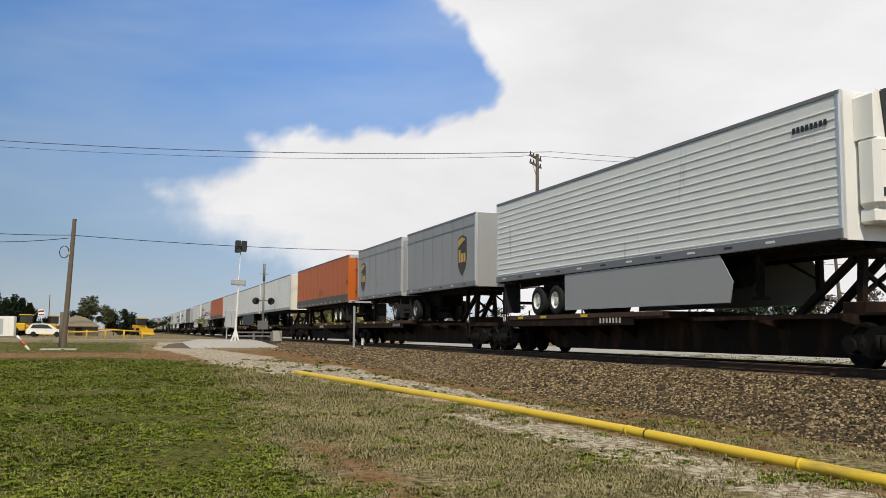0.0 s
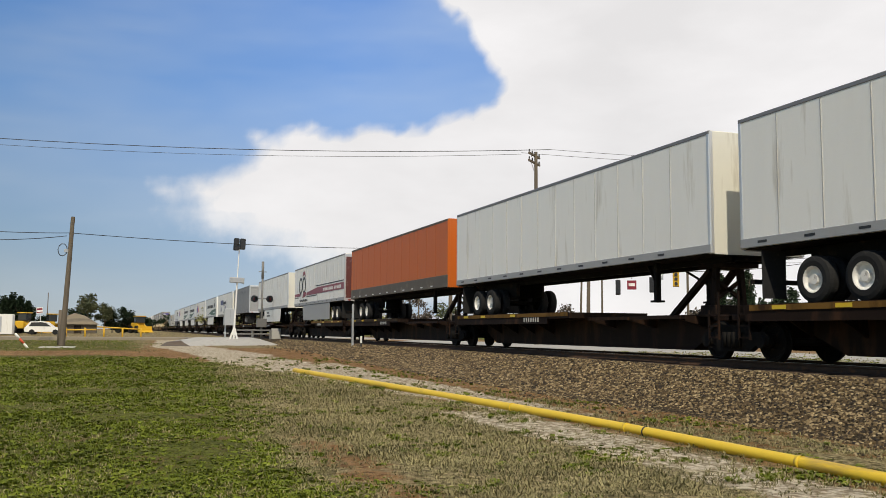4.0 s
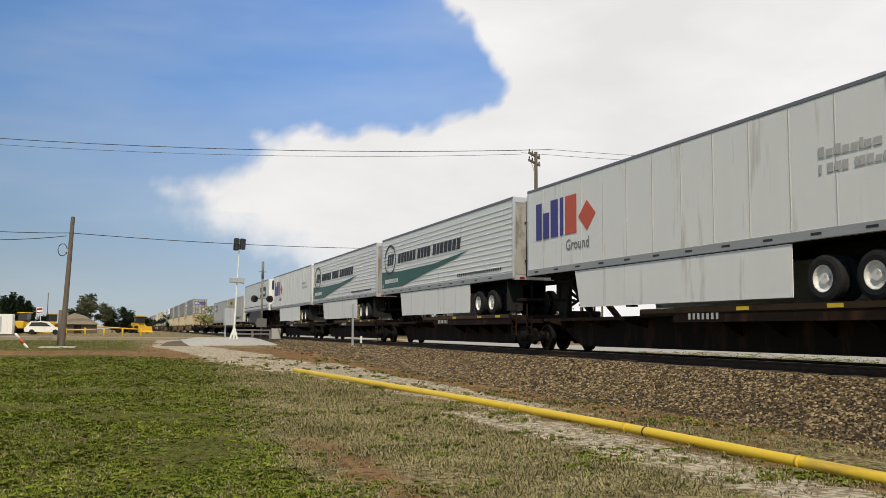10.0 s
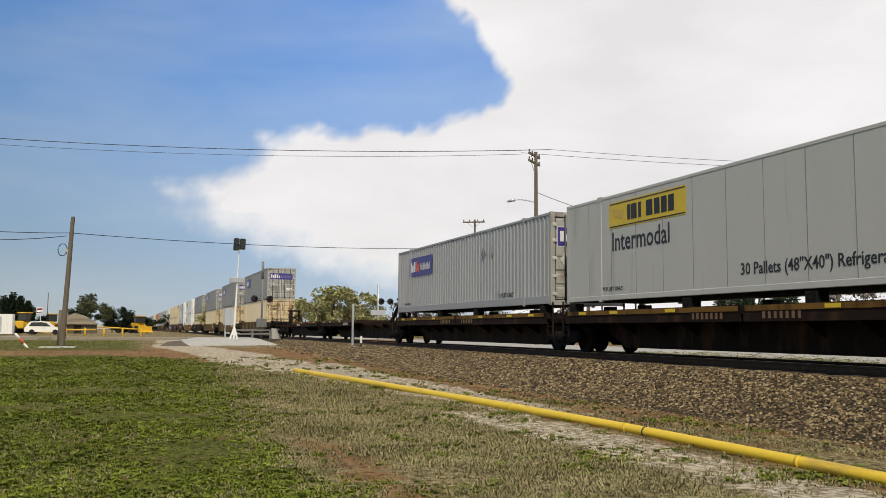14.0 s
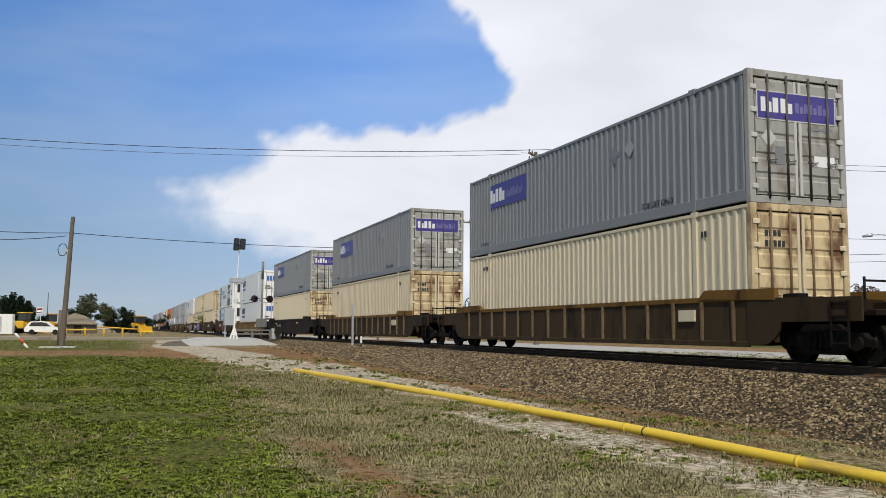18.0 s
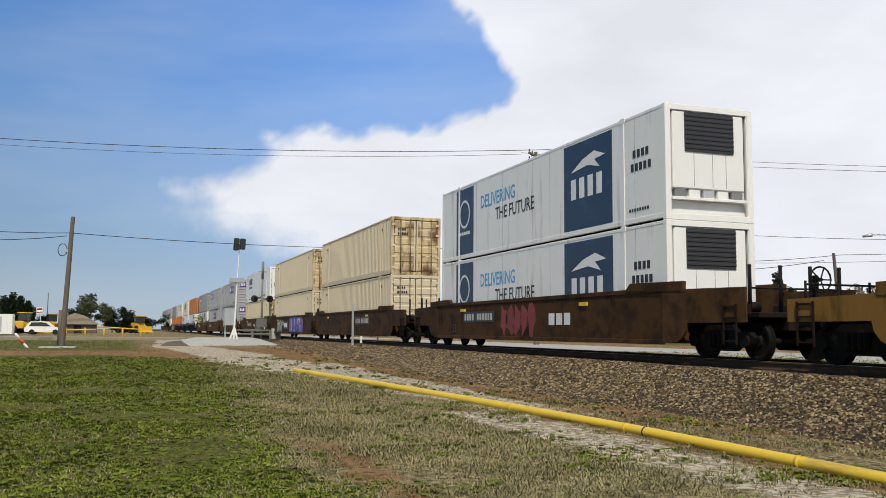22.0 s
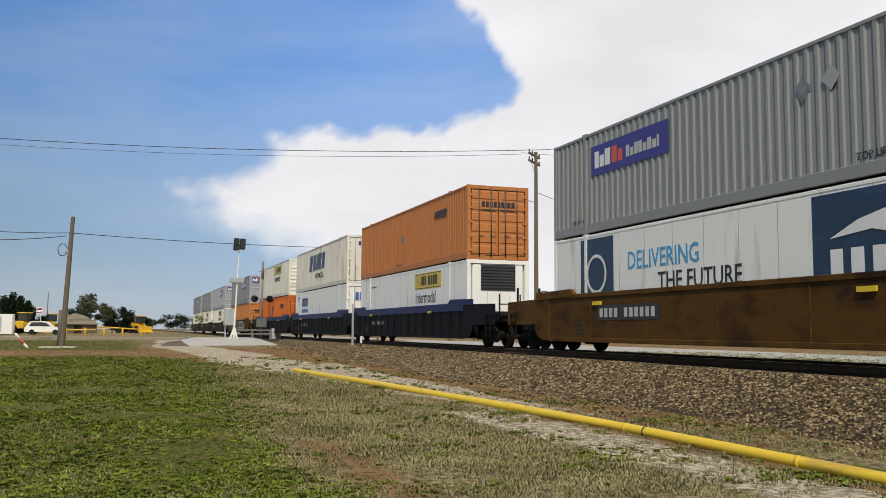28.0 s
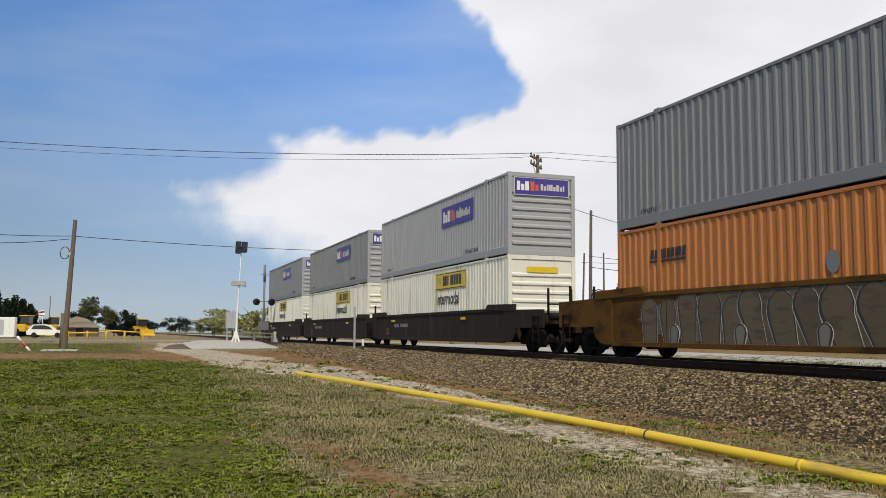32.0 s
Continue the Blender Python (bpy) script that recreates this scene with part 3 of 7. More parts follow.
def build_ballast():
    rng = np.random.default_rng(5)
    rock_v = [(-1, -.6, -.5), (1, -.7, -.4), (.8, .8, -.5), (-.7, .9, -.45), (-.6, -.5, .5), (.7, -.4, .6), (.5, .6, .45), (-.8, .5, .35)]
    rock_f = [(0, 1, 5), (0, 5, 4), (1, 2, 6), (1, 6, 5), (2, 3, 7), (2, 7, 6), (3, 0, 4), (3, 4, 7), (4, 5, 6), (4, 6, 7)]
    places = []
    for lo, hi, count, size in ((-19, 1, 56000, 0.026), (-36, -19, 26000, 0.034), (-70, -36, 15000, 0.048)):
        x = rng.uniform(lo, hi, count)
        y = TRACK_Y - rng.uniform(1.3, 4.9 if lo < -18.9 else 4.2, count)
        for a, b in zip(x, y):
            gz, bz = ground_z(a, b), bank_z(a, b)
            if bz < gz - 0.05 and rng.random() < 0.96:
                continue
            s = size * rng.uniform(0.6, 1.5)
            places.append((a, b, max(gz, bz) + s * 0.25, s, rng.uniform(0, 6.28), rng.uniform(-0.9, 0.9), rng.uniform(0.6, 1.1)))
    scatter_mesh("ballast_stones", rock_v, rock_f, places, stone_material(), "brown and grey crushed ballast stones on the bank", "ballast")


build_ballast()


def build_grass():
    rng = np.random.default_rng(7)
    def tuft(n, wide, spread, droop):
        v, f = [], []
        for k in range(n):
            a = k * math.tau / n + 0.6 * rng.random()
            c, s, q = math.cos(a), math.sin(a), spread * rng.uniform(0.6, 1.3)
            hgt, w, r0 = rng.uniform(0.6, 1.0), wide * rng.uniform(0.7, 1.3), 0.35 * rng.random()
            o = len(v)
            for along_, side, up in ((0, -0.5, 0), (0, 0.5, 0), (0.55, 0.55, 0.7), (0.55, -0.55, 0.7), (1.0, 0, 1.0 - droop)):
                d = r0 + q * along_
                v.append((d * c - side * w * s, d * s + side * w * c, up * hgt))
            f += [(o, o + 1, o + 2), (o, o + 2, o + 3), (o + 3, o + 2, o + 4)]
        return v, f
    green, leafy_low, dry, thin = [], [], [], []
    count = 215000
    d = 6.3 + 36 * rng.random(count) ** 1.55
    az = np.radians(rng.uniform(-12, 50, count))
    x, y = -d * np.cos(az), d * np.sin(az)
    for a, b, dd in zip(x, y, d):
        g, dr, bal, pal = cover_at(a, b)
        if bal > 0.3 or abs(b - pipe_y(a)) < 0.09:
            continue
        w = noise.noise(Vector((a * 0.55, b * 0.55, 0))) * 0.55 + noise.noise(Vector((a * 2.2, b * 2.2, 5))) * 0.7
        size = (0.023 + 0.00095 * dd) * rng.uniform(0.45, 2.0) * (1.1 if dr > g else 0.95)
        p = (a, b, surface_z(a, b) - 0.012, size, rng.uniform(0, 6.28), rng.uniform(-0.25, 0.25), rng.uniform(0.7, 1.3))
        if rng.random() < (g * 0.85 + w * 1.15) * 0.95 - 0.10:
            (green if rng.random() < 0.45 else leafy_low).append(p)
        elif rng.random() < (max(dr, g * 0.5) + w * 0.45) * 0.95:
            (dry if rng.random() < 0.3 else thin).append(p)
    far = 16000
    fx, fy = rng.uniform(-96, -40, far), rng.uniform(-13, 5.5, far)
    for a, b in zip(fx, fy):
        g, dr, bal, pal = cover_at(a, b)
        w = noise.noise(Vector((a * 0.3, b * 0.3, 2))) * 0.8
        if abs(a + 85.8) < 3.6 or rng.random() > max(g, dr * 0.7) * 0.8 + w - 0.2:
            continue
        p = (a, b, surface_z(a, b) - 0.02, rng.uniform(0.05, 0.13), rng.uniform(0, 6.28), rng.uniform(-0.25, 0.25), rng.uniform(0.7, 1.3))
        (green if rng.random() < g * 0.5 else thin).append(p)
    scatter_mesh("lawn_weeds", *tuft(5, 0.5, 0.75, 0.3), leafy_low, grass_blade, "low clumps of broad-leaved green weeds in the lawn", "weeds")
    blade_v, blade_f = tuft(4, 0.22, 0.5, 0.05)
    scatter_mesh("lawn_grass", blade_v, blade_f, green, grass_blade, "short patchy green spring grass", "grass")
    scatter_mesh("dry_grass", *tuft(4, 0.22, 0.9, 0.1), dry, grass_dry, "thin dry straw-coloured grass by the pipe", "grass")
    scatter_mesh("thin_grass", *tuft(5, 0.16, 0.8, 0.1), thin, grass_olive, "thin grey-olive grass between the lawn and the pipe", "grass")


build_grass()


def build_pipe():
    pts = [(x, pipe_y(x), surface_z(x, pipe_y(x)) + 0.066) for x in (-29.3, -24, -20, -16.2, -12.6, -8.9, -5, -1, 4)]
    r = 0.078
    cu = bpy.data.curves.new("pipe", "CURVE")
    cu.dimensions, cu.bevel_depth, cu.bevel_resolution, cu.use_fill_caps = "3D", r, 5, True
    sp = cu.splines.new("POLY"); sp.points.add(len(pts) - 1)
    for q, c in zip(sp.points, pts):
        q.co = (*c, 1)
    tmp = new("pipe_tmp", cu)
    me = bpy.data.meshes.new_from_object(tmp.evaluated_get(bpy.context.evaluated_depsgraph_get()))
    bpy.data.objects.remove(tmp); bpy.data.curves.remove(cu)
    me.name = "yellow_pipe"; me.materials.clear(); me.materials.append(yellow_paint)
    ob = tagged(new("yellow_pipe", me), "long yellow painted steel pipe lying on the ground", "pipe")
    for i in (3, 4, 5):
        a = Vector(pts[i]); d = (Vector(pts[i + 1]) - a).normalized()
        part("weld_joint", Shape().tube(a - d * 0.03, a + d * 0.03, r + 0.008, seg=18), yellow_paint, ob, "raised welded pipe joint")
        if i == 4:
            part("strap", Shape().tube(a + d * 0.5, a + d * 0.53, r + 0.006, seg=18), black, ob, "dark strap round the pipe")


build_pipe()

# ---- railcars ----
WHEEL_R = 0.42


def truck_shape():
    s = Shape()
    for y in (-1.02, 1.02):
        s.prism([(-1.15, 0.50), (-1.0, 0.62), (-0.62, 0.62), (-0.42, 0.78), (0.42, 0.78), (0.62, 0.62), (1.0, 0.62), (1.15, 0.50), (1.1, 0.36), (0.72, 0.34), (0.5, 0.2), (-0.5, 0.2), (-0.72, 0.34), (-1.1, 0.36)], y - 0.07, y + 0.07)
        for x in (-0.9, 0.9):
            s.tube((x, y - 0.13, 0.42), (x, y + 0.13, 0.42), 0.14, seg=12)
        for x in (-0.22, -0.08, 0.08, 0.22):
            s.tube((x, y - 0.12, 0.28), (x, y - 0.12, 0.62), 0.06, seg=8)
    s.box(-0.2, 0.2, -1.0, 1.0, 0.5, 0.78, 0.02)
    s.bar((-0.6, -0.5, 0.35), (0.6, -0.5, 0.35), 0.06)
    s.bar((-0.6, 0.5, 0.35), (0.6, 0.5, 0.35), 0.06)
    return s


def wheelset_shape():
    s = Shape()
    s.tube((0, -0.95, 0), (0, 0.95, 0), 0.085, seg=12)
    for k in (-1, 1):
        s.lathe([(k * 0.68, 0.05), (k * 0.685, 0.34), (k * 0.675, 0.45), (k * 0.70, 0.452), (k * 0.712, 0.425), (k * 0.815, 0.415), (k * 0.815, 0.35), (k * 0.775, 0.32), (k * 0.775, 0.16), (k * 0.84, 0.14), (k * 0.84, 0.05)], "y", 22)
    return s


def add_truck(parent, x):
    t = part("truck", truck_shape, iron, parent, "sooty cast steel wheel truck", at=pose(x, 0, 0), key="truck")
    for dx in (-0.9, 0.9):
        ob = part("wheelset", wheelset_shape, iron, t, at=pose(dx, 0, WHEEL_R), key="wheelset")
    return t


def coupler_shape(sign):
    s = Shape()
    s.box(min(0, sign * 0.9), max(0, sign * 0.9), -0.1, 0.1, 0.74, 0.94, 0.02)
    s.box(min(sign * 0.7, sign * 1.1), max(sign * 0.7, sign * 1.1), -0.2, 0.2, 0.68, 1.0, 0.05)
    return s


def brake_wheel_shape():
    s = Shape()
    s.sweep([(0, 0.28 * math.cos(i * math.tau / 16), 0.28 * math.sin(i * math.tau / 16)) for i in range(17)], 0.02)
    for i in range(5):
        a = i * math.tau / 5
        s.tube((0, 0, 0), (0.02, 0.27 * math.cos(a), 0.27 * math.sin(a)), 0.015, seg=6, cap=False)
    s.tube((-0.25, 0, 0), (0.04, 0, 0), 0.035, seg=8)
    return s


def ladder_shape(h=0.85, w=0.42):
    s = Shape()
    for x in (-w / 2, w / 2):
        s.bar((x, 0, 0), (x, 0, h), 0.035)
    for i in range(4):
        s.bar((-w / 2, 0, 0.08 + i * (h - 0.12) / 3), (w / 2, 0, 0.08 + i * (h - 0.12) / 3), 0.03)
    return s


def well_car(style, front_truck, rear_truck, graffiti="", marks=-5.0):
    """A double-stack well car unit, 53 ft well, centred on its load. front is +x. *_truck: 'own', 'shared' or ''."""
    look_of = {"ribbed": (rib_car, ochre_car, 1.36), "ribbed_ochre": (ochre_car, ochre_car, 1.36), "dark_smooth": (dark_brown_car, dark_brown_car, 1.40),
               "brown": (brown_car, brown_car, 1.66), "umber": (umber_car, umber_car, 1.66), "blue": (black_car, navy_car, 1.66), "graphite": (graphite, graphite, 1.48)}
    body, trim, top = look_of[style]
    words = {"ribbed": "dark rusty brown ribbed well car", "ribbed_ochre": "weathered ochre ribbed well car", "dark_smooth": "dark red-brown smooth-sided well car", "brown": "weathered yellow-brown smooth-sided well car", "umber": "grimy umber brown smooth-sided well car",
             "blue": "navy and black ribbed well car", "graphite": "dark weathered smooth-sided well car"}[style]
    car = thing("well_car", words + " carrying stacked containers", "railcar", "well cars of the train")
    half = 8.35
    fx = 9.62 if front_truck != "own" else 11.55
    rx = -9.62 if rear_truck != "own" else -11.55
    low, y = 0.33, 1.44

    def side(sign):
        s = Shape()
        a, b = y * sign, (y - 0.06) * sign
        pr = [(-half, low + 0.1), (-half + 0.35, low), (half - 0.35, low), (half, low + 0.1), (half + 0.55, 0.86), (half + 0.55, top - 0.05), (half - 0.2, top), (-half + 0.2, top), (-half - 0.55, top - 0.05), (-half - 0.55, 0.86)]
        s.prism(pr, min(a, b), max(a, b))
        return s

    for sign in (-1, 1):
        part("side_wall", lambda: side(sign), body, car, key=(style, sign, "side"))
        o = (y + 0.035) * sign

        def chord():
            s = Shape()
            th = 0.30 if style == "blue" else 0.10
            s.box(-half + 0.1, half - 0.1, min(o - 0.09 * sign, o), max(o - 0.09 * sign, o), top - th, top + 0.02, 0.012)
            for e in (-1, 1):
                s.prism([(e * (half - 1.9), top - 0.02), (e * (half - 1.65), top + 0.17), (e * (half + 0.6), top + 0.13), (e * (half + 0.6), top - 0.10)], min(o - 0.09 * sign, o + 0.02 * sign), max(o - 0.09 * sign, o + 0.02 * sign))
            return s
        part("top_chord", chord, trim, car, key=(style, sign, "chord"))
        part("bottom_chord", lambda: Shape().box(-half + 0.2, half - 0.2, min(o - 0.05 * sign, o), max(o - 0.05 * sign, o), low - 0.02, low + 0.10, 0.012), body, car, key=(style, sign, "low"))
        if style in ("ribbed", "ribbed_ochre", "blue"):
            n = 15
            for i in range(n):
                x = -half + 0.7 + i * (2 * half - 1.4) / (n - 1)
                part("side_rib", lambda: Shape().prism([(-0.022, low + 0.08), (0.022, low + 0.08), (0.035, top - (0.28 if style == "blue" else 0.08)), (-0.035, top - (0.28 if style == "blue" else 0.08))], min(o, o - 0.06 * sign) - 0.03, max(o, o - 0.06 * sign) + 0.03),
                     rib_edge if style != "blue" else body, car, at=pose(x, 0, 0), key=(style, sign, "rib"))
        else:
            for x in (-5.6, -2.8, 0, 2.8, 5.6):
                part("weld_seam", lambda: Shape().box(-0.015, 0.015, min(y * sign, (y + 0.012) * sign), max(y * sign, (y + 0.012) * sign), low + 0.1, top - 0.12), body, car, at=pose(x, 0, 0), key=(style, sign, "seam"))
    part("well_floor", lambda: Shape().box(-half, half, -1.38, 1.38, 0.34, 0.449), body, car, key=(style, "floor"))
    for e in (-1, 1):
        part("end_bulkhead", lambda: Shape().box(-0.045, 0.045, -1.38, 1.38, 0.41, 0.95), body, car, at=pose(e * half, 0, 0), key=(style, "bulk"))
    for e, kind, end in ((1, front_truck, fx), (-1, rear_truck, rx)):
        L0, L1 = half + 0.05, abs(end) - (0.05 if kind != "own" else 0.5)
        dk = Shape()
        dk.box(min(e * L0, e * L1), max(e * L0, e * L1), -1.05, 1.05, 0.92, 1.04, 0.015)
        dk.box(min(e * L0, e * L1), max(e * L0, e * L1), -0.3, 0.3, 0.66, 0.93)
        for yy in (-1.38, 1.38):
            dk.bar((e * (half + 0.3), yy, 1.15), (e * L1, yy * 0.94, 1.10), 0.10, 0.22)
        part("end_platform", dk, dark_brown_car if style not in ("blue", "graphite") else body, car, "grimy dark end platform")

        def cheek():
            arch = [(half - 0.25, low + 0.02), (half + 0.12, low + 0.02)] + [(half + 0.12 + 0.62 * math.sin(q * 0.3927), low + 0.02 + (0.80 - low) * (1 - math.cos(q * 0.3927))) for q in range(1, 5)]
            ol = [(e * a, b) for a, b in arch + [(L1 + 0.1, 0.82), (L1 + 0.1, top - 0.10), (half + 0.6, top - 0.06), (half - 0.25, top - 0.06)]]
            return Shape().prism(ol, -0.022, 0.022)
        for yy in (-1.455, 1.455):
            part("end_side_plate", cheek, body, car, "arched side plate over the wheels", at=pose(0, yy, 0), key=(style, e, kind == "own", "cheek"))
        for yy in (-1.50, 1.50):
            part("ladder", ladder_shape, dark_brown_car if style != "blue" else iron, car, at=pose(e * (L1 - 0.4), yy, 0.35), key="ladder")
        hr = Shape()
        for yy in (-1.2, -0.4, 0.4, 1.2):
            hr.tube((e * (L1 - 0.1), yy, 1.04), (e * (L1 - 0.1), yy, 2.05 if style in ("brown", "umber", "graphite") else 1.62 if style != "blue" else 1.9), 0.04 if style in ("brown", "umber", "graphite") else 0.025, seg=6)
        hr.tube((e * (L1 - 0.1), -1.2, 1.55), (e * (L1 - 0.1), 1.2, 1.55), 0.022, seg=6)
        part("handrail", hr, iron, car)
        gear = Shape().tube((e * (half + 0.5), -0.7, 1.2), (e * (half + 0.5), 0.7, 1.2), 0.15, seg=12).box(min(e * (half + .25), e * (half + .7)), max(e * (half + .25), e * (half + .7)), -1.0, -0.72, 1.04, 1.4, 0.02)
        part("brake_cylinder", gear, iron, car)
        if kind == "own":
            add_truck(car, e * 9.75)
            part("coupler", coupler_shape(e), iron, car, at=pose(e * (abs(end) - 0.75), 0, 0))
            if e > 0:
                part("brake_wheel", brake_wheel_shape, iron, car, "spoked iron hand brake wheel", at=pose(end - 0.35, 0.45, 1.75), key="bw")
                part("brake_post", Shape().bar((end - 0.5, 0.45, 1.04), (end - 0.5, 0.45, 1.85), 0.09), iron, car)
        elif kind == "shared":
            add_truck(car, e * 9.65)
    # reporting marks as plain bars, small plates and tags
    yo = -y - 0.006
    if style in ("brown", "umber", "graphite", "dark_smooth", "blue") and graffiti != "chrome":
        zb = (top + low) / 2 - (0.1 if style == "blue" else 0)
        if style in ("brown", "umber"):
            part("mark_plate", lambda: Shape().box(-0.2, 2.8, yo - 0.003, yo, -0.08, 0.32), black_decal, car, "black painted panel", at=pose(marks, 0, zb), key="mplate")
        for i in range(11):
            if i != 4:
                part("mark_bar", lambda: Shape().box(-0.08, 0.08, yo - 0.006, yo - 0.001, 0, 0.24 if style in ("brown", "umber") else 0.16), pale_decal if style in ("brown", "umber") else rail_trim, car, at=pose(marks + i * (0.25 if style in ("brown", "umber") else 0.2), 0, zb), key=("mark", style in ("brown", "umber")))
        part("yellow_tag", lambda: Shape().box(-0.22, 0.22, yo - 0.045, yo, -0.05, 0.05), yellow_decal, car, at=pose(4.2, 0, top - 0.28), key="ytag")
        part("yellow_tag", lambda: Shape().box(-0.22, 0.22, yo - 0.045, yo, -0.05, 0.05), yellow_decal, car, at=pose(-5.2, 0, top - 0.28), key="ytag")
        letters("length_mark", "53", 0.45, black_decal if style in ("brown", "umber") else maroon, car, on_side(-6.4, 0.55, yo - 0.004))
    elif graffiti != "chrome":
        part("data_plate", lambda: Shape().box(-0.3, 0.3, yo - 0.05, yo, 0, 0.26), tan, car, at=pose(6.0, 0, 0.85), key="plate")
    if graffiti:
        spray(car, graffiti, yo - 0.003, low, top)
    return car


def spray(car, kind, y, low, top):
    """Spray-painted shapes on the side of a car: loops and blocks, no words."""
    rng = random.Random(len(kind) * 7 + 3)

    def blob(x, z, w, h, n=12, wob=0.25):
        pts = []
        for i in range(n):
            a = i * math.tau / n
            r = 1 + rng.uniform(-wob, wob)
            pts.append((x + w / 2 * r * math.cos(a), z + h / 2 * r * math.sin(a)))
        return pts
    def thumb(x, w, h, base, slant, foot=1.0):
        """A tall rounded bubble stroke, wider at the top."""
        pts = [(x - w * 0.32 * foot, base), (x + w * 0.32 * foot, base)]
        for k in range(9):
            a = -0.35 + k * (math.pi + 0.7) / 8
            pts.append((x + slant * h + w / 2 * math.cos(a), base + h - w * 0.5 + w * 0.5 * math.sin(a)))
        return pts

    def bubble(i, x, w, h, base, slant, fill, foot=1.0):
        d = 0.0008 * i
        part("spray_halo", Shape().prism(thumb(x, w + 0.085, h + 0.045, base - 0.01, slant, foot), y - 0.0012 - d, y), pale_decal, car, "pale sprayed halo")
        part("spray_outline", Shape().prism(thumb(x, w + 0.065, h + 0.035, base, slant, foot), y - 0.0015 - d, y), black_decal, car, "black sprayed outline")
        part("spray_letter", Shape().prism(thumb(x, w - 0.05, h - 0.04, base + 0.04, slant, foot), y - 0.0018 - d, y), fill, car, "silver sprayed bubble stroke")

    def scrawl(x0, x1, z0, z1, n, material):
        pts = [Vector((rng.uniform(x0, x1), y - 0.004, rng.uniform(z0, z1))) for _ in range(n)]
        s = Shape()
        for p, q in zip(pts, pts[1:]):
            s.bar(p, q, 0.025, 0.006)
        part("spray_line", s, material, car, "thin sprayed scrawl")
    if kind == "silver":
        for i in range(5):
            bubble(i, 1.5 + i * 0.72, 0.5, 0.5, 0.98, rng.uniform(-0.2, 0.2), brown_car if i % 2 else graf_silver)
        for i in range(7):
            bubble(6 + i, 1.25 + i * 0.64, 0.66, rng.uniform(0.84, 1.12), low + 0.1, rng.uniform(-0.22, 0.05), graf_silver, 0.8)
        scrawl(-1.2, 0.6, 0.85, 1.15, 16, pale_decal)
        scrawl(5.9, 6.9, 0.6, 1.45, 18, pale_decal)
    elif kind == "chrome":
        part("spray_ground", Shape().prism(blob(-1.1, (low + top) / 2, 11.4, 1.28, 22, 0.04), y - 0.0008, y), graf_dark, car, "tarnished silver sprayed ground")
        for i in range(14):
            bubble(i, -6.3 + i * 0.80, rng.uniform(0.62, 0.86), rng.uniform(1.05, 1.32), low + 0.04, rng.uniform(-0.24, 0.02), graf_dark, rng.uniform(0.7, 1.3))
            if i % 3 == 1:
                bubble(i + 15, -6.1 + i * 0.80, 0.34, 0.46, low + 0.04, 0.05, graf_silver)
        scrawl(4.9, 6.2, 0.6, 1.4, 14, pale_decal)
    elif kind == "blocks":
        for k in range(5):
            x = -5.5 + k * 0.5
            part("spray_letter", Shape().prism([(x, 0.45 + 0.1 * (k % 2)), (x + 0.3, 0.42), (x + 0.42 + 0.1 * (k % 3), 1.35 - 0.1 * (k % 2)), (x + 0.1, 1.42)], y - 0.002 - 0.0006 * k, y), graf_green, car, "pale green sprayed stroke")
        scrawl(-5.6, -3.0, 0.45, 1.4, 16, pale_decal)
        part("mark_plate", Shape().box(-2.4, -0.55, y - 0.002, y, 0.68, 1.25), black_decal, car)
        for i in range(3):
            part("mark_bar", Shape().box(-2.2 + i * 0.5, -1.8 + i * 0.5, y - 0.005, y - 0.002, 0.80, 1.13), white_decal, car)
        part("spray_ground", Shape().prism([(0.1, 0.44), (5.7, 0.42), (5.75, 1.18), (5.2, 1.5), (2.6, 1.55), (0.25, 1.5), (0.0, 1.0)], y - 0.0016, y), graf_blue, car, "blue sprayed ground")
        for i in range(9):
            x, lean = 0.25 + i * 0.6, rng.uniform(-0.25, 0.3)
            part("spray_letter", Shape().prism([(x, 0.50 + 0.05 * (i % 3)), (x + 0.36, 0.52), (x + 0.40 + lean, 1.36 + 0.04 * (i % 2)), (x + 0.02 + lean, 1.40)], y - 0.003 - 0.0004 * i, y), graf_lilac if i % 2 else graf_pink, car, "pale sprayed stroke")
        scrawl(0.3, 5.5, 0.5, 1.45, 26, graf_blue)
    elif kind == "red":
        for i in range(5):
            part("spray_letter", Shape().prism(blob(-1.4 + i * 0.55, 0.95, 0.55, 0.95, 9, 0.35), y - 0.002, y), graf_red, car, "dark red sprayed graffiti")
        for i in range(3):
            part("mark_bar", Shape().box(2.0 + i * 0.5, 2.38 + i * 0.5, y - 0.003, y, 0.8, 1.15), white_decal, car)


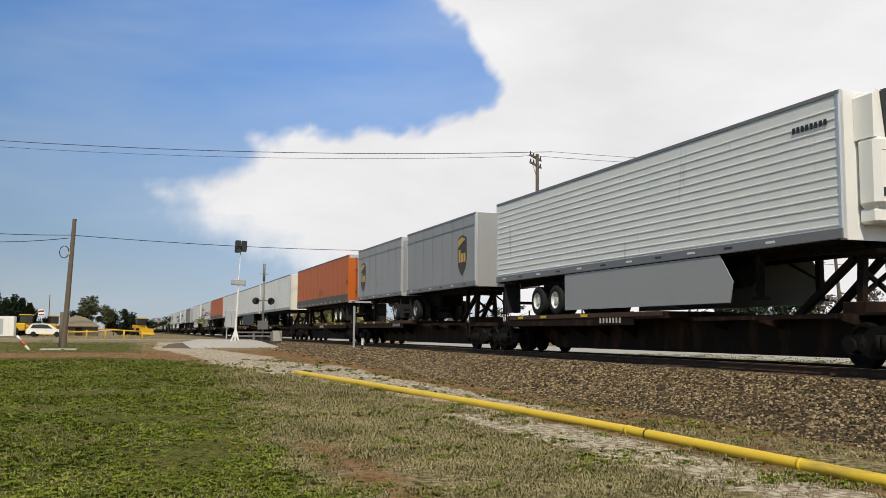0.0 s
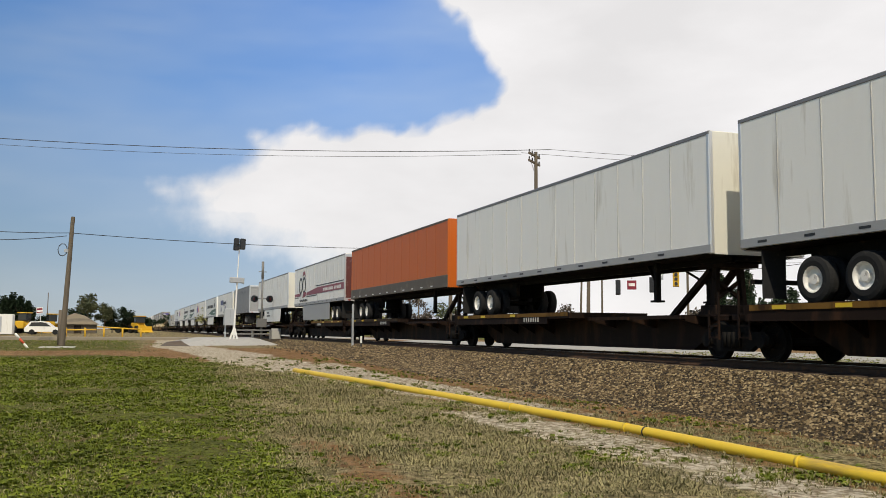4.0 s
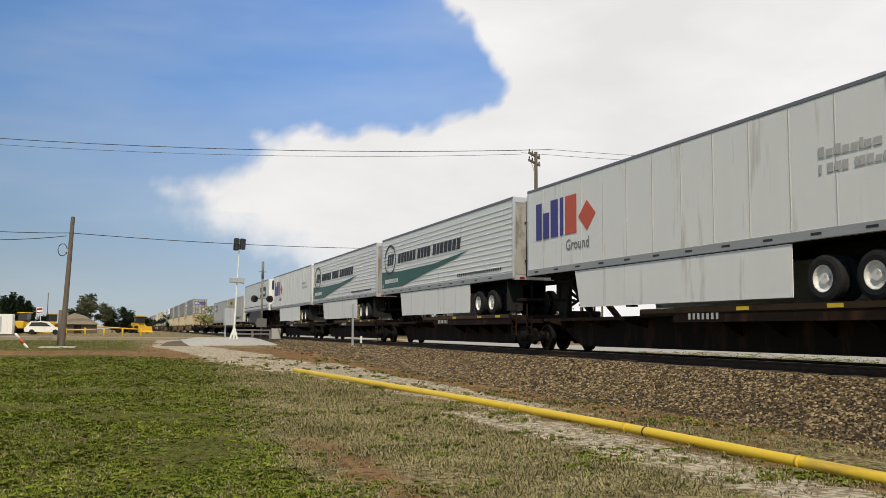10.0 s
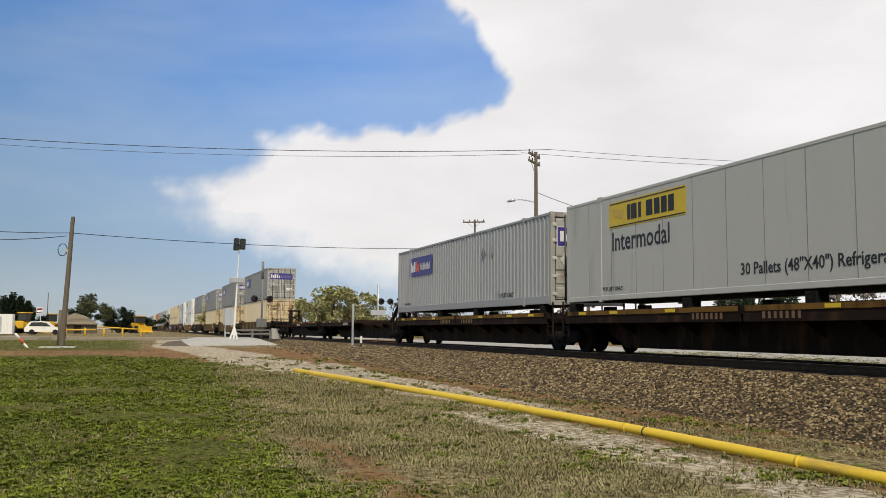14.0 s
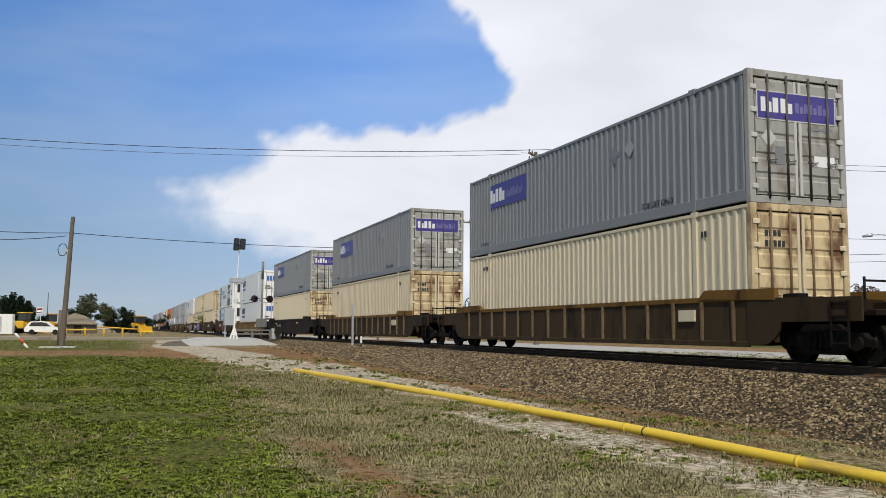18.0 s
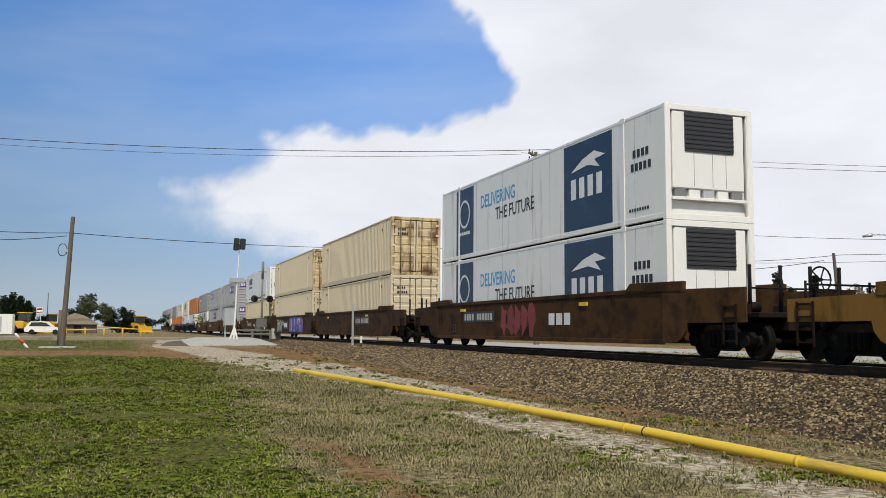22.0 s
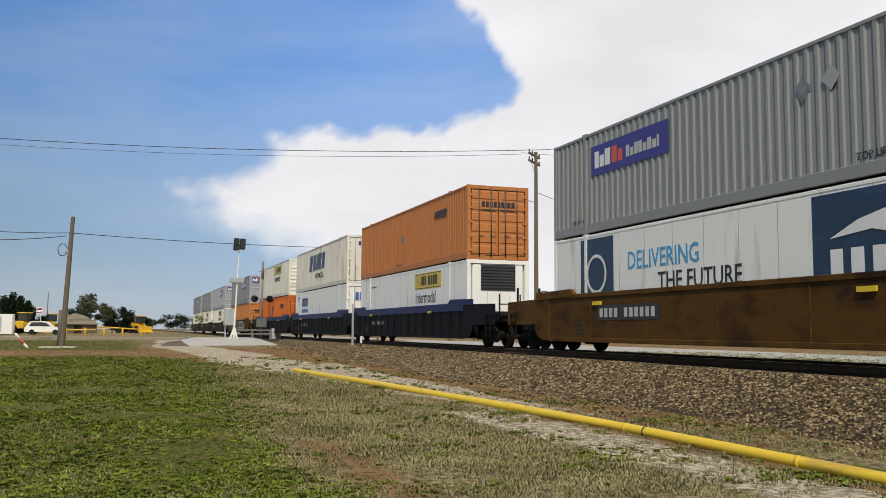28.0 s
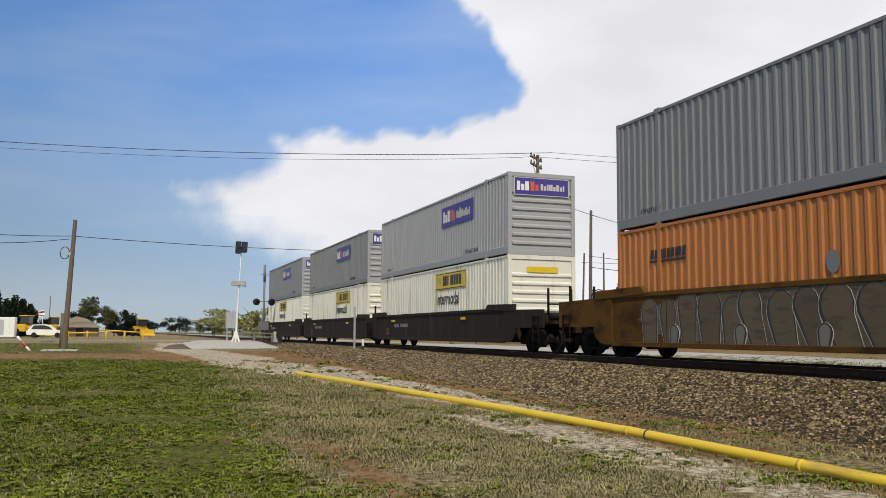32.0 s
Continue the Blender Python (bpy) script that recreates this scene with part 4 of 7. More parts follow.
def spine_car(front_truck, rear_truck, hitch_at=None, hitch_up=True, apron=rail_rust, wheel_end=-1):
    """A skeleton spine car unit for one trailer, centred on its slot, 17.3 m long."""
    car = thing("spine_car", "rusty brown articulated spine car with a trailer hitch and wheel aprons", "railcar", "spine cars of the train")
    fx = 8.66 if front_truck != "own" else 9.7
    rx = -8.66 if rear_truck != "own" else -9.7

    def sill():
        s = Shape()
        s.prism([(-8.6, 0.66), (-7.2, 0.66), (-6.1, 0.17), (6.1, 0.17), (7.2, 0.66), (8.6, 0.66), (8.6, 0.98), (-8.6, 0.98)], -0.42, 0.42)
        s.box(-8.2, 8.2, -0.55, 0.55, 0.95, 1.0)
        return s
    part("center_sill", sill, dark_brown_car, car, "deep dark rusty center sill", key="sill")
    for e in (-1, 1):
        start = -1.4 if hitch_at is not None else 0.02
        if e == wheel_end or hitch_at is None:
            part("wheel_apron", lambda: Shape().box(min(e * start, e * 8.0), max(e * start, e * 8.0), -1.33, 1.33, 1.0, 1.168), dark_brown_car, car, "worn steel wheel apron", key=("apron", e, start))
            for yy in (-1, 1):
                part("apron_edge", lambda: Shape().box(-3.95, 3.95, -0.027, 0.027, 0.84, 1.19), dark_brown_car, car, at=pose(e * 4.0, yy * 1.303, 0), key="aedge")
            for x in (1.4, 2.8, 4.2, 5.6, 7.0, 7.9):
                part("cross_bearer", lambda: Shape().prism_x([(-1.27, 0.99), (1.27, 0.99), (0.4, 0.5), (-0.4, 0.5)], -0.03, 0.03), dark_brown_car, car, at=pose(e * x, 0, 0), key="cb")
            tag = Shape().box(min(e * (start + 0.1), e * 7.8), max(e * (start + 0.1), e * 7.8), -1.345, -1.331, 1.06, 1.175)
            part("edge_strip", tag, apron, car, "faded ochre painted deck edge")
            for x in (2.6, 5.2, 6.9):
                part("yellow_tag", lambda: Shape().box(-0.2, 0.2, -1.352, -1.346, -0.04, 0.04), yellow_decal, car, at=pose(e * x, 0, 1.118), key="stag")
            for i in range(7):
                part("mark_bar", lambda: Shape().box(-0.04, 0.04, -1.338, -1.331, 0, 0.14), pale_decal if start < 0 else tan_bar, car, at=pose(e * 1.2 + i * 0.17 - 0.5, 0, 0.9), key="spinemark")
        else:
            s = Shape()
            for x in (2.5, 4.5, 6.8):
                s.prism_x([(-1.3, 1.0), (1.3, 1.0), (1.3, 0.92), (0.4, 0.7), (-0.4, 0.7), (-1.3, 0.92)], e * x - 0.05, e * x + 0.05)
            s.box(min(e * 1.0, e * 8.3), max(e * 1.0, e * 8.3), -0.75, 0.75, 0.98, 1.03)
            for yy in (-1.25, 1.25):
                s.box(min(e * 2.4, e * 7.0), max(e * 2.4, e * 7.0), min(yy, yy * 0.94), max(yy, yy * 0.94), 0.92, 1.0)
            part("outrigger_deck", s, dark_brown_car, car)
    if hitch_at is not None:
        h = hitch_at
        d = 1 if h < 0 else -1
        hitch = part("trailer_hitch", Shape().box(h - 0.3, h + 0.3, -0.6, 0.6, 1.0, 1.25, 0.02), dark_brown_car, car, "rusty trailer hitch stand")
        for yy in (-0.42, 0.42):
            part("hitch_leg", Shape().bar((h, yy, 1.0), (h, yy * 0.8, 2.15), 0.16, 0.12), dark_brown_car, hitch)
            part("hitch_strut", Shape().bar((h + d * 1.7, yy, 1.0), (h + d * 0.2, yy * 0.8, 2.1), 0.15, 0.12), dark_brown_car, hitch)
            part("hitch_brace", Shape().bar((h, -yy, 1.35), (h, yy, 1.9), 0.08), dark_brown_car, hitch)
        part("hitch_plate", Shape().box(h - 0.5, h + 0.5, -0.5, 0.5, 2.13, 2.24, 0.02), dark_brown_car, hitch)
    for e, kind, end in ((1, front_truck, fx), (-1, rear_truck, rx)):
        s = Shape().box(min(e * 8.0, end), max(e * 8.0, end), -1.2, 1.2, 0.86, 0.99, 0.015)
        for yy in (-1.25, 1.25):
            s.bar((end - e * 0.4, yy, 0.45), (end - e * 0.4, yy, 1.5), 0.04)
            s.bar((end - e * 0.75, yy, 0.45), (end - e * 0.75, yy, 1.1), 0.04)
            for k in range(3):
                s.bar((end - e * 0.4, yy, 0.5 + k * 0.25), (end - e * 0.75, yy, 0.5 + k * 0.25), 0.03)
        part("end_sill", s, dark_brown_car, car)
        if kind == "own":
            add_truck(car, e * 7.9)
            part("coupler", coupler_shape(e), iron, car, at=pose(e * (abs(end) - 0.55), 0, 0))
            if e > 0:
                part("brake_wheel", brake_wheel_shape, iron, car, "spoked iron hand brake wheel", at=pose(end - 0.15, -0.5, 1.65), key="bw")
                part("brake_post", Shape().bar((end - 0.3, -0.5, 0.95), (end - 0.3, -0.5, 1.8), 0.09), iron, car)
        elif kind == "shared":
            add_truck(car, e * 8.65)
    return car


# ---- containers ----
CL, CW, CH = 16.154, 2.591, 2.90


def corrugated(x0, x1, z0, z1, pitch=0.285, depth=0.030, y=-1.288):
    """A wall in x with upright trapezoid folds, facing -y."""
    xs, ys = [], []
    n = max(1, round((x1 - x0) / pitch))
    p = (x1 - x0) / n
    for i in range(n):
        for u, d in ((0.0, 1), (0.22, 1), (0.36, 0), (0.64, 0), (0.78, 1)):
            xs.append(x0 + (i + u) * p); ys.append(y + depth * d)
    xs.append(x1); ys.append(y + depth)
    k = len(xs)
    s = Shape()
    s.add([(a, b, z0) for a, b in zip(xs, ys)] + [(a, b, z1) for a, b in zip(xs, ys)], [(i, i + 1, k + i + 1, k + i) for i in range(k - 1)])
    s.add([(x0, y + 0.06, z0), (x1, y + 0.06, z0), (x1, y + 0.06, z1), (x0, y + 0.06, z1)], [(0, 1, 2, 3)])
    return s


def smooth_wall(x0, x1, z0, z1, y=-1.288, pitch=1.22):
    """A panelled wall with shallow upright joints."""
    prof = [(x0, y + 0.05), (x0, y)]
    x = x0 + pitch
    while x < x1 - 0.3:
        prof += [(x - 0.010, y), (x - 0.006, y - 0.002), (x + 0.006, y - 0.002), (x + 0.010, y)]
        x += pitch
    prof += [(x1, y), (x1, y + 0.05)]
    q = len(prof)
    return Shape().add([(px, py, pz) for pz in (z0, z1) for px, py in prof], [(k, (k + 1) % q, q + (k + 1) % q, q + k) for k in range(q)])


def container(color, wall="corr", end="doors", end_color=None, label="", decals=()):
    end_color = end_color or color
    c = thing("shipping_container", label, "container", "containers on the train")
    hx, hy = CL / 2, CW / 2
    turn = pose(0, 0, 0, 0, 0, 180)
    for m in (None, turn):
        if wall == "corr":
            part("side_wall", lambda: corrugated(-hx + 0.12, hx - 0.12, 0.29, CH - 0.09), color, c, at=m, key="corr")
        else:
            part("side_wall", lambda: smooth_wall(-hx + 0.12, hx - 0.12, 0.17, CH - 0.09), color, c, at=m, key="smooth")
            for k in range(1, 13):
                part("panel_joint", lambda: Shape().box(-0.008, 0.008, -hy + 0.002, -hy + 0.0085, 0.18, CH - 0.10), rail_trim if color is pale_grey else light_grey, c, at=(m or Matrix()) @ pose(-hx + 0.12 + k * 1.22, 0, 0), key="joint")
        part("top_rail", lambda: Shape().box(-hx + 0.1, hx - 0.1, -hy - 0.002, -hy + 0.07, CH - 0.10, CH - 0.02, 0.008), color, c, at=m, key="toprail")
        part("bottom_rail", lambda: Shape().box(-hx + 0.1, hx - 0.1, -hy - 0.004, -hy + 0.09, 0.045, 0.30 if wall == "corr" else 0.18, 0.01), color, c, at=m, key=("botrail", wall))
        for x in (-6.1, 6.1):
            part("lifting_post", lambda: Shape().box(-0.075, 0.075, -hy - 0.012, -hy + 0.05, 0.0, CH + 0.006, 0.008).box(-0.12, 0.12, -hy - 0.016, -hy + 0.06, CH - 0.11, CH + 0.01), color, c, at=(m or Matrix()) @ pose(x, 0, 0), key="post")
    for x in (-1, 1):
        for yy in (-1, 1):
            part("corner_post", lambda: Shape().box(-0.075, 0.075, -0.075, 0.075, 0.0, CH, 0.012), end_color if x > 0 else color, c, at=pose(x * (hx - 0.075), yy * (hy - 0.075), 0), key="corner")
    part("roof", lambda: Shape().box(-hx + 0.1, hx - 0.1, -hy + 0.05, hy - 0.05, CH - 0.05, CH - 0.02), color, c, key="roof")
    part("underframe", lambda: Shape().box(-hx + 0.1, hx - 0.1, -hy + 0.08, hy - 0.08, 0.05, 0.15), iron, c, key="under")
    part("rear_wall", lambda: Shape().box(-hx + 0.03, -hx + 0.08, -hy + 0.1, hy - 0.1, 0.1, CH - 0.05), color, c, key="rear")
    part("end_header", lambda: Shape().box(hx - 0.09, hx - 0.005, -hy + 0.14, hy - 0.14, CH - 0.16, CH - 0.004, 0.01), end_color, c, key="hdr")
    part("end_sill", lambda: Shape().box(hx - 0.09, hx - 0.005, -hy + 0.14, hy - 0.14, 0.0, 0.16, 0.01), end_color, c, key="sil")
    if end in ("doors", "flat_doors"):
        for sgn in (-1, 1):
            def leaf():
                a, b = sorted((sgn * 0.022, sgn * (hy - 0.185)))
                prof = [(hx - 0.07, 0.19), (hx - 0.036, 0.19)]
                for k in range(6 if end == "doors" else 0):
                    z = 0.17 + (CH - 0.34) * (k + 0.5) / 6
                    prof += [(hx - 0.036, z - 0.17), (hx - 0.012, z - 0.13), (hx - 0.012, z + 0.13), (hx - 0.036, z + 0.17)]
                prof += [(hx - 0.036, CH - 0.19), (hx - 0.07, CH - 0.19)]
                return Shape().prism(prof, a, b)
            d = part("door", leaf, end_color, c, key=("leaf", sgn, end))
            # black plate behind the leaf stands in for shadow gaps round the door
            part("door_gasket", lambda: Shape().box(hx - 0.085, hx - 0.062, min(0, sgn * (hy - 0.15)), max(0, sgn * (hy - 0.15)), 0.16, CH - 0.16), rubber, d, "black door seal plate standing in for shadow gaps", key=("gasket", sgn))
            part("meeting_strip", lambda: Shape().box(hx - 0.03, hx - 0.004, min(sgn * 0.03, sgn * 0.10), max(sgn * 0.03, sgn * 0.10), 0.2, CH - 0.2), {tan_rust: tan, lit_dirty_grey: pale_grey}.get(end_color, end_color), d, key=("strip", sgn))
            for yy in (0.30, 0.80):
                def lock():
                    s = Shape().tube((hx + 0.01, 0, 0.1), (hx + 0.01, 0, CH - 0.1), 0.027, seg=6)
                    for z in (0.2, 0.95, 1.9, CH - 0.25):
                        s.box(hx - 0.02, hx + 0.025, -0.035, 0.035, z - 0.025, z + 0.025)
                    s.bar((hx + 0.03, 0, 0.92), (hx + 0.03, 0.2, 0.95), 0.022)
                    return s
                # rods darker than their door: their own tone plus thin shadows painted in
                part("locking_bar", lock, {tan_rust: tan_bar, tan: tan_bar, lit_dirty_grey: rod_dark, white: light_grey, cream: light_grey}.get(end_color, rod_dark), d, at=pose(0, sgn * yy, 0), key="lock")
            for z in (0.35, 0.9, 1.45, 2.0, 2.5):
                part("hinge", lambda: Shape().box(hx - 0.02, hx + 0.022, -0.10, 0.06, -0.055, 0.055, 0.012), {tan_rust: tan, lit_dirty_grey: pale_grey}.get(end_color, end_color), d, at=pose(0, sgn * (hy - 0.15), z), key="hinge")
    elif end == "ribs":
        def ribbed():
            prof = [(hx - 0.07, 0.15), (hx - 0.04, 0.15)]
            for k in range(7):
                z = 0.32 + k * 0.30
                prof += [(hx - 0.04, z), (hx, z + 0.05), (hx, z + 0.12), (hx - 0.04, z + 0.17)]
            prof += [(hx - 0.04, CH - 0.15), (hx - 0.07, CH - 0.15)]
            return Shape().prism(prof, -hy + 0.16, hy - 0.16)
        part("ribbed_end_wall", ribbed, end_color, c, key="ribs")
    else:
        part("reefer_wall", lambda: Shape().box(hx - 0.25, hx - 0.18, -hy + 0.14, hy - 0.14, 0.15, CH - 0.15), end_color, c, key="rfwall")
        unit = part("reefer_unit", lambda: Shape().box(hx - 0.19, hx - 0.03, -1.06, 1.06, 0.78, CH - 0.17, 0.03), end_color, c, "white refrigeration unit", key="rfunit")
        part("unit_shelf", lambda: Shape().box(hx - 0.19, hx - 0.01, -1.10, 1.10, 0.50, 0.58, 0.01), end_color, unit, key="rfshelf")
        for k in range(5):
            part("service_box", lambda: Shape().box(hx - 0.19, hx - 0.06, -0.16, 0.16, 0.0, 0.2, 0.01), (rail_trim, end_color, galv, end_color, rail_trim)[k], unit, at=pose(0, -0.84 + k * 0.42, 0.585), key="rfbox")
        for yy in (-0.45, 0.1, 0.5):
            part("panel_seam", lambda: Shape().box(hx - 0.031, hx - 0.026, -0.006, 0.006, 0.85, 1.68), rail_trim, unit, at=pose(0, yy, 0), key="rfseam")

        def grille():
            prof = [(hx - 0.03, 1.72), (hx + 0.0, 1.72)]
            for k in range(8):
                prof += [(hx + 0.0, 1.78 + k * 0.115), (hx + 0.014, 1.80 + k * 0.115), (hx + 0.014, 1.84 + k * 0.115), (hx + 0.0, 1.86 + k * 0.115)]
            prof += [(hx + 0.0, 2.71), (hx - 0.03, 2.71)]
            return Shape().prism(prof, -0.72, 0.72)
        part("grille", grille, black, unit, "black louvred grille", key="rfgrille")
        fr = Shape()
        for yy in (-1.15, 1.15):
            fr.bar((hx - 0.05, yy, 0.15), (hx - 0.05, yy, CH - 0.1), 0.05)
        part("guard_frame", fr, end_color, c)
    before = set(c.children)
    for fn in decals:
        fn(c)
    for ob in c.children:                                # paint lies close on the walls, behind the locking bars
        if ob not in before:
            front = ob.data.vertices and max(v.co.x for v in ob.data.vertices) > hx and ob.matrix_basis.translation.x == 0
            ob.matrix_basis = pose(-0.044 if end in ("doors", "flat_doors") else -0.028, 0, 0) @ ob.matrix_basis if front else pose(0, 0.0125, 0) @ ob.matrix_basis
    return c


# decals: each returns a function that fixes shapes to a thing
def plate(x0, x1, z0, z1, material, y=-1.303, th=0.004, name="logo_panel", label=""):
    return lambda c: part(name, Shape().box(x0, x1, y - th, y, z0, z1), material, c, label)


def end_plate(y0, y1, z0, z1, material, x=CL / 2 + 0.036, name="logo_panel"):
    return lambda c: part(name, Shape().box(x, x + 0.004, y0, y1, z0, z1), material, c)


def bars(x, z, n, w, h, material, gap=0.35, slant=0.0, y=-1.3065, name="logo_bar"):
    """A row of plain upright bars in place of letters."""
    def fn(c):
        for i in range(n):
            a = x + i * w
            part(name, Shape().prism([(a, z), (a + w * (1 - gap), z), (a + w * (1 - gap) + slant * h, z + h), (a + slant * h, z + h)], y - 0.006, y), material, c)
    return fn


def blocks(x, z, pattern, w, h, material, slant=0.0, y=-1.3065, end=False, name="logo_block"):
    """Plain blocks in place of a sign's letters. T: tall, B: tall and broad, s: low, b: low and broad, n: narrow, space: a gap."""
    def fn(c):
        a = x
        for k in pattern:
            wide = w * {"n": 0.5, " ": 0.6, "B": 1.1, "b": 1.1, "T": 0.92, "s": 0.92}[k]
            if k != " ":
                u0, u1, top = a, a + wide * 0.78, z + h * (0.70 if k in "sb" else 1.0)
                if end:
                    sh = Shape().box(CL / 2 + 0.041, CL / 2 + 0.046, u0, u1, z, top)
                else:
                    sh = Shape().prism([(u + slant * (v - z), v) for u, v in ((u0, z), (u1, z), (u1, top), (u0, top))], y - 0.006, y)
                part(name, sh, material, c)
            a += wide
    return fn


def end_bars(y, z, n, w, h, material, gap=0.3, x=CL / 2 + 0.041):
    def fn(c):
        for i in range(n):
            a = y + i * w
            part("logo_bar", Shape().box(x, x + 0.006, a, a + w * (1 - gap), z, z + h), material, c)
    return fn


def words(text, x, z, size, material, stretch=1.0, slant=0.0, y=-1.306):
    return lambda c: letters("lettering", text, size, material, c, on_side(x, z, y), stretch, slant)


def disc(x, z, rx, rz, material, y=-1.303, ring=0.0, name="logo_disc"):
    def fn(c):
        n = 28
        o = [(x + rx * math.cos(i * math.tau / n), z + rz * math.sin(i * math.tau / n)) for i in range(n)]
        s = Shape()
        if not ring:
            s.prism(o, y - 0.005, y)
        else:
            inn = [(x + (rx - ring) * math.cos(i * math.tau / n), z + (rz - ring) * math.sin(i * math.tau / n)) for i in range(n)]
            s.add([(a, y - 0.006, b) for a, b in o] + [(a, y - 0.006, b) for a, b in inn], [(i, (i + 1) % n, n + (i + 1) % n, n + i) for i in range(n)])
            s.add([(a, y, b) for a, b in o] + [(a, y, b) for a, b in inn], [(i, (i + 1) % n, n + (i + 1) % n, n + i) for i in range(n)])
        part(name, s, material, c)
    return fn


def poly(pts, material, y=-1.303, name="logo_shape", th=0.005):
    return lambda c: part(name, Shape().prism(pts, y - th, y), material, c)


def parcel_sign(x0=-6.3, end=True, fade=False, w=3.2):
    """Violet panel with a pale and an orange-red block group and paler bars."""
    k = w / 2.9
    out = [plate(x0, x0 + w, 1.62, 2.46, purple), blocks(x0 + 0.16 * k, 1.82, "TsB", 0.23 * k, 0.46, white_decal), blocks(x0 + 0.86 * k, 1.82, "Bs", 0.23 * k, 0.46, red_decal if not fade else white_decal), blocks(x0 + 1.42 * k, 1.86, "TsnnTsBsn", 0.165 * k, 0.30, faint_decal if fade else pale_decal)]
    if end:
        b = 2.12 if end == "ribs" else 1.84              # lower edge of the sign on the end
        out += [end_plate(-1.08, 1.04, b - 0.03, b + 0.61, pale_decal, CL / 2 + 0.034, "sign_border"), end_plate(-1.05, 1.01, b, b + 0.58, purple, CL / 2 + 0.0365), blocks(-0.97, b + 0.14, "TsB", 0.17, 0.32, white_decal, end=True), blocks(-0.45, b + 0.14, "Bs", 0.17, 0.32, red_decal if not fade else white_decal, end=True),
                blocks(-0.06, b + 0.17, "TsnnTsBsn", 0.13, 0.22, faint_decal if fade else pale_decal, end=True)]
        if end != "ribs":
            out += [end_plate(0.42, 0.98, 0.86, 1.10, white_decal, name="notice_plate"), end_plate(0.25, 0.95, 1.66, 1.72, rail_trim, name="notice_plate"), end_plate(-0.62, -0.36, 0.85, 1.25, rail_trim, name="placard"),
                    lambda c: part("placard", Shape().prism_x([(-0.98, 1.42), (-0.78, 1.2), (-0.58, 1.42), (-0.78, 1.64)], CL / 2 + 0.037, CL / 2 + 0.041), pale_decal, c, "pale diamond placard")]
    return out + [words("TOP LIFT ONLY", 3.9, 0.36, 0.2, black_decal), words("TOP LIFT ONLY", -6.9, 0.36, 0.13, black_decal),
                  poly([(2.35, 2.0), (2.6, 1.75), (2.85, 2.0), (2.6, 2.25)], rail_trim, name="placard"), poly([(2.45, 2.0), (2.6, 1.85), (2.75, 2.0), (2.6, 2.15)], grey, -1.309, "placard"), poly([(3.1, 2.05), (3.35, 1.8), (3.6, 2.05), (3.35, 2.3)], light_grey, name="placard")]


def plain_marks():
    return [bars(-6.7, 2.35, 4, 0.12, 0.12, black_decal), bars(6.35, 2.3, 2, 0.12, 0.14, black_decal), end_bars(-0.95, 2.2, 4, 0.11, 0.13, black_decal), end_bars(-0.95, 1.98, 5, 0.11, 0.13, black_decal)]


def white_reefer_marks(end=True):
    out = [blocks(-5.75, 1.82, "TBBTBT", 0.37, 0.60, navy, 0.22), plate(-5.8, -3.5, 1.40, 1.64, mid_blue), words("TOP LIFT ONLY", 4.0, 0.35, 0.22, black_decal), words("SUPER CUBE REEFER CONTAINER", -0.4, 0.24, 0.2, black_decal, 1.05), words("TOP LIFT ONLY", -5.7, 0.3, 0.15, black_decal), words("53", -7.7, 0.3, 0.26, black_decal), blocks(-7.3, 2.45, "TTTT TTTTTT", 0.07, 0.09, black_decal), blocks(-7.2, 2.28, "TsTs", 0.08, 0.08, black_decal)]
    if end:
        out += [blocks(-0.75, 1.93, "TBBTBT", 0.27, 0.46, mid_blue, end=True), end_bars(-0.9, 1.35, 4, 0.12, 0.12, black_decal), end_bars(-0.9, 1.15, 6, 0.12, 0.12, black_decal)]
    return out


def future_marks(dark_end=True):
    return [plate(-6.4, -4.6, 0.2, 2.75, steel_blue), disc(-5.5, 1.75, 0.55, 0.55, white_decal, -1.314, 0.09), bars(-6.0, 0.95, 5, 0.22, 0.12, white_decal), words("DELIVERING", -3.9, 1.78, 0.66, sky_blue, 0.86), words("THE FUTURE", -2.5, 1.2, 0.62, black_decal, 0.9),
            plate(2.75, 5.55, 0.2, 2.75, steel_blue), bars(3.2, 1.1, 4, 0.5, 0.6, white_decal, 0.4), poly([(3.2, 1.9), (3.9, 2.2), (4.6, 2.35), (5.2, 2.15), (4.6, 2.1), (4.9, 1.85), (4.2, 2.0)], white_decal, -1.315),
            bars(6.6, 1.75, 4, 0.2, 0.2, black_decal), bars(6.5, 1.4, 5, 0.2, 0.2, black_decal), bars(6.4, 0.35, 8, 0.12, 0.08, black_decal)]


def hauler_marks(x=1.5, word=True):
    out = [plate(x, x + 3.5, 1.96, 2.66, yellow_decal), plate(x + 0.03, x + 3.47, 2.6, 2.63, black_decal, -1.3075), plate(x + 0.03, x + 3.47, 1.99, 2.02, black_decal, -1.3075), blocks(x + 0.92, 2.12, "nBn BTTT", 0.33, 0.40, black_decal), poly([(x + 0.12, 2.5), (x + 0.75, 2.42), (x + 0.7, 2.15), (x + 0.25, 2.3)], gold_decal, -1.3075)]
    if word:
        out.append(words("Intermodal", x + 0.1, 1.36, 0.72, black_decal, 0.86))
    return out


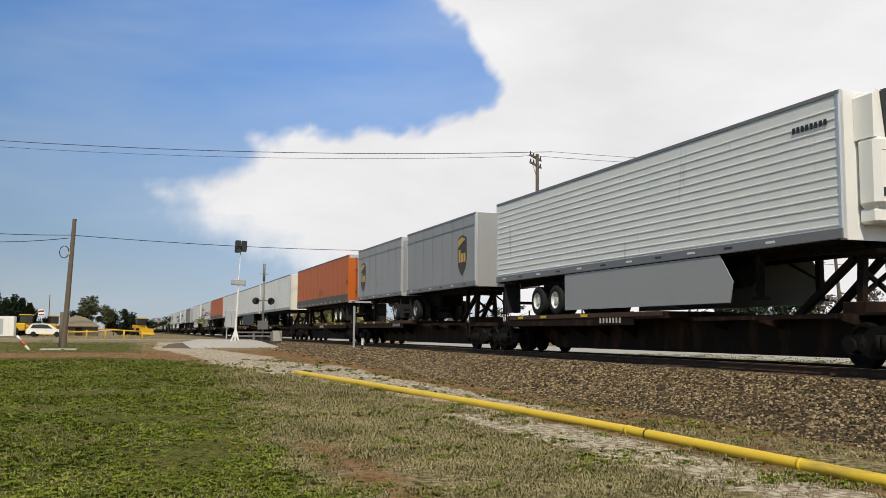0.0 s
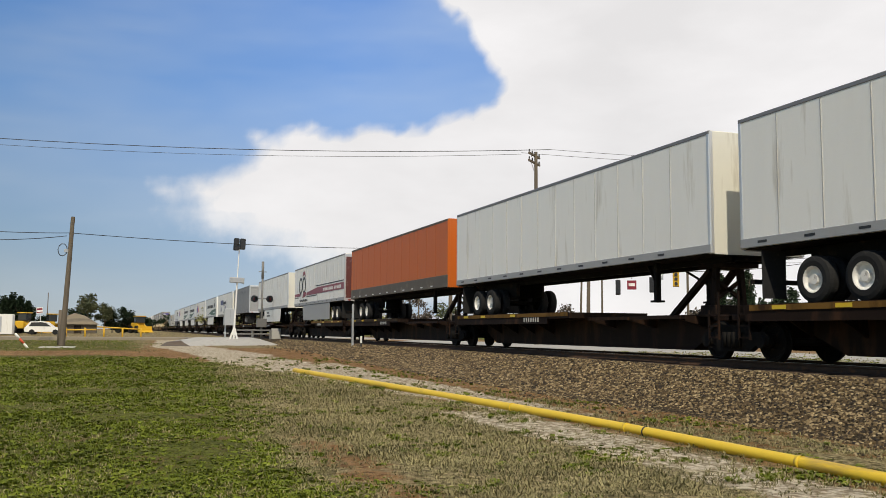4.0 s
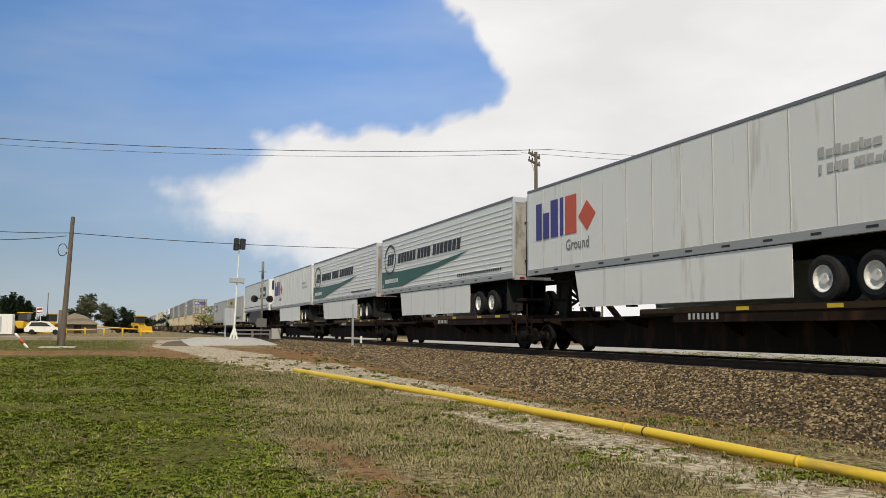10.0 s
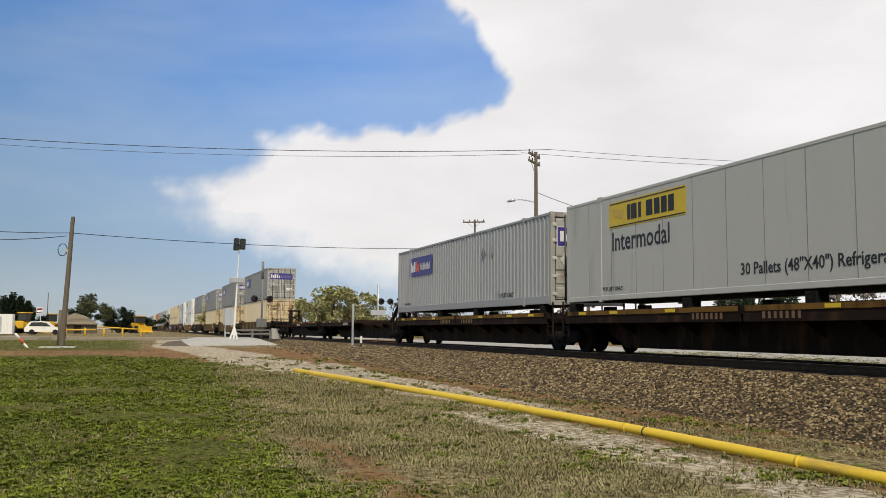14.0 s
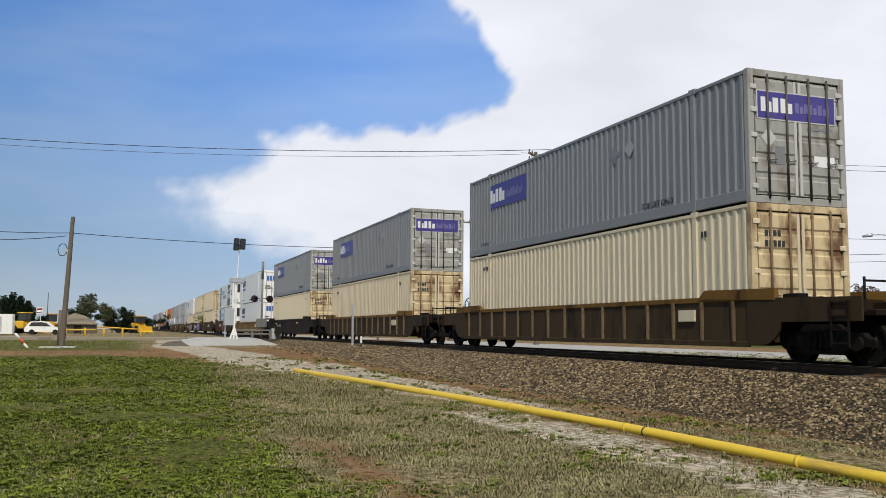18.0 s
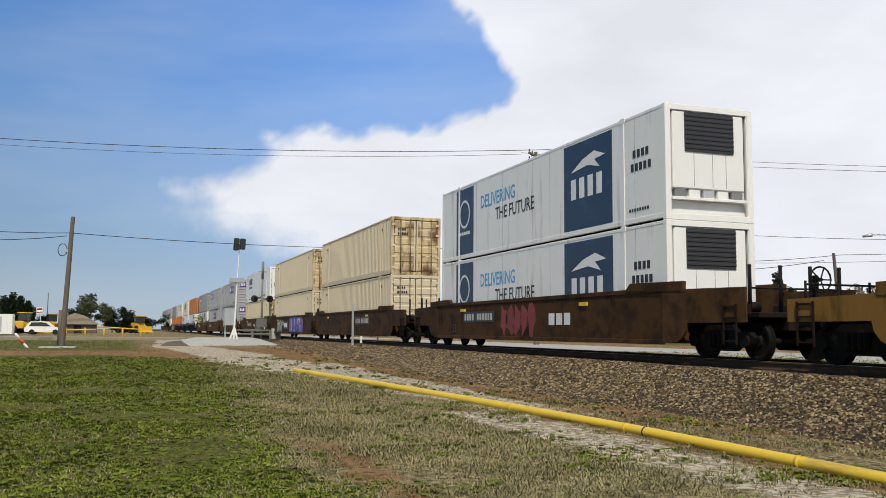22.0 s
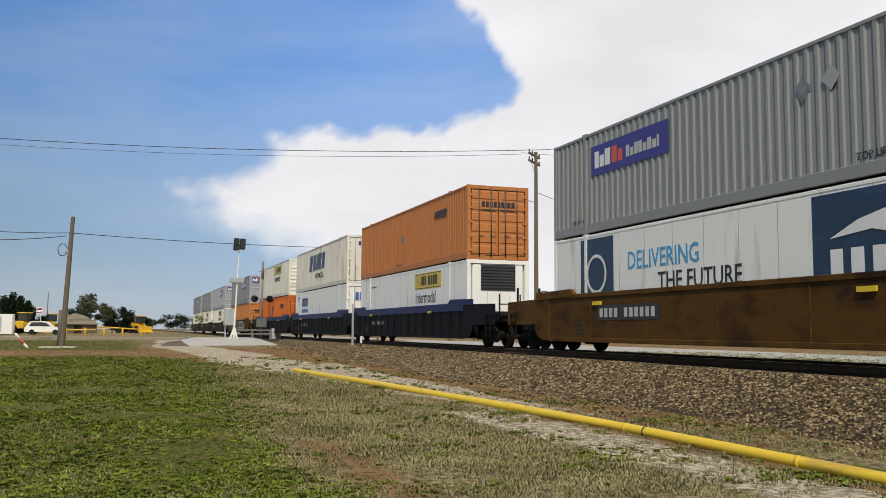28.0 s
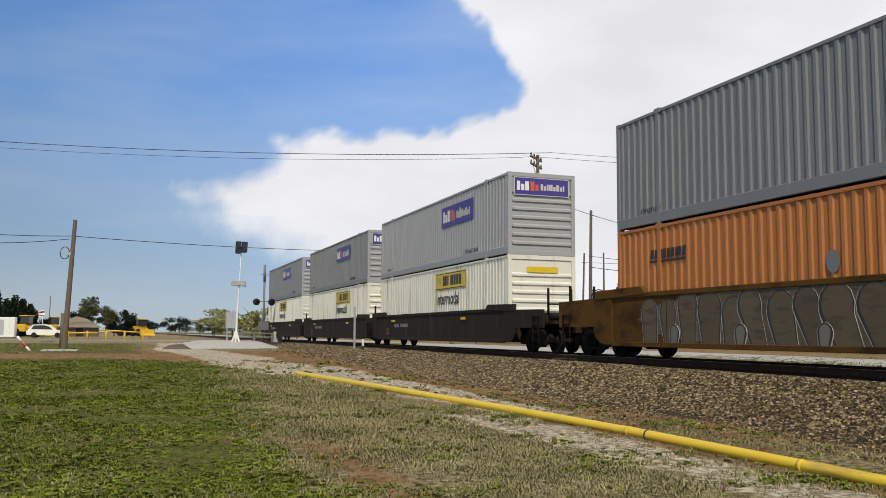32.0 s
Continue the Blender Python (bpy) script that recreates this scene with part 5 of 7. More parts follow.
def orange_marks(x=4.2, z=2.05, end=True):
    out = [blocks(x, z, "BBTBTBnBB", 0.17, 0.22, black_decal, 0.15), plate(x - 0.05, x + 1.5, z - 0.1, z - 0.05, black_decal), words("TOP LIFT ONLY", -1.5, 0.3, 0.16, black_decal), disc(-0.4, 1.55, 0.17, 0.22, rail_trim)]
    if end:
        out += [blocks(-0.7, 2.05, "BBTBTBnBB", 0.16, 0.22, black_decal, end=True), end_plate(-0.7, 0.7, 1.92, 1.97, black_decal)]
    return out


# ---- trailers ----


def tyre_shape():
    s = Shape()
    s.lathe([(-0.13, 0.25), (-0.14, 0.36), (-0.115, 0.44), (-0.06, 0.463), (0.06, 0.463), (0.115, 0.44), (0.14, 0.36), (0.13, 0.25)], "y", 32)
    return s


def rim_shape():
    s = Shape()
    s.lathe([(-0.135, 0.26), (-0.12, 0.235), (-0.065, 0.21), (-0.045, 0.12), (-0.11, 0.10), (-0.11, 0.005)], "y", 22)
    return s


def trailer(length, color, face, ribs="", end_color=None, label="", nose=1, skirt=None, rail=None, reefer="", decals=(), tall=0.0, axle=None):
    """A highway trailer on its wheels; local z 0 is the deck. nose: +1 if its front looks along +x. face: 'doors', 'nose' or 'roll' for the +x end."""
    end_color, rail = end_color or color, rail or (light_grey if color is white else rail_brown if color is orange else rail_trim)
    drop = 0.30 if color is orange else 0.0
    name = "refrigerated_trailer" if reefer else "box_trailer"
    c = thing(name, label, "trailer", "trailers on the train")
    hx, hy, z0, z1 = length / 2, 1.295, 1.30, 4.12
    turn = pose(0, 0, 0, 0, 0, 180)
    for m in (None, turn):
        def wallshape():
            s = Shape()
            if ribs == "h":
                n, prof = 13, [(-hy + 0.05, z0 + 0.2), (-hy + 0.008, z0 + 0.2)]
                for k in range(n):
                    z = z0 + 0.26 + k * (z1 - z0 - 0.45) / n
                    prof += [(-hy + 0.008, z), (-hy - 0.006, z + 0.010), (-hy - 0.006, z + 0.034), (-hy + 0.008, z + 0.044)]
                prof += [(-hy + 0.008, z1 - 0.09), (-hy + 0.05, z1 - 0.09)]
                s.prism_x(prof, -hx + 0.05, hx - 0.05)
            else:
                w, d = (0.035, 0.006) if ribs == "v" else (0.007, 0.002)
                prof = [(-hx + 0.05, -hy + 0.05), (-hx + 0.05, -hy)]
                x = -hx + 1.2
                while x < hx - 0.4:
                    prof += [(x - w, -hy), (x - w * 0.6, -hy - d), (x + w * 0.6, -hy - d), (x + w, -hy)]
                    x += 1.22
                prof += [(hx - 0.05, -hy), (hx - 0.05, -hy + 0.05)]
                q = len(prof)
                s.add([(px, py, pz) for pz in (z0 + 0.2, z1 - 0.09) for px, py in prof], [(k, (k + 1) % q, q + (k + 1) % q, q + k) for k in range(q)])
            return s
        part("side_wall", wallshape, color, c, at=m, key=("tw", ribs, length))
        part("top_rail", lambda: Shape().box(-hx, hx, -hy - 0.012, -hy + 0.08, z1 - 0.10, z1 - 0.01, 0.012), rail if color in (orange, grey, light_grey) else rail_trim, c, at=m, key=("ttr", length))
        for k in range(int((length - 1.6) / 1.22) + 1 if ribs != "h" else 0):
            part("panel_joint", lambda: Shape().box(-0.008, 0.008, -hy - 0.0125, -hy - 0.002, z0 + 0.22 + drop, z1 - 0.10), red_brown if color is orange else rail_trim if color in (grey, light_grey) else pale_grey, c, at=(m or Matrix()) @ pose(-hx + 1.2 + k * 1.22, 0, 0), key=("tjoint", drop))

        def lower():
            s = Shape().box(-hx, hx, -hy - 0.015, -hy + 0.06, z0 + 0.02, z0 + 0.22 + drop, 0.01)
            return s
        part("bottom_rail", lower, rail, c, at=m, key=("tbr", length, drop))
        for i in range(int(length / 1.35)):
            part("marker_strip", lambda: Shape().box(-0.14, 0.14, -hy - 0.02, -hy - 0.014, z0 + 0.1, z0 + 0.15), black_decal if i % 2 and rail is not rail_brown or rail is light_grey else white_decal, c, at=(m or Matrix()) @ pose(-hx + 0.7 + i * 1.35, 0, 0), key="mk")
    for x in (-1, 1):
        for yy in (-1, 1):
            part("corner_post", lambda: Shape().box(-0.06, 0.06, -0.06, 0.06, z0, z1 - 0.01, 0.025), alu if color is not orange else color, c, at=pose(x * (hx - 0.05), yy * (hy - 0.05), 0), key="tcorner")
    part("roof", lambda: Shape().box(-hx + 0.02, hx - 0.02, -hy + 0.04, hy - 0.04, z1 - 0.05, z1 + 0.0), white if color is not orange else color, c, key=("troof", length))
    part("floor_frame", lambda: Shape().box(-hx + 0.02, hx - 0.02, -hy + 0.06, hy - 0.06, z0, z0 + 0.14).box(-hx + 0.3, hx - 0.3, -0.5, -0.4, z0 - 0.14, z0).box(-hx + 0.3, hx - 0.3, 0.4, 0.5, z0 - 0.14, z0), iron, c, key=("tfloor", length))
    # the two ends
    for e in (-1, 1):
        ex = e * hx
        is_nose = e == nose
        cc = end_color if e > 0 else color
        a, b = sorted((ex - e * 0.06, ex - e * 0.01))
        if is_nose:
            part("nose_wall", Shape().box(a, b, -hy + 0.1, hy - 0.1, z0, z1 - 0.02), cc, c)
        else:
            part("rear_header", Shape().box(a, b, -hy + 0.05, hy - 0.05, z1 - 0.2, z1 - 0.02), alu, c)
            part("rear_sill", Shape().box(a, b, -hy + 0.05, hy - 0.05, z0 - 0.02, z0 + 0.16), alu, c)
            if face == "roll" and e > 0:
                prof = [(a - 0.08, z0 + 0.16), (b - 0.05, z0 + 0.16)]
                for k in range(6):
                    z = z0 + 0.3 + k * 0.42
                    prof += [(b - 0.05, z), (b - 0.062, z + 0.006), (b - 0.062, z + 0.014), (b - 0.05, z + 0.02)]
                prof += [(b - 0.05, z1 - 0.2), (a - 0.08, z1 - 0.2)]
                part("roll_door", Shape().prism(prof, -hy + 0.1, hy - 0.1), cc, c)
            else:
                for sgn in (-1, 1):
                    y0, y1 = sorted((sgn * 0.01, sgn * (hy - 0.1)))
                    d = part("rear_door", Shape().box(a, b, y0, y1, z0 + 0.17, z1 - 0.21, 0.01), cc, c)
                    for yy in (0.25, 0.8):
                        part("locking_bar", lambda: Shape().tube((0, 0, z0 + 0.1), (0, 0, z1 - 0.15), 0.018, seg=6).box(-0.02, 0.02, -0.06, 0.06, 1.9, 1.96).box(-0.02, 0.02, -0.06, 0.06, 3.2, 3.26), rod_dark, d, at=pose(ex + e * 0.02, sgn * yy, 0), key="tlock")
            part("bumper", Shape().bar((ex - e * 0.1, -1.1, 0.62), (ex - e * 0.1, 1.1, 0.62), 0.09, 0.1).bar((ex - e * 0.1, -0.55, 0.62), (ex - e * 0.1, -0.55, z0), 0.07).bar((ex - e * 0.1, 0.55, 0.62), (ex - e * 0.1, 0.55, z0), 0.07), iron, c)
            for yy in (-0.95, 0.95):
                part("tail_lamp", lambda: Shape().box(-0.02, 0.012, -0.08, 0.08, -0.035, 0.035), lamp_red, c, at=pose(ex + e * 0.01, yy, z0 + 0.04), key="tl")
                part("mud_flap", lambda: Shape().box(-0.01, 0.01, -0.3, 0.3, 0.25, 1.25), rubber, c, at=pose(ex - e * (0.6 if length > 9 else 0.3), yy, 0), key="flap")
    # wheels at the rear
    d = -nose
    ax = axle or ([hx - 2.0, hx - 3.25] if length > 10 else [hx - 1.1])
    for a in ax:
        x = d * a
        part("axle", lambda: Shape().tube((0, -1.05, 0.573), (0, 1.05, 0.573), 0.07, seg=10), iron, c, at=pose(x, 0, 0), key="axle")
        for sgn in (-1, 1):
            for off in (1.10, 0.75):
                t = part("tyre", tyre_shape, rubber, c, at=pose(x, sgn * off, 0.573, 0, 0, 0 if sgn < 0 else 180), key="tyre")
                if off > 1:
                    part("rim", rim_shape, rail_trim if color in (grey, light_grey) else hub, t, "grey steel wheel rim" if color in (grey, light_grey) else "white steel wheel rim", key="rim")
    x = d * (sum(ax) / len(ax))
    part("axle_frame", Shape().box(x - 1.4, x + 1.4, -0.55, -0.42, 0.75, z0, 0.02).box(x - 1.4, x + 1.4, 0.42, 0.55, 0.75, z0, 0.02), iron, c)
    lx = nose * (hx - 2.9) if length > 10 else nose * (hx - 2.0)
    for sgn in (-1, 1):
        s = Shape().box(lx - 0.07, lx + 0.07, sgn * 0.8 - 0.07, sgn * 0.8 + 0.07, 0.35, z0, 0.01).box(lx - 0.13, lx + 0.13, sgn * 0.8 - 0.13, sgn * 0.8 + 0.13, 0.30, 0.35)
        s.bar((lx, sgn * 0.8, 0.75), (lx - nose * 0.9, sgn * 0.5, z0), 0.05)
        part("landing_leg", s, iron, c)
    part("kingpin_plate", Shape().box(min(nose * (hx - 1.6), nose * (hx - 0.3)), max(nose * (hx - 1.6), nose * (hx - 0.3)), -0.6, 0.6, z0 - 0.1, z0), iron, c)
    if skirt is not None:
        s0, s1 = lx - nose * 0.3, d * (ax[-1] - 0.75)
        lo, hi = min(s0, s1), max(s0, s1)
        if axle:
            out = [(lo, 0.24), (hi - 0.12, 0.24), (hi, 0.70), (hi - 0.45, 1.3), (lo, 1.3)]
        else:
            out = [(lo + (0.3 if nose < 0 else 0), 0.24), (hi - (0.3 if nose > 0 else 0), 0.24), (hi, 1.3), (lo, 1.3)]
        for yy in (-1.27, 1.27):
            part("side_skirt", Shape().prism(out, yy - 0.012, yy + 0.012), skirt, c, "side skirt panel")
    if reefer:
        e = nose
        ex = e * hx

        def xs(a, b):
            return min(ex + e * a, ex + e * b), max(ex + e * a, ex + e * b)
        rc = {"white": white, "dark": black}[reefer.split("_")[0]]
        part("reefer_housing", Shape().box(*xs(0.0, 0.52), -0.97, 0.97, 1.86, 3.2, 0.10), white, c, "white refrigeration unit housing")
        part("lower_housing", Shape().box(*xs(0, 0.42), -0.92, 0.92, 1.58, 1.87, 0.05), white, c)
        for yy in (-1, 1):
            part("side_cheek", Shape().prism_x([(yy * 0.97, 3.15), (yy * 0.97, 3.95), (yy * 0.86, 4.03), (yy * 0.70, 4.03), (yy * 0.62, 3.15)], *xs(0.0, 0.46)), white, c)
        if reefer == "dark":
            for yy in (-1, 1):
                part("reefer_grille", Shape().box(*xs(0.30, 0.56), min(yy * 0.42, yy * 1.0), max(yy * 0.42, yy * 1.0), 3.12, 4.0, 0.08), black, c, "black corner grille of the refrigeration unit")
            part("front_panel", Shape().box(*xs(0.30, 0.60), -0.44, 0.44, 3.08, 4.04, 0.05), white, c, "white rounded centre panel")
            part("base_panel", Shape().box(*xs(0.0, 0.3), -1.05, 1.05, 1.42, 1.84, 0.02), lit_dirty_grey, c, "grimy panel below the unit")
        else:
            part("reefer_grille", Shape().prism_x([(-0.70, 3.16), (0.70, 3.16), (0.80, 4.0), (0.70, 4.06), (-0.70, 4.06), (-0.80, 4.0)], *xs(0.0, 0.5)), black, c, "black refrigeration grille")
        for k in range(0 if reefer == "dark" else 8):
            part("grille_louver", lambda: Shape().box(-0.012, 0.012, -0.66, 0.66, 0, 0.05), iron, c, at=pose(ex + e * 0.508, 0, 3.22 + k * 0.1), key="louver")
        part("panel_seam", Shape().box(*xs(0.521, 0.526), -0.008, 0.008, 1.95, 3.1), rail_trim, c)
        part("panel_seam", Shape().box(*xs(0.521, 0.526), -0.85, 0.85, 2.9, 2.91), rail_trim, c)
        for yy in (-0.75, 0.75):
            part("vent_slot", Shape().box(*xs(0.519, 0.526), yy - 0.09, yy + 0.09, 2.05, 2.22), black, c)
        part("fuel_tank", Shape().tube((nose * (hx - 4.3), 0, 0.95), (nose * (hx - 5.6), 0, 0.95), 0.3, seg=14), iron, c)
        if reefer.endswith("fan"):
            part("air_deflector", Shape().bar((ex + e * 0.5, -1.05, 4.2), (ex + e * 0.5, 1.05, 4.2), 0.14, 0.09), black, c)
            for yy in (-0.8, 0.8):
                part("deflector_post", Shape().bar((ex + e * 0.1, yy, 4.06), (ex + e * 0.5, yy, 4.2), 0.06), black, c)
    for fn in decals:
        fn(c)
    return c

# ---- beside and beyond the track ----


def spot(az, dist, el=0.0):
    """A place by its bearing from the line of the track (degrees), distance and elevation from the eye."""
    a, e = radians(az), radians(el)
    return Vector((-dist * math.cos(a), dist * math.sin(a), EYE.z + dist * math.tan(e)))


def pole_at(az, dist, top_el, label, arms=0, lean=0.0, r=0.14, arm_turn=0.0, base=None):
    p = spot(az, dist)
    z0 = surface_z(p.x, p.y) - 0.3 if base is None else base
    h = spot(az, dist, top_el).z - z0
    t = thing("utility_pole", label, "utility pole", "utility poles", at=pose(p.x, p.y, z0, -lean, 0, 0))
    s = Shape()
    s.lathe([(0, 0.0), (0, r), (h * 0.3, r * 0.9), (h * 0.65, r * 0.78), (h, r * 0.66), (h + 0.02, 0.0)], "z", 14)
    part("pole", s, wood_pole, t)
    for k in range(arms):
        z = h - 0.25 - k * 0.5
        c, q = math.cos(radians(arm_turn)), math.sin(radians(arm_turn))
        part("crossarm", Shape().bar((-1.1 * c, -1.1 * q - 0.12, z), (1.1 * c, 1.1 * q - 0.12, z), 0.10, 0.13), wood_pole, t)
        for u in (-1.0, -0.4, 0.4, 1.0):
            part("insulator", lambda: Shape().lathe([(0, 0.0), (0, 0.03), (0.08, 0.055), (0.16, 0.05), (0.2, 0.03), (0.2, 0.0)], "z", 8), black, t, at=pose(u * c, u * q - 0.12, z + 0.065), key="insul")
        for sgn in (-1, 1):
            part("brace", Shape().bar((sgn * 0.7 * c, sgn * 0.7 * q - 0.12, z), (0, -0.12, z - 0.6), 0.03), galv, t)
    return t


def wire(a, b, sag, r=0.022, n=16):
    s = Shape()
    pts = [Vector(a).lerp(Vector(b), i / n) - Vector((0, 0, sag * 4 * (i / n) * (1 - i / n))) for i in range(n + 1)]
    s.sweep(pts, r, 5)
    solid("power_line", s, black, "sagging black overhead power line", "power line", "overhead power lines")


def build_poles():
    pole_at(25.75, 60, 11.45, "brown wooden utility pole with two crossarms", 2, 0, 0.17, 135, None)
    pole_at(21.8, 88, 7.15, "wooden utility pole behind the train", 1, 0, 0.14, 60)
    pole_at(35.15, 85, 6.45, "wooden utility pole with crossarms over the road", 2, 0, 0.13, 75)
    pole_at(43.9, 66, 4.7, "leaning short wooden pole by the road", 0, -5, 0.15)
    pole_at(29.0, 74, 7.9, "pale wooden pole beyond the track", 0, 1, 0.17)
    pole_at(28.5, 82, 5.2, "short pole beyond the track", 0, 2, 0.11)
    pole_at(29.9, 80, 5.2, "thin dark pole beyond the track", 0, 0, 0.10)
    pole_at(20.2, 80, 5.8, "weathered pole beyond the track", 0, 1, 0.2)
    pole_at(17.2, 120, 2.9, "thin distant pole beyond the shrubs", 0, 0, 0.10)
    pole_at(18.2, 110, 3.6, "thin distant pole with a dark top", 0, 0, 0.10)
    pole_at(13.0, 150, 2.2, "pale distant pole beyond the crossing", 0, 0, 0.14)
    near = pole_at(-3.3, 62.1, 6.62, "weathered grey-brown wooden service pole without crossarms", 0, 2.2, 0.19)
    s = Shape()
    s.sweep([(0.0, -0.45 + 0.28 * math.cos(i * 0.63), 6.45 + 0.4 * math.sin(i * 0.63)) for i in range(11)], 0.03)
    part("cable_loop", s, black, near, "coil of black service cable")
    part("bracket", Shape().box(-0.1, 0.1, -0.35, -0.1, 6.3, 6.5), galv, near)
    # overhead lines
    B = spot(25.75, 60, 11.6)
    wire(B + Vector((0.4, 0.9, 0)), spot(-20, 72, 10.5), 0.9)
    wire(B + Vector((-0.4, -0.9, -0.3)), spot(-20, 70, 10.2), 0.9, 0.013)
    wire(B + Vector((0.4, 0.9, 0)), spot(60, 70, 8.3), 0.5, 0.014)
    wire(B + Vector((-0.4, -0.9, -0.2)), spot(60, 68, 8.0), 0.5, 0.014)
    A = spot(-3.1, 62.1, 5.65)
    wire(A, spot(20.2, 80, 5.3), 0.35)
    wire(A, spot(-16, 60, 5.95), 0.3)
    wire(A + Vector((0, -0.2, -0.2)), spot(-16, 58, 5.6), 0.6)
    C = spot(35.15, 85, 6.2)
    wire(spot(25.75, 60, 8.9), C, 0.5, 0.02)
    wire(C, spot(60, 75, 4.8), 0.4, 0.02)
    wire(spot(29.0, 74, 5.0), spot(43.9, 66, 4.6), 0.6, 0.02)
    wire(spot(43.9, 66, 4.6), spot(60, 70, 5.4), 0.4, 0.02)
    wire(spot(28.5, 82, 4.6), spot(60, 80, 4.4), 0.7, 0.016)
    # street lamps on long arms
    for az, dist, el, dx in ((25.75, 60, 8.55, -1), (47.3, 60, 5.75, -1)):
        p = spot(az, dist, el)
        t = thing("street_lamp", "grey street lamp on a curved arm", "street lamp", "street lamps", at=pose(p.x, p.y, p.z))
        s = Shape()
        q = Vector((-0.85, -0.5, 0)).normalized()
        prev = Vector((0, 0, -0.35))
        for i in range(1, 7):
            u = i / 6
            cur = q * (1.8 * u) + Vector((0, 0, -0.35 + 0.35 * math.sin(u * 1.7)))
            s.tube(prev, cur, 0.035, seg=6); prev = cur
        part("arm", s, galv, t)
        part("lamp_head", Shape().tube(prev, prev + q * 0.55 - Vector((0, 0, 0.06)), 0.12, 0.07, 8), galv, t)
        if az > 40:
            s = Shape().tube((0, 0, -p.z - 0.5), (0, 0, -0.3), 0.09, 0.06, 10)
            part("post", s, galv, t)


build_poles()


def build_crossing():
    """The stone pad with a floodlight mast, the crossing signal, huts and posts."""
    s = Shape()
    s.add([(-63.5, 3.6, -0.55), (-63.5, 10.6, -0.5), (-82, 12.0, -0.45), (-82, 4.2, -0.45), (-66, 5.6, -0.10), (-66, 9.5, -0.08), (-80, 10.6, -0.08), (-80, 6.2, -0.08)],
          [(0, 1, 5, 4), (1, 2, 6, 5), (2, 3, 7, 6), (3, 0, 4, 7), (4, 5, 6, 7)])
    solid("gravel_pad", s, crushed, "raised pad of pale crushed stone", "gravel pad", kind="structure")
    p = Vector((-67.0, 7.75, -0.12))
    t = thing("floodlight_mast", "white steel mast with a dark floodlight head", "light mast", at=pose(*p, -2.0, 0, 0))
    part("base_plate", Shape().prism_x([(-0.34, 0), (-0.22, 0), (0, 0.55), (0.22, 0), (0.34, 0), (0.07, 0.85), (-0.07, 0.85)], -0.06, 0.06), white, t)
    part("mast", Shape().lathe([(0, 0.075), (4.3, 0.06), (4.32, 0.042), (7.0, 0.038), (7.01, 0.0)], "z", 10), white, t)
    part("lamp_head", Shape().box(-0.22, 0.22, -0.42, -0.03, 6.55, 7.45, 0.04).box(-0.22, 0.22, 0.03, 0.42, 6.65, 7.45, 0.04), black, t, "black twin floodlight head")
    part("camera_box", Shape().box(-0.18, 0.18, -0.55, 0.5, 4.15, 4.55, 0.04).bar((0, -0.5, 4.5), (0, 0.5, 4.1), 0.06), galv, t, "grey equipment box")
    t = thing("crossing_signal", "grey steel crossing signal mast with flashing lamp pairs", "crossing signal", at=pose(-78, 11.35, -0.2, 0, 0.5, 0))
    part("mast", Shape().tube((0, 0, 0), (0, 0, 5.2), 0.09, seg=10).tube((0, 0, 5.2), (0, 0, 6.7), 0.11, seg=10), post_grey, t)
    part("cross_bar", Shape().bar((0, -0.6, 3.5), (0, 0.6, 3.5), 0.07), post_grey, t)
    part("cross_bar", Shape().bar((0, -0.35, 5.8), (0, 0.35, 5.8), 0.06), post_grey, t)
    for y in (-0.62, 0.62):
        l = part("lamp", Shape().tube((-0.05, y, 3.45), (0.12, y * 1.1, 3.45), 0.3, seg=14).tube((0.12, y, 3.45), (0.4, y, 3.43), 0.18, 0.2, 12, False), black, t, "black hooded signal lamp")
        part("lens", Shape().tube((0.12, y, 3.45), (0.14, y, 3.45), 0.15, seg=12), lamp_red, l)
    part("relay_box", Shape().box(-0.25, 0.25, -0.42, 0.42, 1.0, 1.75, 0.03), post_grey, t)
    for y, h in ((8.2, 2.4),):
        t = thing("relay_cabinet", "grey steel relay cabinet on the gravel pad", "cabinet", at=pose(-74, y, -0.12))
        part("body", Shape().box(-0.35, 0.35, -0.45, 0.45, h - 1.35, h, 0.03), galv, t)
        for k in (-1, 1):
            part("leg", Shape().box(-0.05, 0.05, -0.05, 0.05, -0.1, h - 1.3), galv, t, at=pose(0.25 * k, 0.3 * k, 0))
        part("door_seam", Shape().box(0.35, 0.36, -0.01, 0.01, h - 1.2, h - 0.1), rail_trim, t)
    t = thing("guard_rail", "low grey steel rail between stub posts beside the pad", "guard rail", at=pose(-76.5, 0, -0.15))
    for y in (9.0, 10.4, 11.9):
        part("post", Shape().box(-0.09, 0.09, y - 0.09, y + 0.09, -0.3, 0.75, 0.02), post_grey, t)
    for z in (0.3, 0.62):
        part("rail", Shape().box(-0.04, 0.04, 8.9, 12.0, z, z + 0.14, 0.02), post_grey, t)
    part("end_box", Shape().box(-0.25, 0.25, 12.0, 12.75, -0.2, 0.85, 0.03), concrete, t, "pale end block")
    # second signal, beyond the track
    t = thing("crossing_signal", "crossing signal beyond the track with two black lamps", "crossing signal", at=pose(-82, 22.9, -0.4))
    part("mast", Shape().tube((0, 0, 0), (0, 0, 5.4), 0.09, seg=10), galv, t)
    part("cross_bar", Shape().bar((0, -0.1, 3.75), (0, 1.3, 3.75), 0.07), galv, t)
    part("sign_board", Shape().bar((0, -0.7, 2.7), (0, 0.7, 2.7), 0.2, 0.5), galv, t)
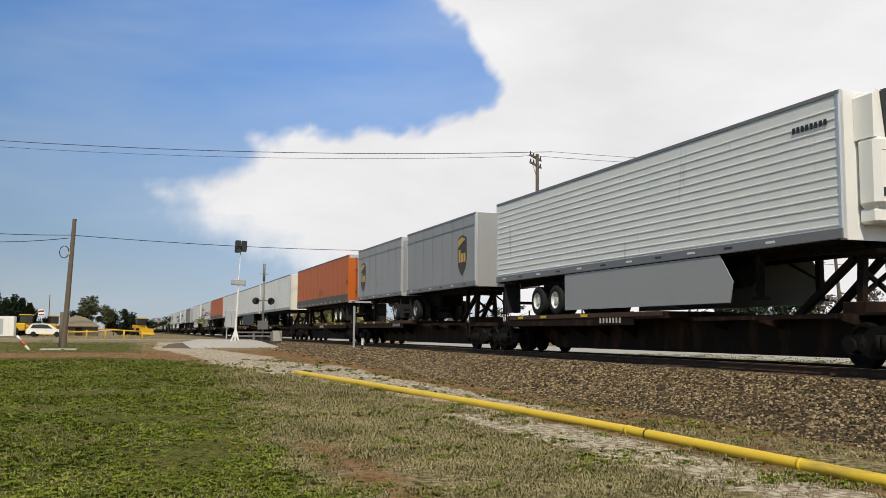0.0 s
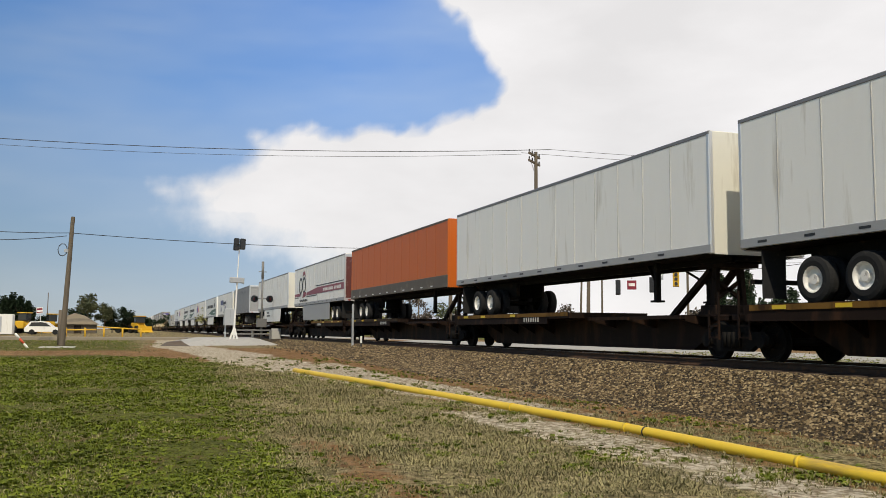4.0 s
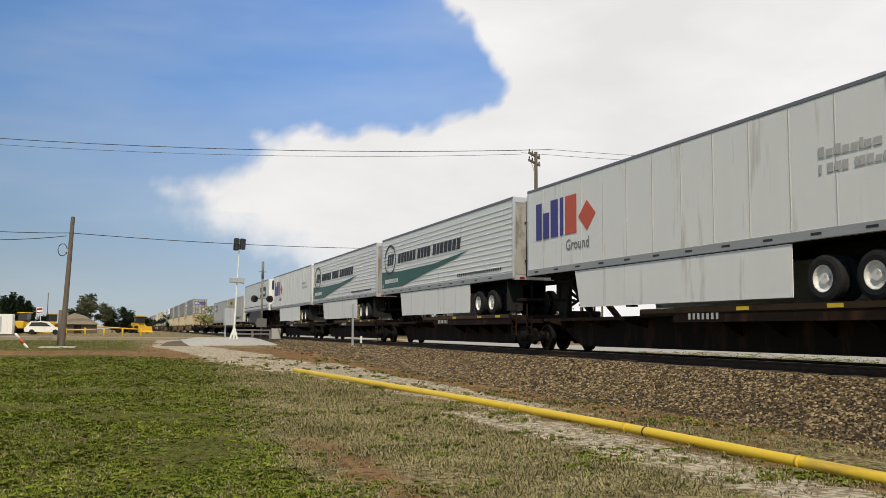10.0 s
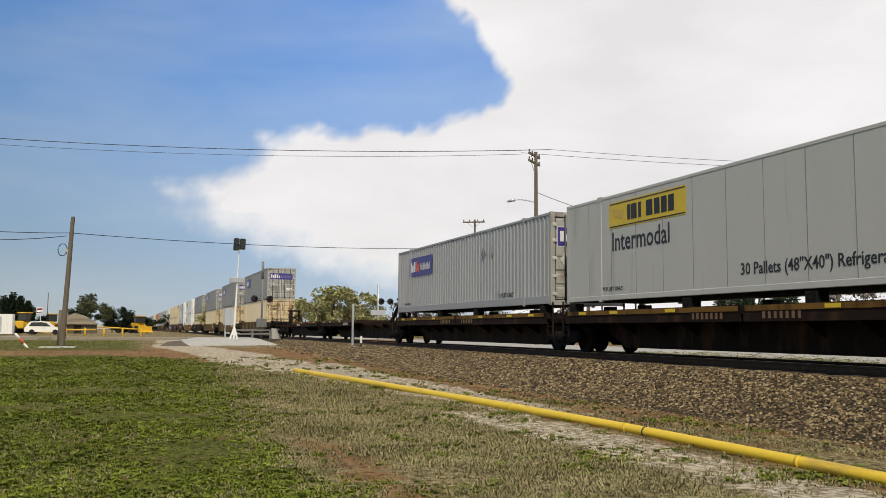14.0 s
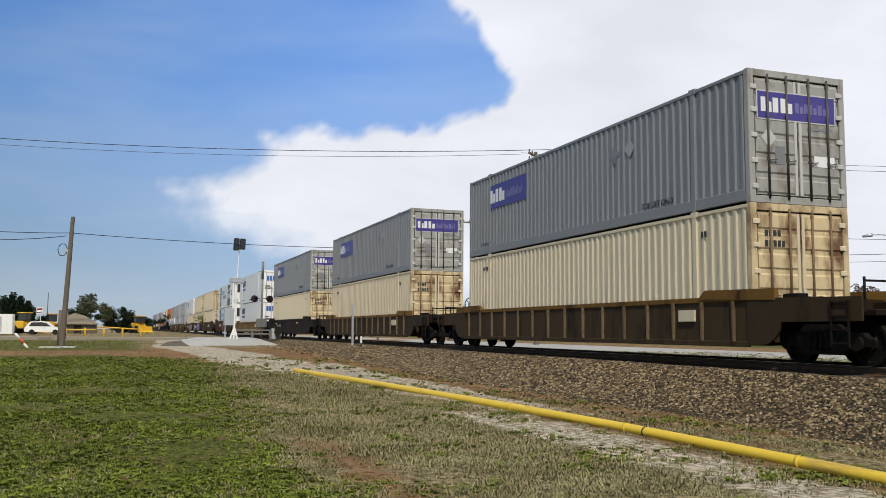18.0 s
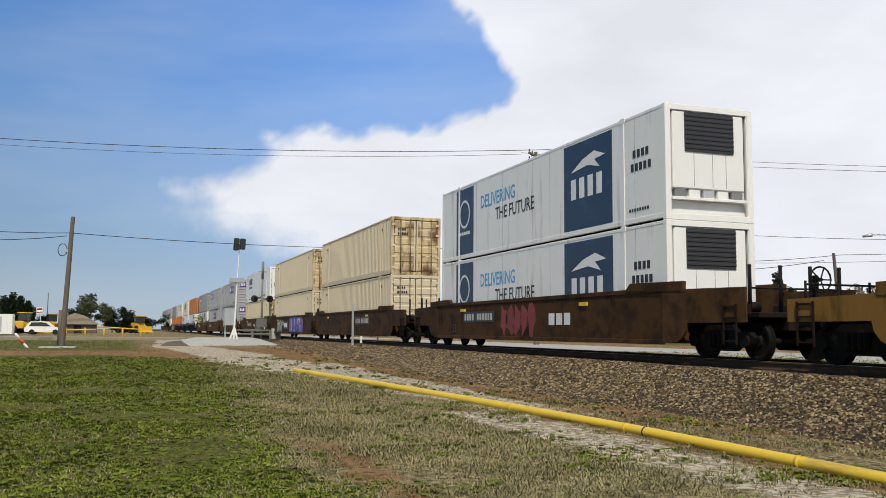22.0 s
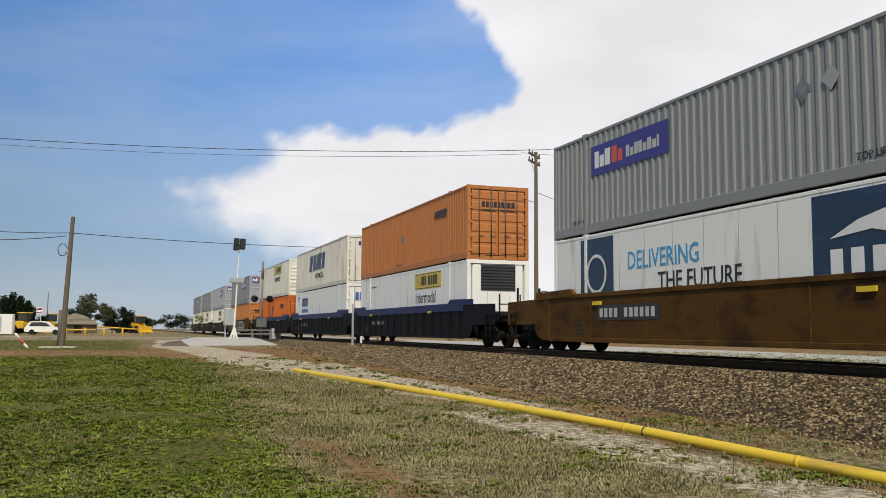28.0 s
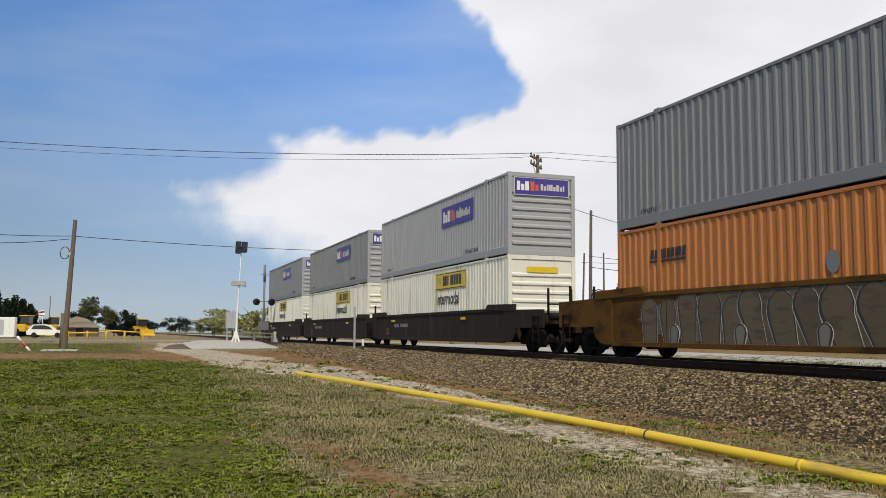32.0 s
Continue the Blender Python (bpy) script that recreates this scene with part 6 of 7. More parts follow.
    for y in (0.3, 1.2):
        part("lamp", Shape().tube((-0.05, y, 3.75), (0.12, y, 3.75), 0.3, seg=14).tube((0.12, y, 3.75), (0.4, y, 3.73), 0.18, 0.2, 12, False), black, t, "black hooded signal lamp")
    # marker posts at the bank
    solid("whistle_post", Shape().box(-0.05, 0.05, -0.05, 0.05, -0.3, 2.55, 0.01), galv, "tall thin grey post at the foot of the bank", "post", at=pose(-46.5, 11.6, -0.55))
    t = thing("marker_post", "short dark post with a white top", "post", at=pose(-44.5, 11.55, -0.55))
    part("stem", Shape().box(-0.04, 0.04, -0.04, 0.04, -0.2, 0.55), black, t)
    part("cap", Shape().box(-0.05, 0.05, -0.05, 0.05, 0.5, 0.85, 0.01), white, t)
    # the guy wire guard, slab at the pole
    t = thing("guy_guard", "leaning red and white guy wire guard", "guy guard", at=pose(-58.5, -5.2, -0.62, 0, -8, 0))
    for i, m in enumerate((white, red_decal, white)):
        part("sleeve", Shape().tube((0, -0.28 * i * 0.9, 0.3 * i), (0, -0.28 * (i + 1) * 0.9, 0.3 * (i + 1)), 0.07, seg=8), m, t)
    solid("concrete_slab", Shape().box(-59.5, -57.5, -4.6, -2.6, -0.7, -0.50, 0.03), concrete, "pale concrete slab at the pole's foot", "slab", kind="structure")


build_crossing()


def tree(az, dist, width, height, leaf, label, name="tree", trunk=0.25, count=260, seed=1, base=None, bare=False, cone=False):
    """A tapered trunk with limbs and a ragged crown of leaf clumps."""
    rng = random.Random(seed * 101 + 7)
    p = spot(az, dist)
    z0 = surface_z(p.x, p.y) if base is None else base
    t = thing(name, label, "tree" if name == "tree" else "bush", at=pose(p.x, p.y, z0))
    s = Shape()
    tr = 0.05 * height * (0.35 if cone else 0.5)
    s.tube((0, 0, -0.3), (0, 0, height * trunk), tr, tr * 0.75, 8)
    s.tube((0, 0, height * trunk), (0.02 * height, 0, height * 0.7), tr * 0.7, tr * 0.25, 7)
    tips = []
    for i in range(9):
        a = rng.uniform(0, 6.28)
        z = height * rng.uniform(trunk, 0.6)
        w = width / 2 * rng.uniform(0.5, 0.95)
        tip = Vector((w * math.cos(a), w * math.sin(a), min(height * 0.95, z + height * rng.uniform(0.15, 0.35))))
        s.tube((0, 0, z), tip, tr * 0.35, tr * 0.08, 5)
        tips.append(tip)
        if bare:
            for k in range(4):
                b = tip.lerp(Vector((0, 0, z)), rng.uniform(0, 0.5))
                s.tube(b, b + Vector((rng.uniform(-1, 1), rng.uniform(-1, 1), rng.uniform(0.2, 1))) * width * 0.18, tr * 0.09, tr * 0.03, 4)
    part("trunk", s, bark, t)
    lob = []
    for i in range(9):
        a, r = rng.uniform(0, 6.28), rng.uniform(0.05, 0.62)
        zz = rng.uniform(trunk + 0.08, 0.86)
        lob.append((r * math.cos(a) * width / 2, r * math.sin(a) * width / 2, zz * height, rng.uniform(0.24, 0.46)))
    vs, fs = [], []
    ls = 0.10 + 0.018 * max(width, height)
    for i in range(count):
        if cone:
            u = rng.random() ** 0.7
            zz = height * (trunk * 0.5 + (1 - trunk * 0.5) * (1 - u))
            r = width / 2 * (0.08 + u * 0.92) * math.sqrt(rng.uniform(0.2, 1)) * (1 + 0.18 * math.sin(zz * 5))
            a = rng.uniform(0, 6.28)
            c = Vector((r * math.cos(a), r * math.sin(a), zz))
        else:
            L = rng.choice(lob)
            d = Vector((rng.gauss(0, 1), rng.gauss(0, 1), rng.gauss(0, 1))).normalized() * (rng.random() ** 0.4)
            c = Vector((L[0] + d.x * L[3] * width / 2, L[1] + d.y * L[3] * width / 2, L[2] + d.z * L[3] * height * 0.33))
        if c.z < 0.05 * height:
            c.z = 0.05 * height + rng.uniform(0, 0.1) * height
        for k in range(5):
            u = Vector((rng.gauss(0, 1), rng.gauss(0, 1), rng.gauss(0, 0.7))).normalized()
            w = u.orthogonal().normalized()
            e = ls * rng.uniform(0.5, 1.3)
            o = c + Vector((rng.uniform(-1, 1), rng.uniform(-1, 1), rng.uniform(-1, 1))) * ls * 1.4
            b = len(vs)
            vs += [o - u * e, o - w * e * 0.5, o + u * e, o + w * e * 0.5]
            fs.append((b, b + 1, b + 2, b + 3))
    me = bpy.data.meshes.new("crown"); me.from_pydata([tuple(v) for v in vs], [], fs); me.materials.append(leaf)
    ob = new("crown", me); ob.parent = t
    return t


def build_trees():
    for i, (az, d, w, h) in enumerate(((-8.6, 150, 5, 6.2), (-7.0, 150, 4.6, 6.7), (-6.45, 148, 4.5, 5.4), (-6.0, 152, 4.5, 6.1), (-5.6, 151, 3.5, 5.6), (-5.2, 150, 3.5, 4.8), (-10.5, 150, 7, 7))):
        tree(az, d, w, h, leaf_dark, "dark evergreen tree in a far windbreak", cone=True, trunk=0.05, count=750, seed=i)
    for i, (az, d, w, h) in enumerate(((-9.5, 156, 8, 5), (-8.0, 157, 8, 4.6), (-6.7, 157, 8, 4.6), (-5.5, 157, 7, 4.4), (-4.4, 160, 5, 3.0), (0.3, 172, 6, 3.6), (1.0, 174, 5, 3.2))):
        tree(az, d, w, h, leaf_dark, "dense dark green tree in a far windbreak", trunk=0.06, count=620, seed=140 + i)
    tree(-1.95, 165, 3.9, 7.1, leaf_olive, "tall open-crowned tree beyond the yard", trunk=0.40, count=420, seed=12)
    tree(-1.0, 166, 4.5, 5.6, leaf_olive, "leafing tree beyond the yard", trunk=0.2, count=420, seed=13)
    tree(-0.55, 167, 5, 4.6, leaf_dark, "dense dark bush beyond the yard", trunk=0.1, count=420, seed=14)
    for i, (az, d, w, h) in enumerate(((0.4, 170, 7, 4.2), (-2.2, 172, 8, 4.2), (1.2, 175, 6, 3.0), (2.6, 260, 9, 5), (3.6, 260, 9, 5.5), (4.4, 255, 8, 5), (5.2, 260, 6, 4))):
        tree(az, d, w, h, leaf_dark if i != 5 else leaf_olive, "low dark green tree in the distance", trunk=0.12, count=240, seed=20 + i)
    for i, (az, d, w, h, lf) in enumerate(((5.3, 150, 6, 5.6, leaf_spring), (6.4, 145, 7, 6.2, leaf_spring), (7.6, 150, 6.5, 7.0, leaf_spring), (9.0, 150, 6, 7.5, leaf_spring), (10.4, 140, 7, 7.5, leaf_spring), (11.6, 130, 6.5, 8.6, leaf_spring), (12.8, 128, 7, 9.3, leaf_spring), (13.9, 130, 7, 8.4, leaf_spring), (15.2, 128, 6.5, 7.4, leaf_spring))):
        tree(az, d, w, h * 0.84, lf, "broad shrubby tree in fresh spring leaf", trunk=0.12, count=520, seed=40 + i)
    for i, (az, d, w, h, lf) in enumerate(((17.5, 140, 6, 7, twig_grey), (18.6, 140, 5, 6, twig_grey), (20.4, 130, 7, 5.5, leaf_olive), (22.5, 140, 6, 6, leaf_olive), (24.0, 150, 8, 6, twig_grey), (27.0, 150, 7, 6, twig_grey))):
        tree(az, d, w, h, lf, "thin half-bare tree beyond the road", trunk=0.2, count=170, seed=60 + i, bare=True)
    for i, (az, d, w, h) in enumerate(((37.1, 110, 2.6, 7.6), (37.9, 112, 4, 6.2), (38.7, 110, 2.4, 8.4), (40.4, 112, 2.6, 8.0), (41.2, 112, 4.5, 6.2), (42.4, 110, 4, 5.6), (39.5, 114, 5, 5))):
        tree(az, d, w, h, leaf_dark, "dark pointed cedar beyond the road", cone=True, trunk=0.06, count=380, seed=80 + i)
    for i, (az, d, w, h) in enumerate(((43.4, 100, 6, 5.5), (45, 96, 6, 5.8), (46.6, 100, 7, 5), (48.2, 100, 7, 6), (36, 110, 6, 4), (50, 100, 8, 6))):
        tree(az, d, w, h, twig_grey, "bare grey-brown winter bush beyond the road", trunk=0.1, count=150, seed=100 + i, bare=True)


build_trees()


def build_yard():
    """Roads, vehicles and machines beyond the lawn and the track."""
    solid("road", Shape().prism_x([(22.5, -0.42), (29.5, -0.42), (29.3, -0.31), (26, -0.27), (22.7, -0.31)], -400, 90), road_grey, "pale sunlit road running along the track", "road", kind="structure")
    x0 = -84.5
    solid("crossing_road", Shape().box(x0 - 4.5, x0 + 2.0, -40, 11.6, -0.6, -0.16).box(x0 - 4.5, x0 + 2, 15.9, 21.5, -0.6, -0.2), asphalt, "worn grey road that crosses the railway", "road", kind="structure")
    # white car
    p = spot(-4.25, 124)
    c = thing("parked_car", "white sport utility car parked in the yard", "car", at=pose(p.x, p.y, surface_z(p.x, p.y), 0, 0, 84))
    part("body", Shape().prism([(-2.2, 0.35), (2.2, 0.35), (2.25, 0.65), (2.1, 0.85), (1.1, 0.98), (-1.5, 1.0), (-2.2, 0.95), (-2.28, 0.6)], -0.88, 0.88), white, c)
    part("cabin", Shape().prism([(-2.15, 0.96), (1.15, 0.96), (0.35, 1.58), (-0.3, 1.68), (-1.6, 1.64)], -0.74, 0.74), white, c)
    for y in (-0.75, 0.75):
        part("window", Shape().prism([(-1.75, 1.05), (0.85, 1.03), (0.25, 1.48), (-0.35, 1.56), (-1.45, 1.53)], y - 0.015, y + 0.015), glass, c)
    for x in (-1.35, 1.4):
        for y in (-0.8, 0.8):
            part("wheel", lambda: Shape().tube((0, -0.1, 0), (0, 0.1, 0), 0.33, seg=16), rubber, c, at=pose(x, y, 0.33), key="carwheel")
    # white storage box
    p = spot(-6.75, 122)
    c = thing("storage_box", "white steel storage box", "storage container", at=pose(p.x, p.y, surface_z(p.x, p.y), 0, 0, 90))
    part("body", Shape().box(-1.8, 1.8, -1.2, 1.2, 0.05, 2.5, 0.04), white, c)
    part("door_seam", Shape().box(-0.3, 0.6, -1.215, -1.2, 0.3, 2.2), galv, c)
    # yellow machines

    def loader(az, dist, turn, label):
        q = spot(az, dist)
        m = thing("wheel_loader", label, "construction machine", "yellow machines in the yard", at=pose(q.x, q.y, surface_z(q.x, q.y), 0, 0, turn))
        part("body", Shape().box(-1.8, 0.3, -0.9, 0.9, 0.7, 1.8, 0.1).box(0.3, 1.6, -0.6, 0.6, 0.7, 1.3, 0.05), machine_yellow, m)
        part("cab", Shape().box(-0.6, 0.6, -0.75, 0.75, 1.8, 2.9, 0.06), glass, m)
        part("cab_roof", Shape().box(-0.7, 0.75, -0.85, 0.85, 2.88, 3.02, 0.03), machine_yellow, m)
        for y in (-0.6, 0.6):
            part("lift_arm", Shape().bar((0.2, y, 1.5), (2.6, y, 0.8), 0.14, 0.3), machine_yellow, m)
        part("bucket", Shape().prism([(2.4, 0.2), (3.4, 0.15), (3.3, 0.3), (2.75, 0.5), (2.7, 1.2), (2.45, 1.2)], -1.2, 1.2), machine_yellow, m)
        for x in (-1.2, 1.2):
            for y in (-0.95, 0.95):
                part("wheel", lambda: Shape().tube((0, -0.22, 0), (0, 0.22, 0), 0.65, seg=18), rubber, m, at=pose(x, y, 0.65), key="loadwheel")
        return m
    loader(-5.35, 140, 70, "yellow wheel loader parked in the yard")
    loader(-3.9, 150, 110, "yellow wheel loader behind the parked car")
    loader(1.0, 165, 20, "yellow and black track machine by the crossing")
    loader(0.3, 175, 60, "dark yellow loader in the far yard")
    # yellow barrier
    a, b = spot(-3.1, 100), spot(1.1, 100)
    c = thing("barrier_gate", "long yellow steel pipe barrier", "gate", at=pose(0, 0, 0))
    for i in range(5):
        q = a.lerp(b, i / 4)
        z = surface_z(q.x, q.y)
        part("post", Shape().tube((q.x, q.y, z - 0.2), (q.x, q.y, z + 1.0), 0.09, seg=8), machine_yellow, c)
    za = surface_z(a.x, a.y)
    part("rail", Shape().tube((a.x, a.y, za + 0.75), (a.lerp(b, 0.4).x, a.lerp(b, 0.4).y, za + 0.8), 0.07, seg=8), machine_yellow, c)
    part("rail", Shape().tube((a.lerp(b, 0.4).x, a.lerp(b, 0.4).y, za + 1.1), (b.x, b.y, za + 0.85), 0.07, seg=8), machine_yellow, c)
    q = spot(-3.42, 63)
    solid("post_stub", Shape().tube((0, 0, -0.3), (0.03, 0.02, 2.3), 0.17, 0.16, 10), wood_pole, "short weathered wooden stub beside the pole", "post", at=pose(q.x, q.y, surface_z(q.x, q.y)))
    q = Vector((-62.5, 3.3))
    s = Shape()
    s.add([(-0.9, -0.9, 0), (-0.8, 1.0, 0), (0.9, 1.1, 0), (1.0, -0.8, 0), (-0.3, -0.4, 0.32), (-0.2, 0.5, 0.42), (0.4, 0.45, 0.38), (0.35, -0.4, 0.28)], [(0, 1, 5, 4), (1, 2, 6, 5), (2, 3, 7, 6), (3, 0, 4, 7), (4, 5, 6, 7)])
    solid("earth_mound", s, bark, "small dark mound of earth beside the pad", "earth mound", at=pose(q.x, q.y, surface_z(q.x, q.y) - 0.05))
    # signs and a roof behind
    q = spot(-4.4, 126)
    c = thing("road_sign", "small red and white sign on a post", "sign", at=pose(q.x, q.y, surface_z(q.x, q.y), 7, 0, 0))
    part("post", Shape().tube((0, 0, 0), (0, 0, 3.2), 0.05, seg=8), galv, c)
    part("board", Shape().box(0.04, 0.08, -0.38, 0.38, 2.7, 3.5, 0.01), white, c)
    part("stripe", Shape().box(0.081, 0.09, -0.34, 0.34, 3.14, 3.38).box(0.081, 0.09, -0.34, 0.34, 2.8, 2.92), maroon, c)
    q = spot(-4.15, 160)
    solid("antenna_mast", Shape().tube((0, 0, 0), (0, 0, 6.6), 0.09, 0.06, 6), bark, "thin dark antenna mast", "mast", at=pose(q.x, q.y, surface_z(q.x, q.y)))
    q = spot(-2.45, 150)
    c = thing("shed", "low shed with a pale rounded roof", "shed", at=pose(q.x, q.y, surface_z(q.x, q.y), 0, 0, 90))
    part("wall", Shape().box(-2.7, 2.7, -2, 2, 0, 1.5), wood_pole, c)
    part("roof", Shape().prism([(-3.1, 1.4), (-1.6, 2.7), (-0.4, 3.1), (0.8, 2.8), (3.1, 1.4)], -2.4, 2.4), asphalt, c, "pale weathered roof")
    part("door", Shape().box(-0.5, 0.5, -2.02, -2.0, 0, 1.25), graphite, c)
    # pale buildings beyond the road
    for az, dist, w, h, m in ((17.4, 190, 16, 3.4, white), (20.0, 180, 10, 3.0, light_grey), (22.4, 175, 12, 3.6, white)):
        q = spot(az, dist)
        c = thing("low_building", "low pale building beyond the road", "building", "buildings beyond the road", at=pose(q.x, q.y, -0.4, 0, 0, 70))
        part("wall", Shape().box(-w / 2, w / 2, -4, 4, 0, h), m, c)
        part("roof", Shape().prism_x([(-4.3, h), (0, h + 0.9), (4.3, h), (4.3, h - 0.15), (-4.3, h - 0.15)], -w / 2 - 0.3, w / 2 + 0.3), galv, c)
        for k in range(4):
            part("window", Shape().box(-w / 2 + 1 + k * w / 4.6, -w / 2 + 2 + k * w / 4.6, -4.02, -4.0, 1.0, 2.0), glass, c)
    # traffic signals on a span wire
    wire(spot(29.0, 60, 4.3), spot(43, 60, 4.3), 0.6, 0.02)
    for az, el, w, m, lab in ((30.9, 2.8, 0.16, black, "black traffic signal"), (33.0, 2.95, 0.18, black, "black traffic signal"), (34.45, 3.3, 0.2, machine_yellow, "yellow traffic signal")):
        q = spot(az, 60, el)
        c = thing("traffic_signal", lab + " hanging from a span wire", "traffic signal", "traffic signals", at=pose(q.x, q.y, q.z, 0, 0, -33))
        part("housing", Shape().box(-0.15, 0.15, -w, w, -0.5, 0.5, 0.03), m, c)
        part("hanger", Shape().tube((0, 0, 0.5), (0, 0, 1.25), 0.025, seg=6), galv, c)
        for k in range(3):
            part("lens", Shape().tube((0.15, 0, 0.3 - k * 0.3), (0.2, 0, 0.3 - k * 0.3), 0.11, seg=10), black, c)
    for az, el, m in ((31.75, 2.95, maroon), (33.4, 3.55, galv)):
        q = spot(az, 60, el)
        c = thing("hanging_sign", "small square sign hanging over the road", "sign", "signs on the span wire", at=pose(q.x, q.y, q.z, 0, 0, -33))
        part("board", Shape().box(-0.02, 0.02, -0.3, 0.3, -0.3, 0.3), m, c)
        part("legend", Shape().box(0.021, 0.03, -0.2, 0.2, -0.08, 0.12), white, c)
        part("hanger", Shape().tube((0, 0, 0.4), (0, 0, 0.9), 0.02, seg=6), galv, c)


build_yard()


def build_clouds():
    """A far bank of cloud with a ragged rim, which drifts slowly."""
    rim = [(18.2, 40), (18.2, 22.9), (18.8, 20.9), (21.0, 19.5), (22.1, 17.7), (23.4, 16.1), (22.8, 14.5), (20.8, 13.5), (18.1, 13.2), (14.4, 12.9), (10.4, 12.5), (7.7, 12.0), (7.2, 10.4), (5.2, 9.5), (2.0, 8.6), (4.0, 8.1), (4.2, 6.9), (6.0, 6.1), (10.2, 4.6), (16, 3.0), (22, 1.5), (30, -3), (200, -3), (200, 60), (18, 60)]
    P = np.array(rim)

    def signed(a, e):
        best, inside = 1e9, False
        for i in range(len(P)):
            x1, y1 = P[i]; x2, y2 = P[(i + 1) % len(P)]
            dx, dy = x2 - x1, y2 - y1
            t = max(0, min(1, ((a - x1) * dx + (e - y1) * dy) / (dx * dx + dy * dy + 1e-9)))
            best = min(best, math.hypot(a - x1 - t * dx, e - y1 - t * dy))
            if (y1 > e) != (y2 > e) and a < (x2 - x1) * (e - y1) / (y2 - y1) + x1:
                inside = not inside
        return best if inside else -best
    az = np.concatenate([np.arange(-40, -14, 4.0), np.arange(-14, 56, 0.5), np.arange(56, 170, 6.0)])
    el = np.concatenate([np.arange(-1.5, 27, 0.4), np.arange(27, 60, 3.0)])
    R = 3400
    vs, cs = [], []
    for a in az:
        for e in el:
            ar, er = radians(a), radians(e)
            vs.append((-R * math.cos(er) * math.cos(ar), R * math.cos(er) * math.sin(ar), R * math.sin(er)))
            d = signed(a, e)
            w = 1.0 * noise.fractal(Vector((a * 0.42, e * 0.60, 0)), 0.75, 2.1, 6)
            soft = 0.85 + 1.0 * max(0, min(1, (12 - a) / 8)) + (1.6 if e < 7.5 and a < 24 else 0)
            v = 0.5 + (d + w * 0.6) / (2 * soft)
            wisp = 0.10 + 0.22 * noise.fractal(Vector((a * 0.06, e * 0.30, 7)), 0.8, 2.2, 4)
            wisp = max(0, wisp) + (0.20 * math.exp(d / 5.0) if d < 0 else 0.2)      # thin veil round the cloud
            cs.append((max(0, min(1, v)), max(0, min(0.45, wisp)), max(0.0, min(1.0, (13 - a) / 22)), 1))
    n = len(el)
    fs = [(i * n + j, i * n + j + 1, (i + 1) * n + j + 1, (i + 1) * n + j) for i in range(len(az) - 1) for j in range(n - 1)]
    me = bpy.data.meshes.new("cloud_bank"); me.from_pydata(vs, [], fs)
    me.polygons.foreach_set("use_smooth", [True] * len(fs))
    at = me.color_attributes.new("cover", "FLOAT_COLOR", "POINT")
    at.data.foreach_set("color", np.array(cs, dtype=np.float32).ravel())
    m = bpy.data.materials.new("bright_cloud")
    m.use_nodes = True
    t = m.node_tree
    nd, l = t.nodes, t.links
    nd.remove(nd["Principled BSDF"])
    a = nd.new("ShaderNodeAttribute"); a.attribute_name = "cover"
    sp = nd.new("ShaderNodeSeparateColor"); l.new(a.outputs["Color"], sp.inputs[0])
    co = nd.new("ShaderNodeTexCoord")
    no = nd.new("ShaderNodeTexNoise"); no.inputs["Scale"].default_value, no.inputs["Detail"].default_value, no.inputs["Roughness"].default_value = 0.006, 8, 0.6
    l.new(co.outputs["Object"], no.inputs["Vector"])
    wide = nd.new("ShaderNodeTexNoise"); wide.inputs["Scale"].default_value, wide.inputs["Detail"].default_value = 0.0014, 5
    mp = nd.new("ShaderNodeMapping"); mp.inputs["Scale"].default_value = (1, 1, 2.6)
    l.new(co.outputs["Object"], mp.inputs[0]); l.new(mp.outputs[0], wide.inputs["Vector"])

    def op(kind, p, q):
        z = nd.new("ShaderNodeMath"); z.operation = kind
        for s, v in ((0, p), (1, q)):
            if isinstance(v, (int, float)):
                z.inputs[s].default_value = v
            else:
                l.new(v, z.inputs[s])
        return z.outputs[0]
    edge = nd.new("ShaderNodeMapRange"); edge.interpolation_type = "SMOOTHSTEP"
    edge.inputs[1].default_value, edge.inputs[2].default_value = 0.24, 0.80
    l.new(op("ADD", sp.outputs[0], op("MULTIPLY", op("SUBTRACT", no.outputs["Fac"], 0.5), 0.55)), edge.inputs[0])
    ramp = nd.new("ShaderNodeMapRange"); ramp.inputs[1].default_value, ramp.inputs[2].default_value, ramp.inputs[3].default_value, ramp.inputs[4].default_value = 0.34, 0.68, 0.86, 1.0
    l.new(wide.outputs["Fac"], ramp.inputs[0])
    # the air itself: deep blue above, painted haze paler and greyer low down, with thin wisps
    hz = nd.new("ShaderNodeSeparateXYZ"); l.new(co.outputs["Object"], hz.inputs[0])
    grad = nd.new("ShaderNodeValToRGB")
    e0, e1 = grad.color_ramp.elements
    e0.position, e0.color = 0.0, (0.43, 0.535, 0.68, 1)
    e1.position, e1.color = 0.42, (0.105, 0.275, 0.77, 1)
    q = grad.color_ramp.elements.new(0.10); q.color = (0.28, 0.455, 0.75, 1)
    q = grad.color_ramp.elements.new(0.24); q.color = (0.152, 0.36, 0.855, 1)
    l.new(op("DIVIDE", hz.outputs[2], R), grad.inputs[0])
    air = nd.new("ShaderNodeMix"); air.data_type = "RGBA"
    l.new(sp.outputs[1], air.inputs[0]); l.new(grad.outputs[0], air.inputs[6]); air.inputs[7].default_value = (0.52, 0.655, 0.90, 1)
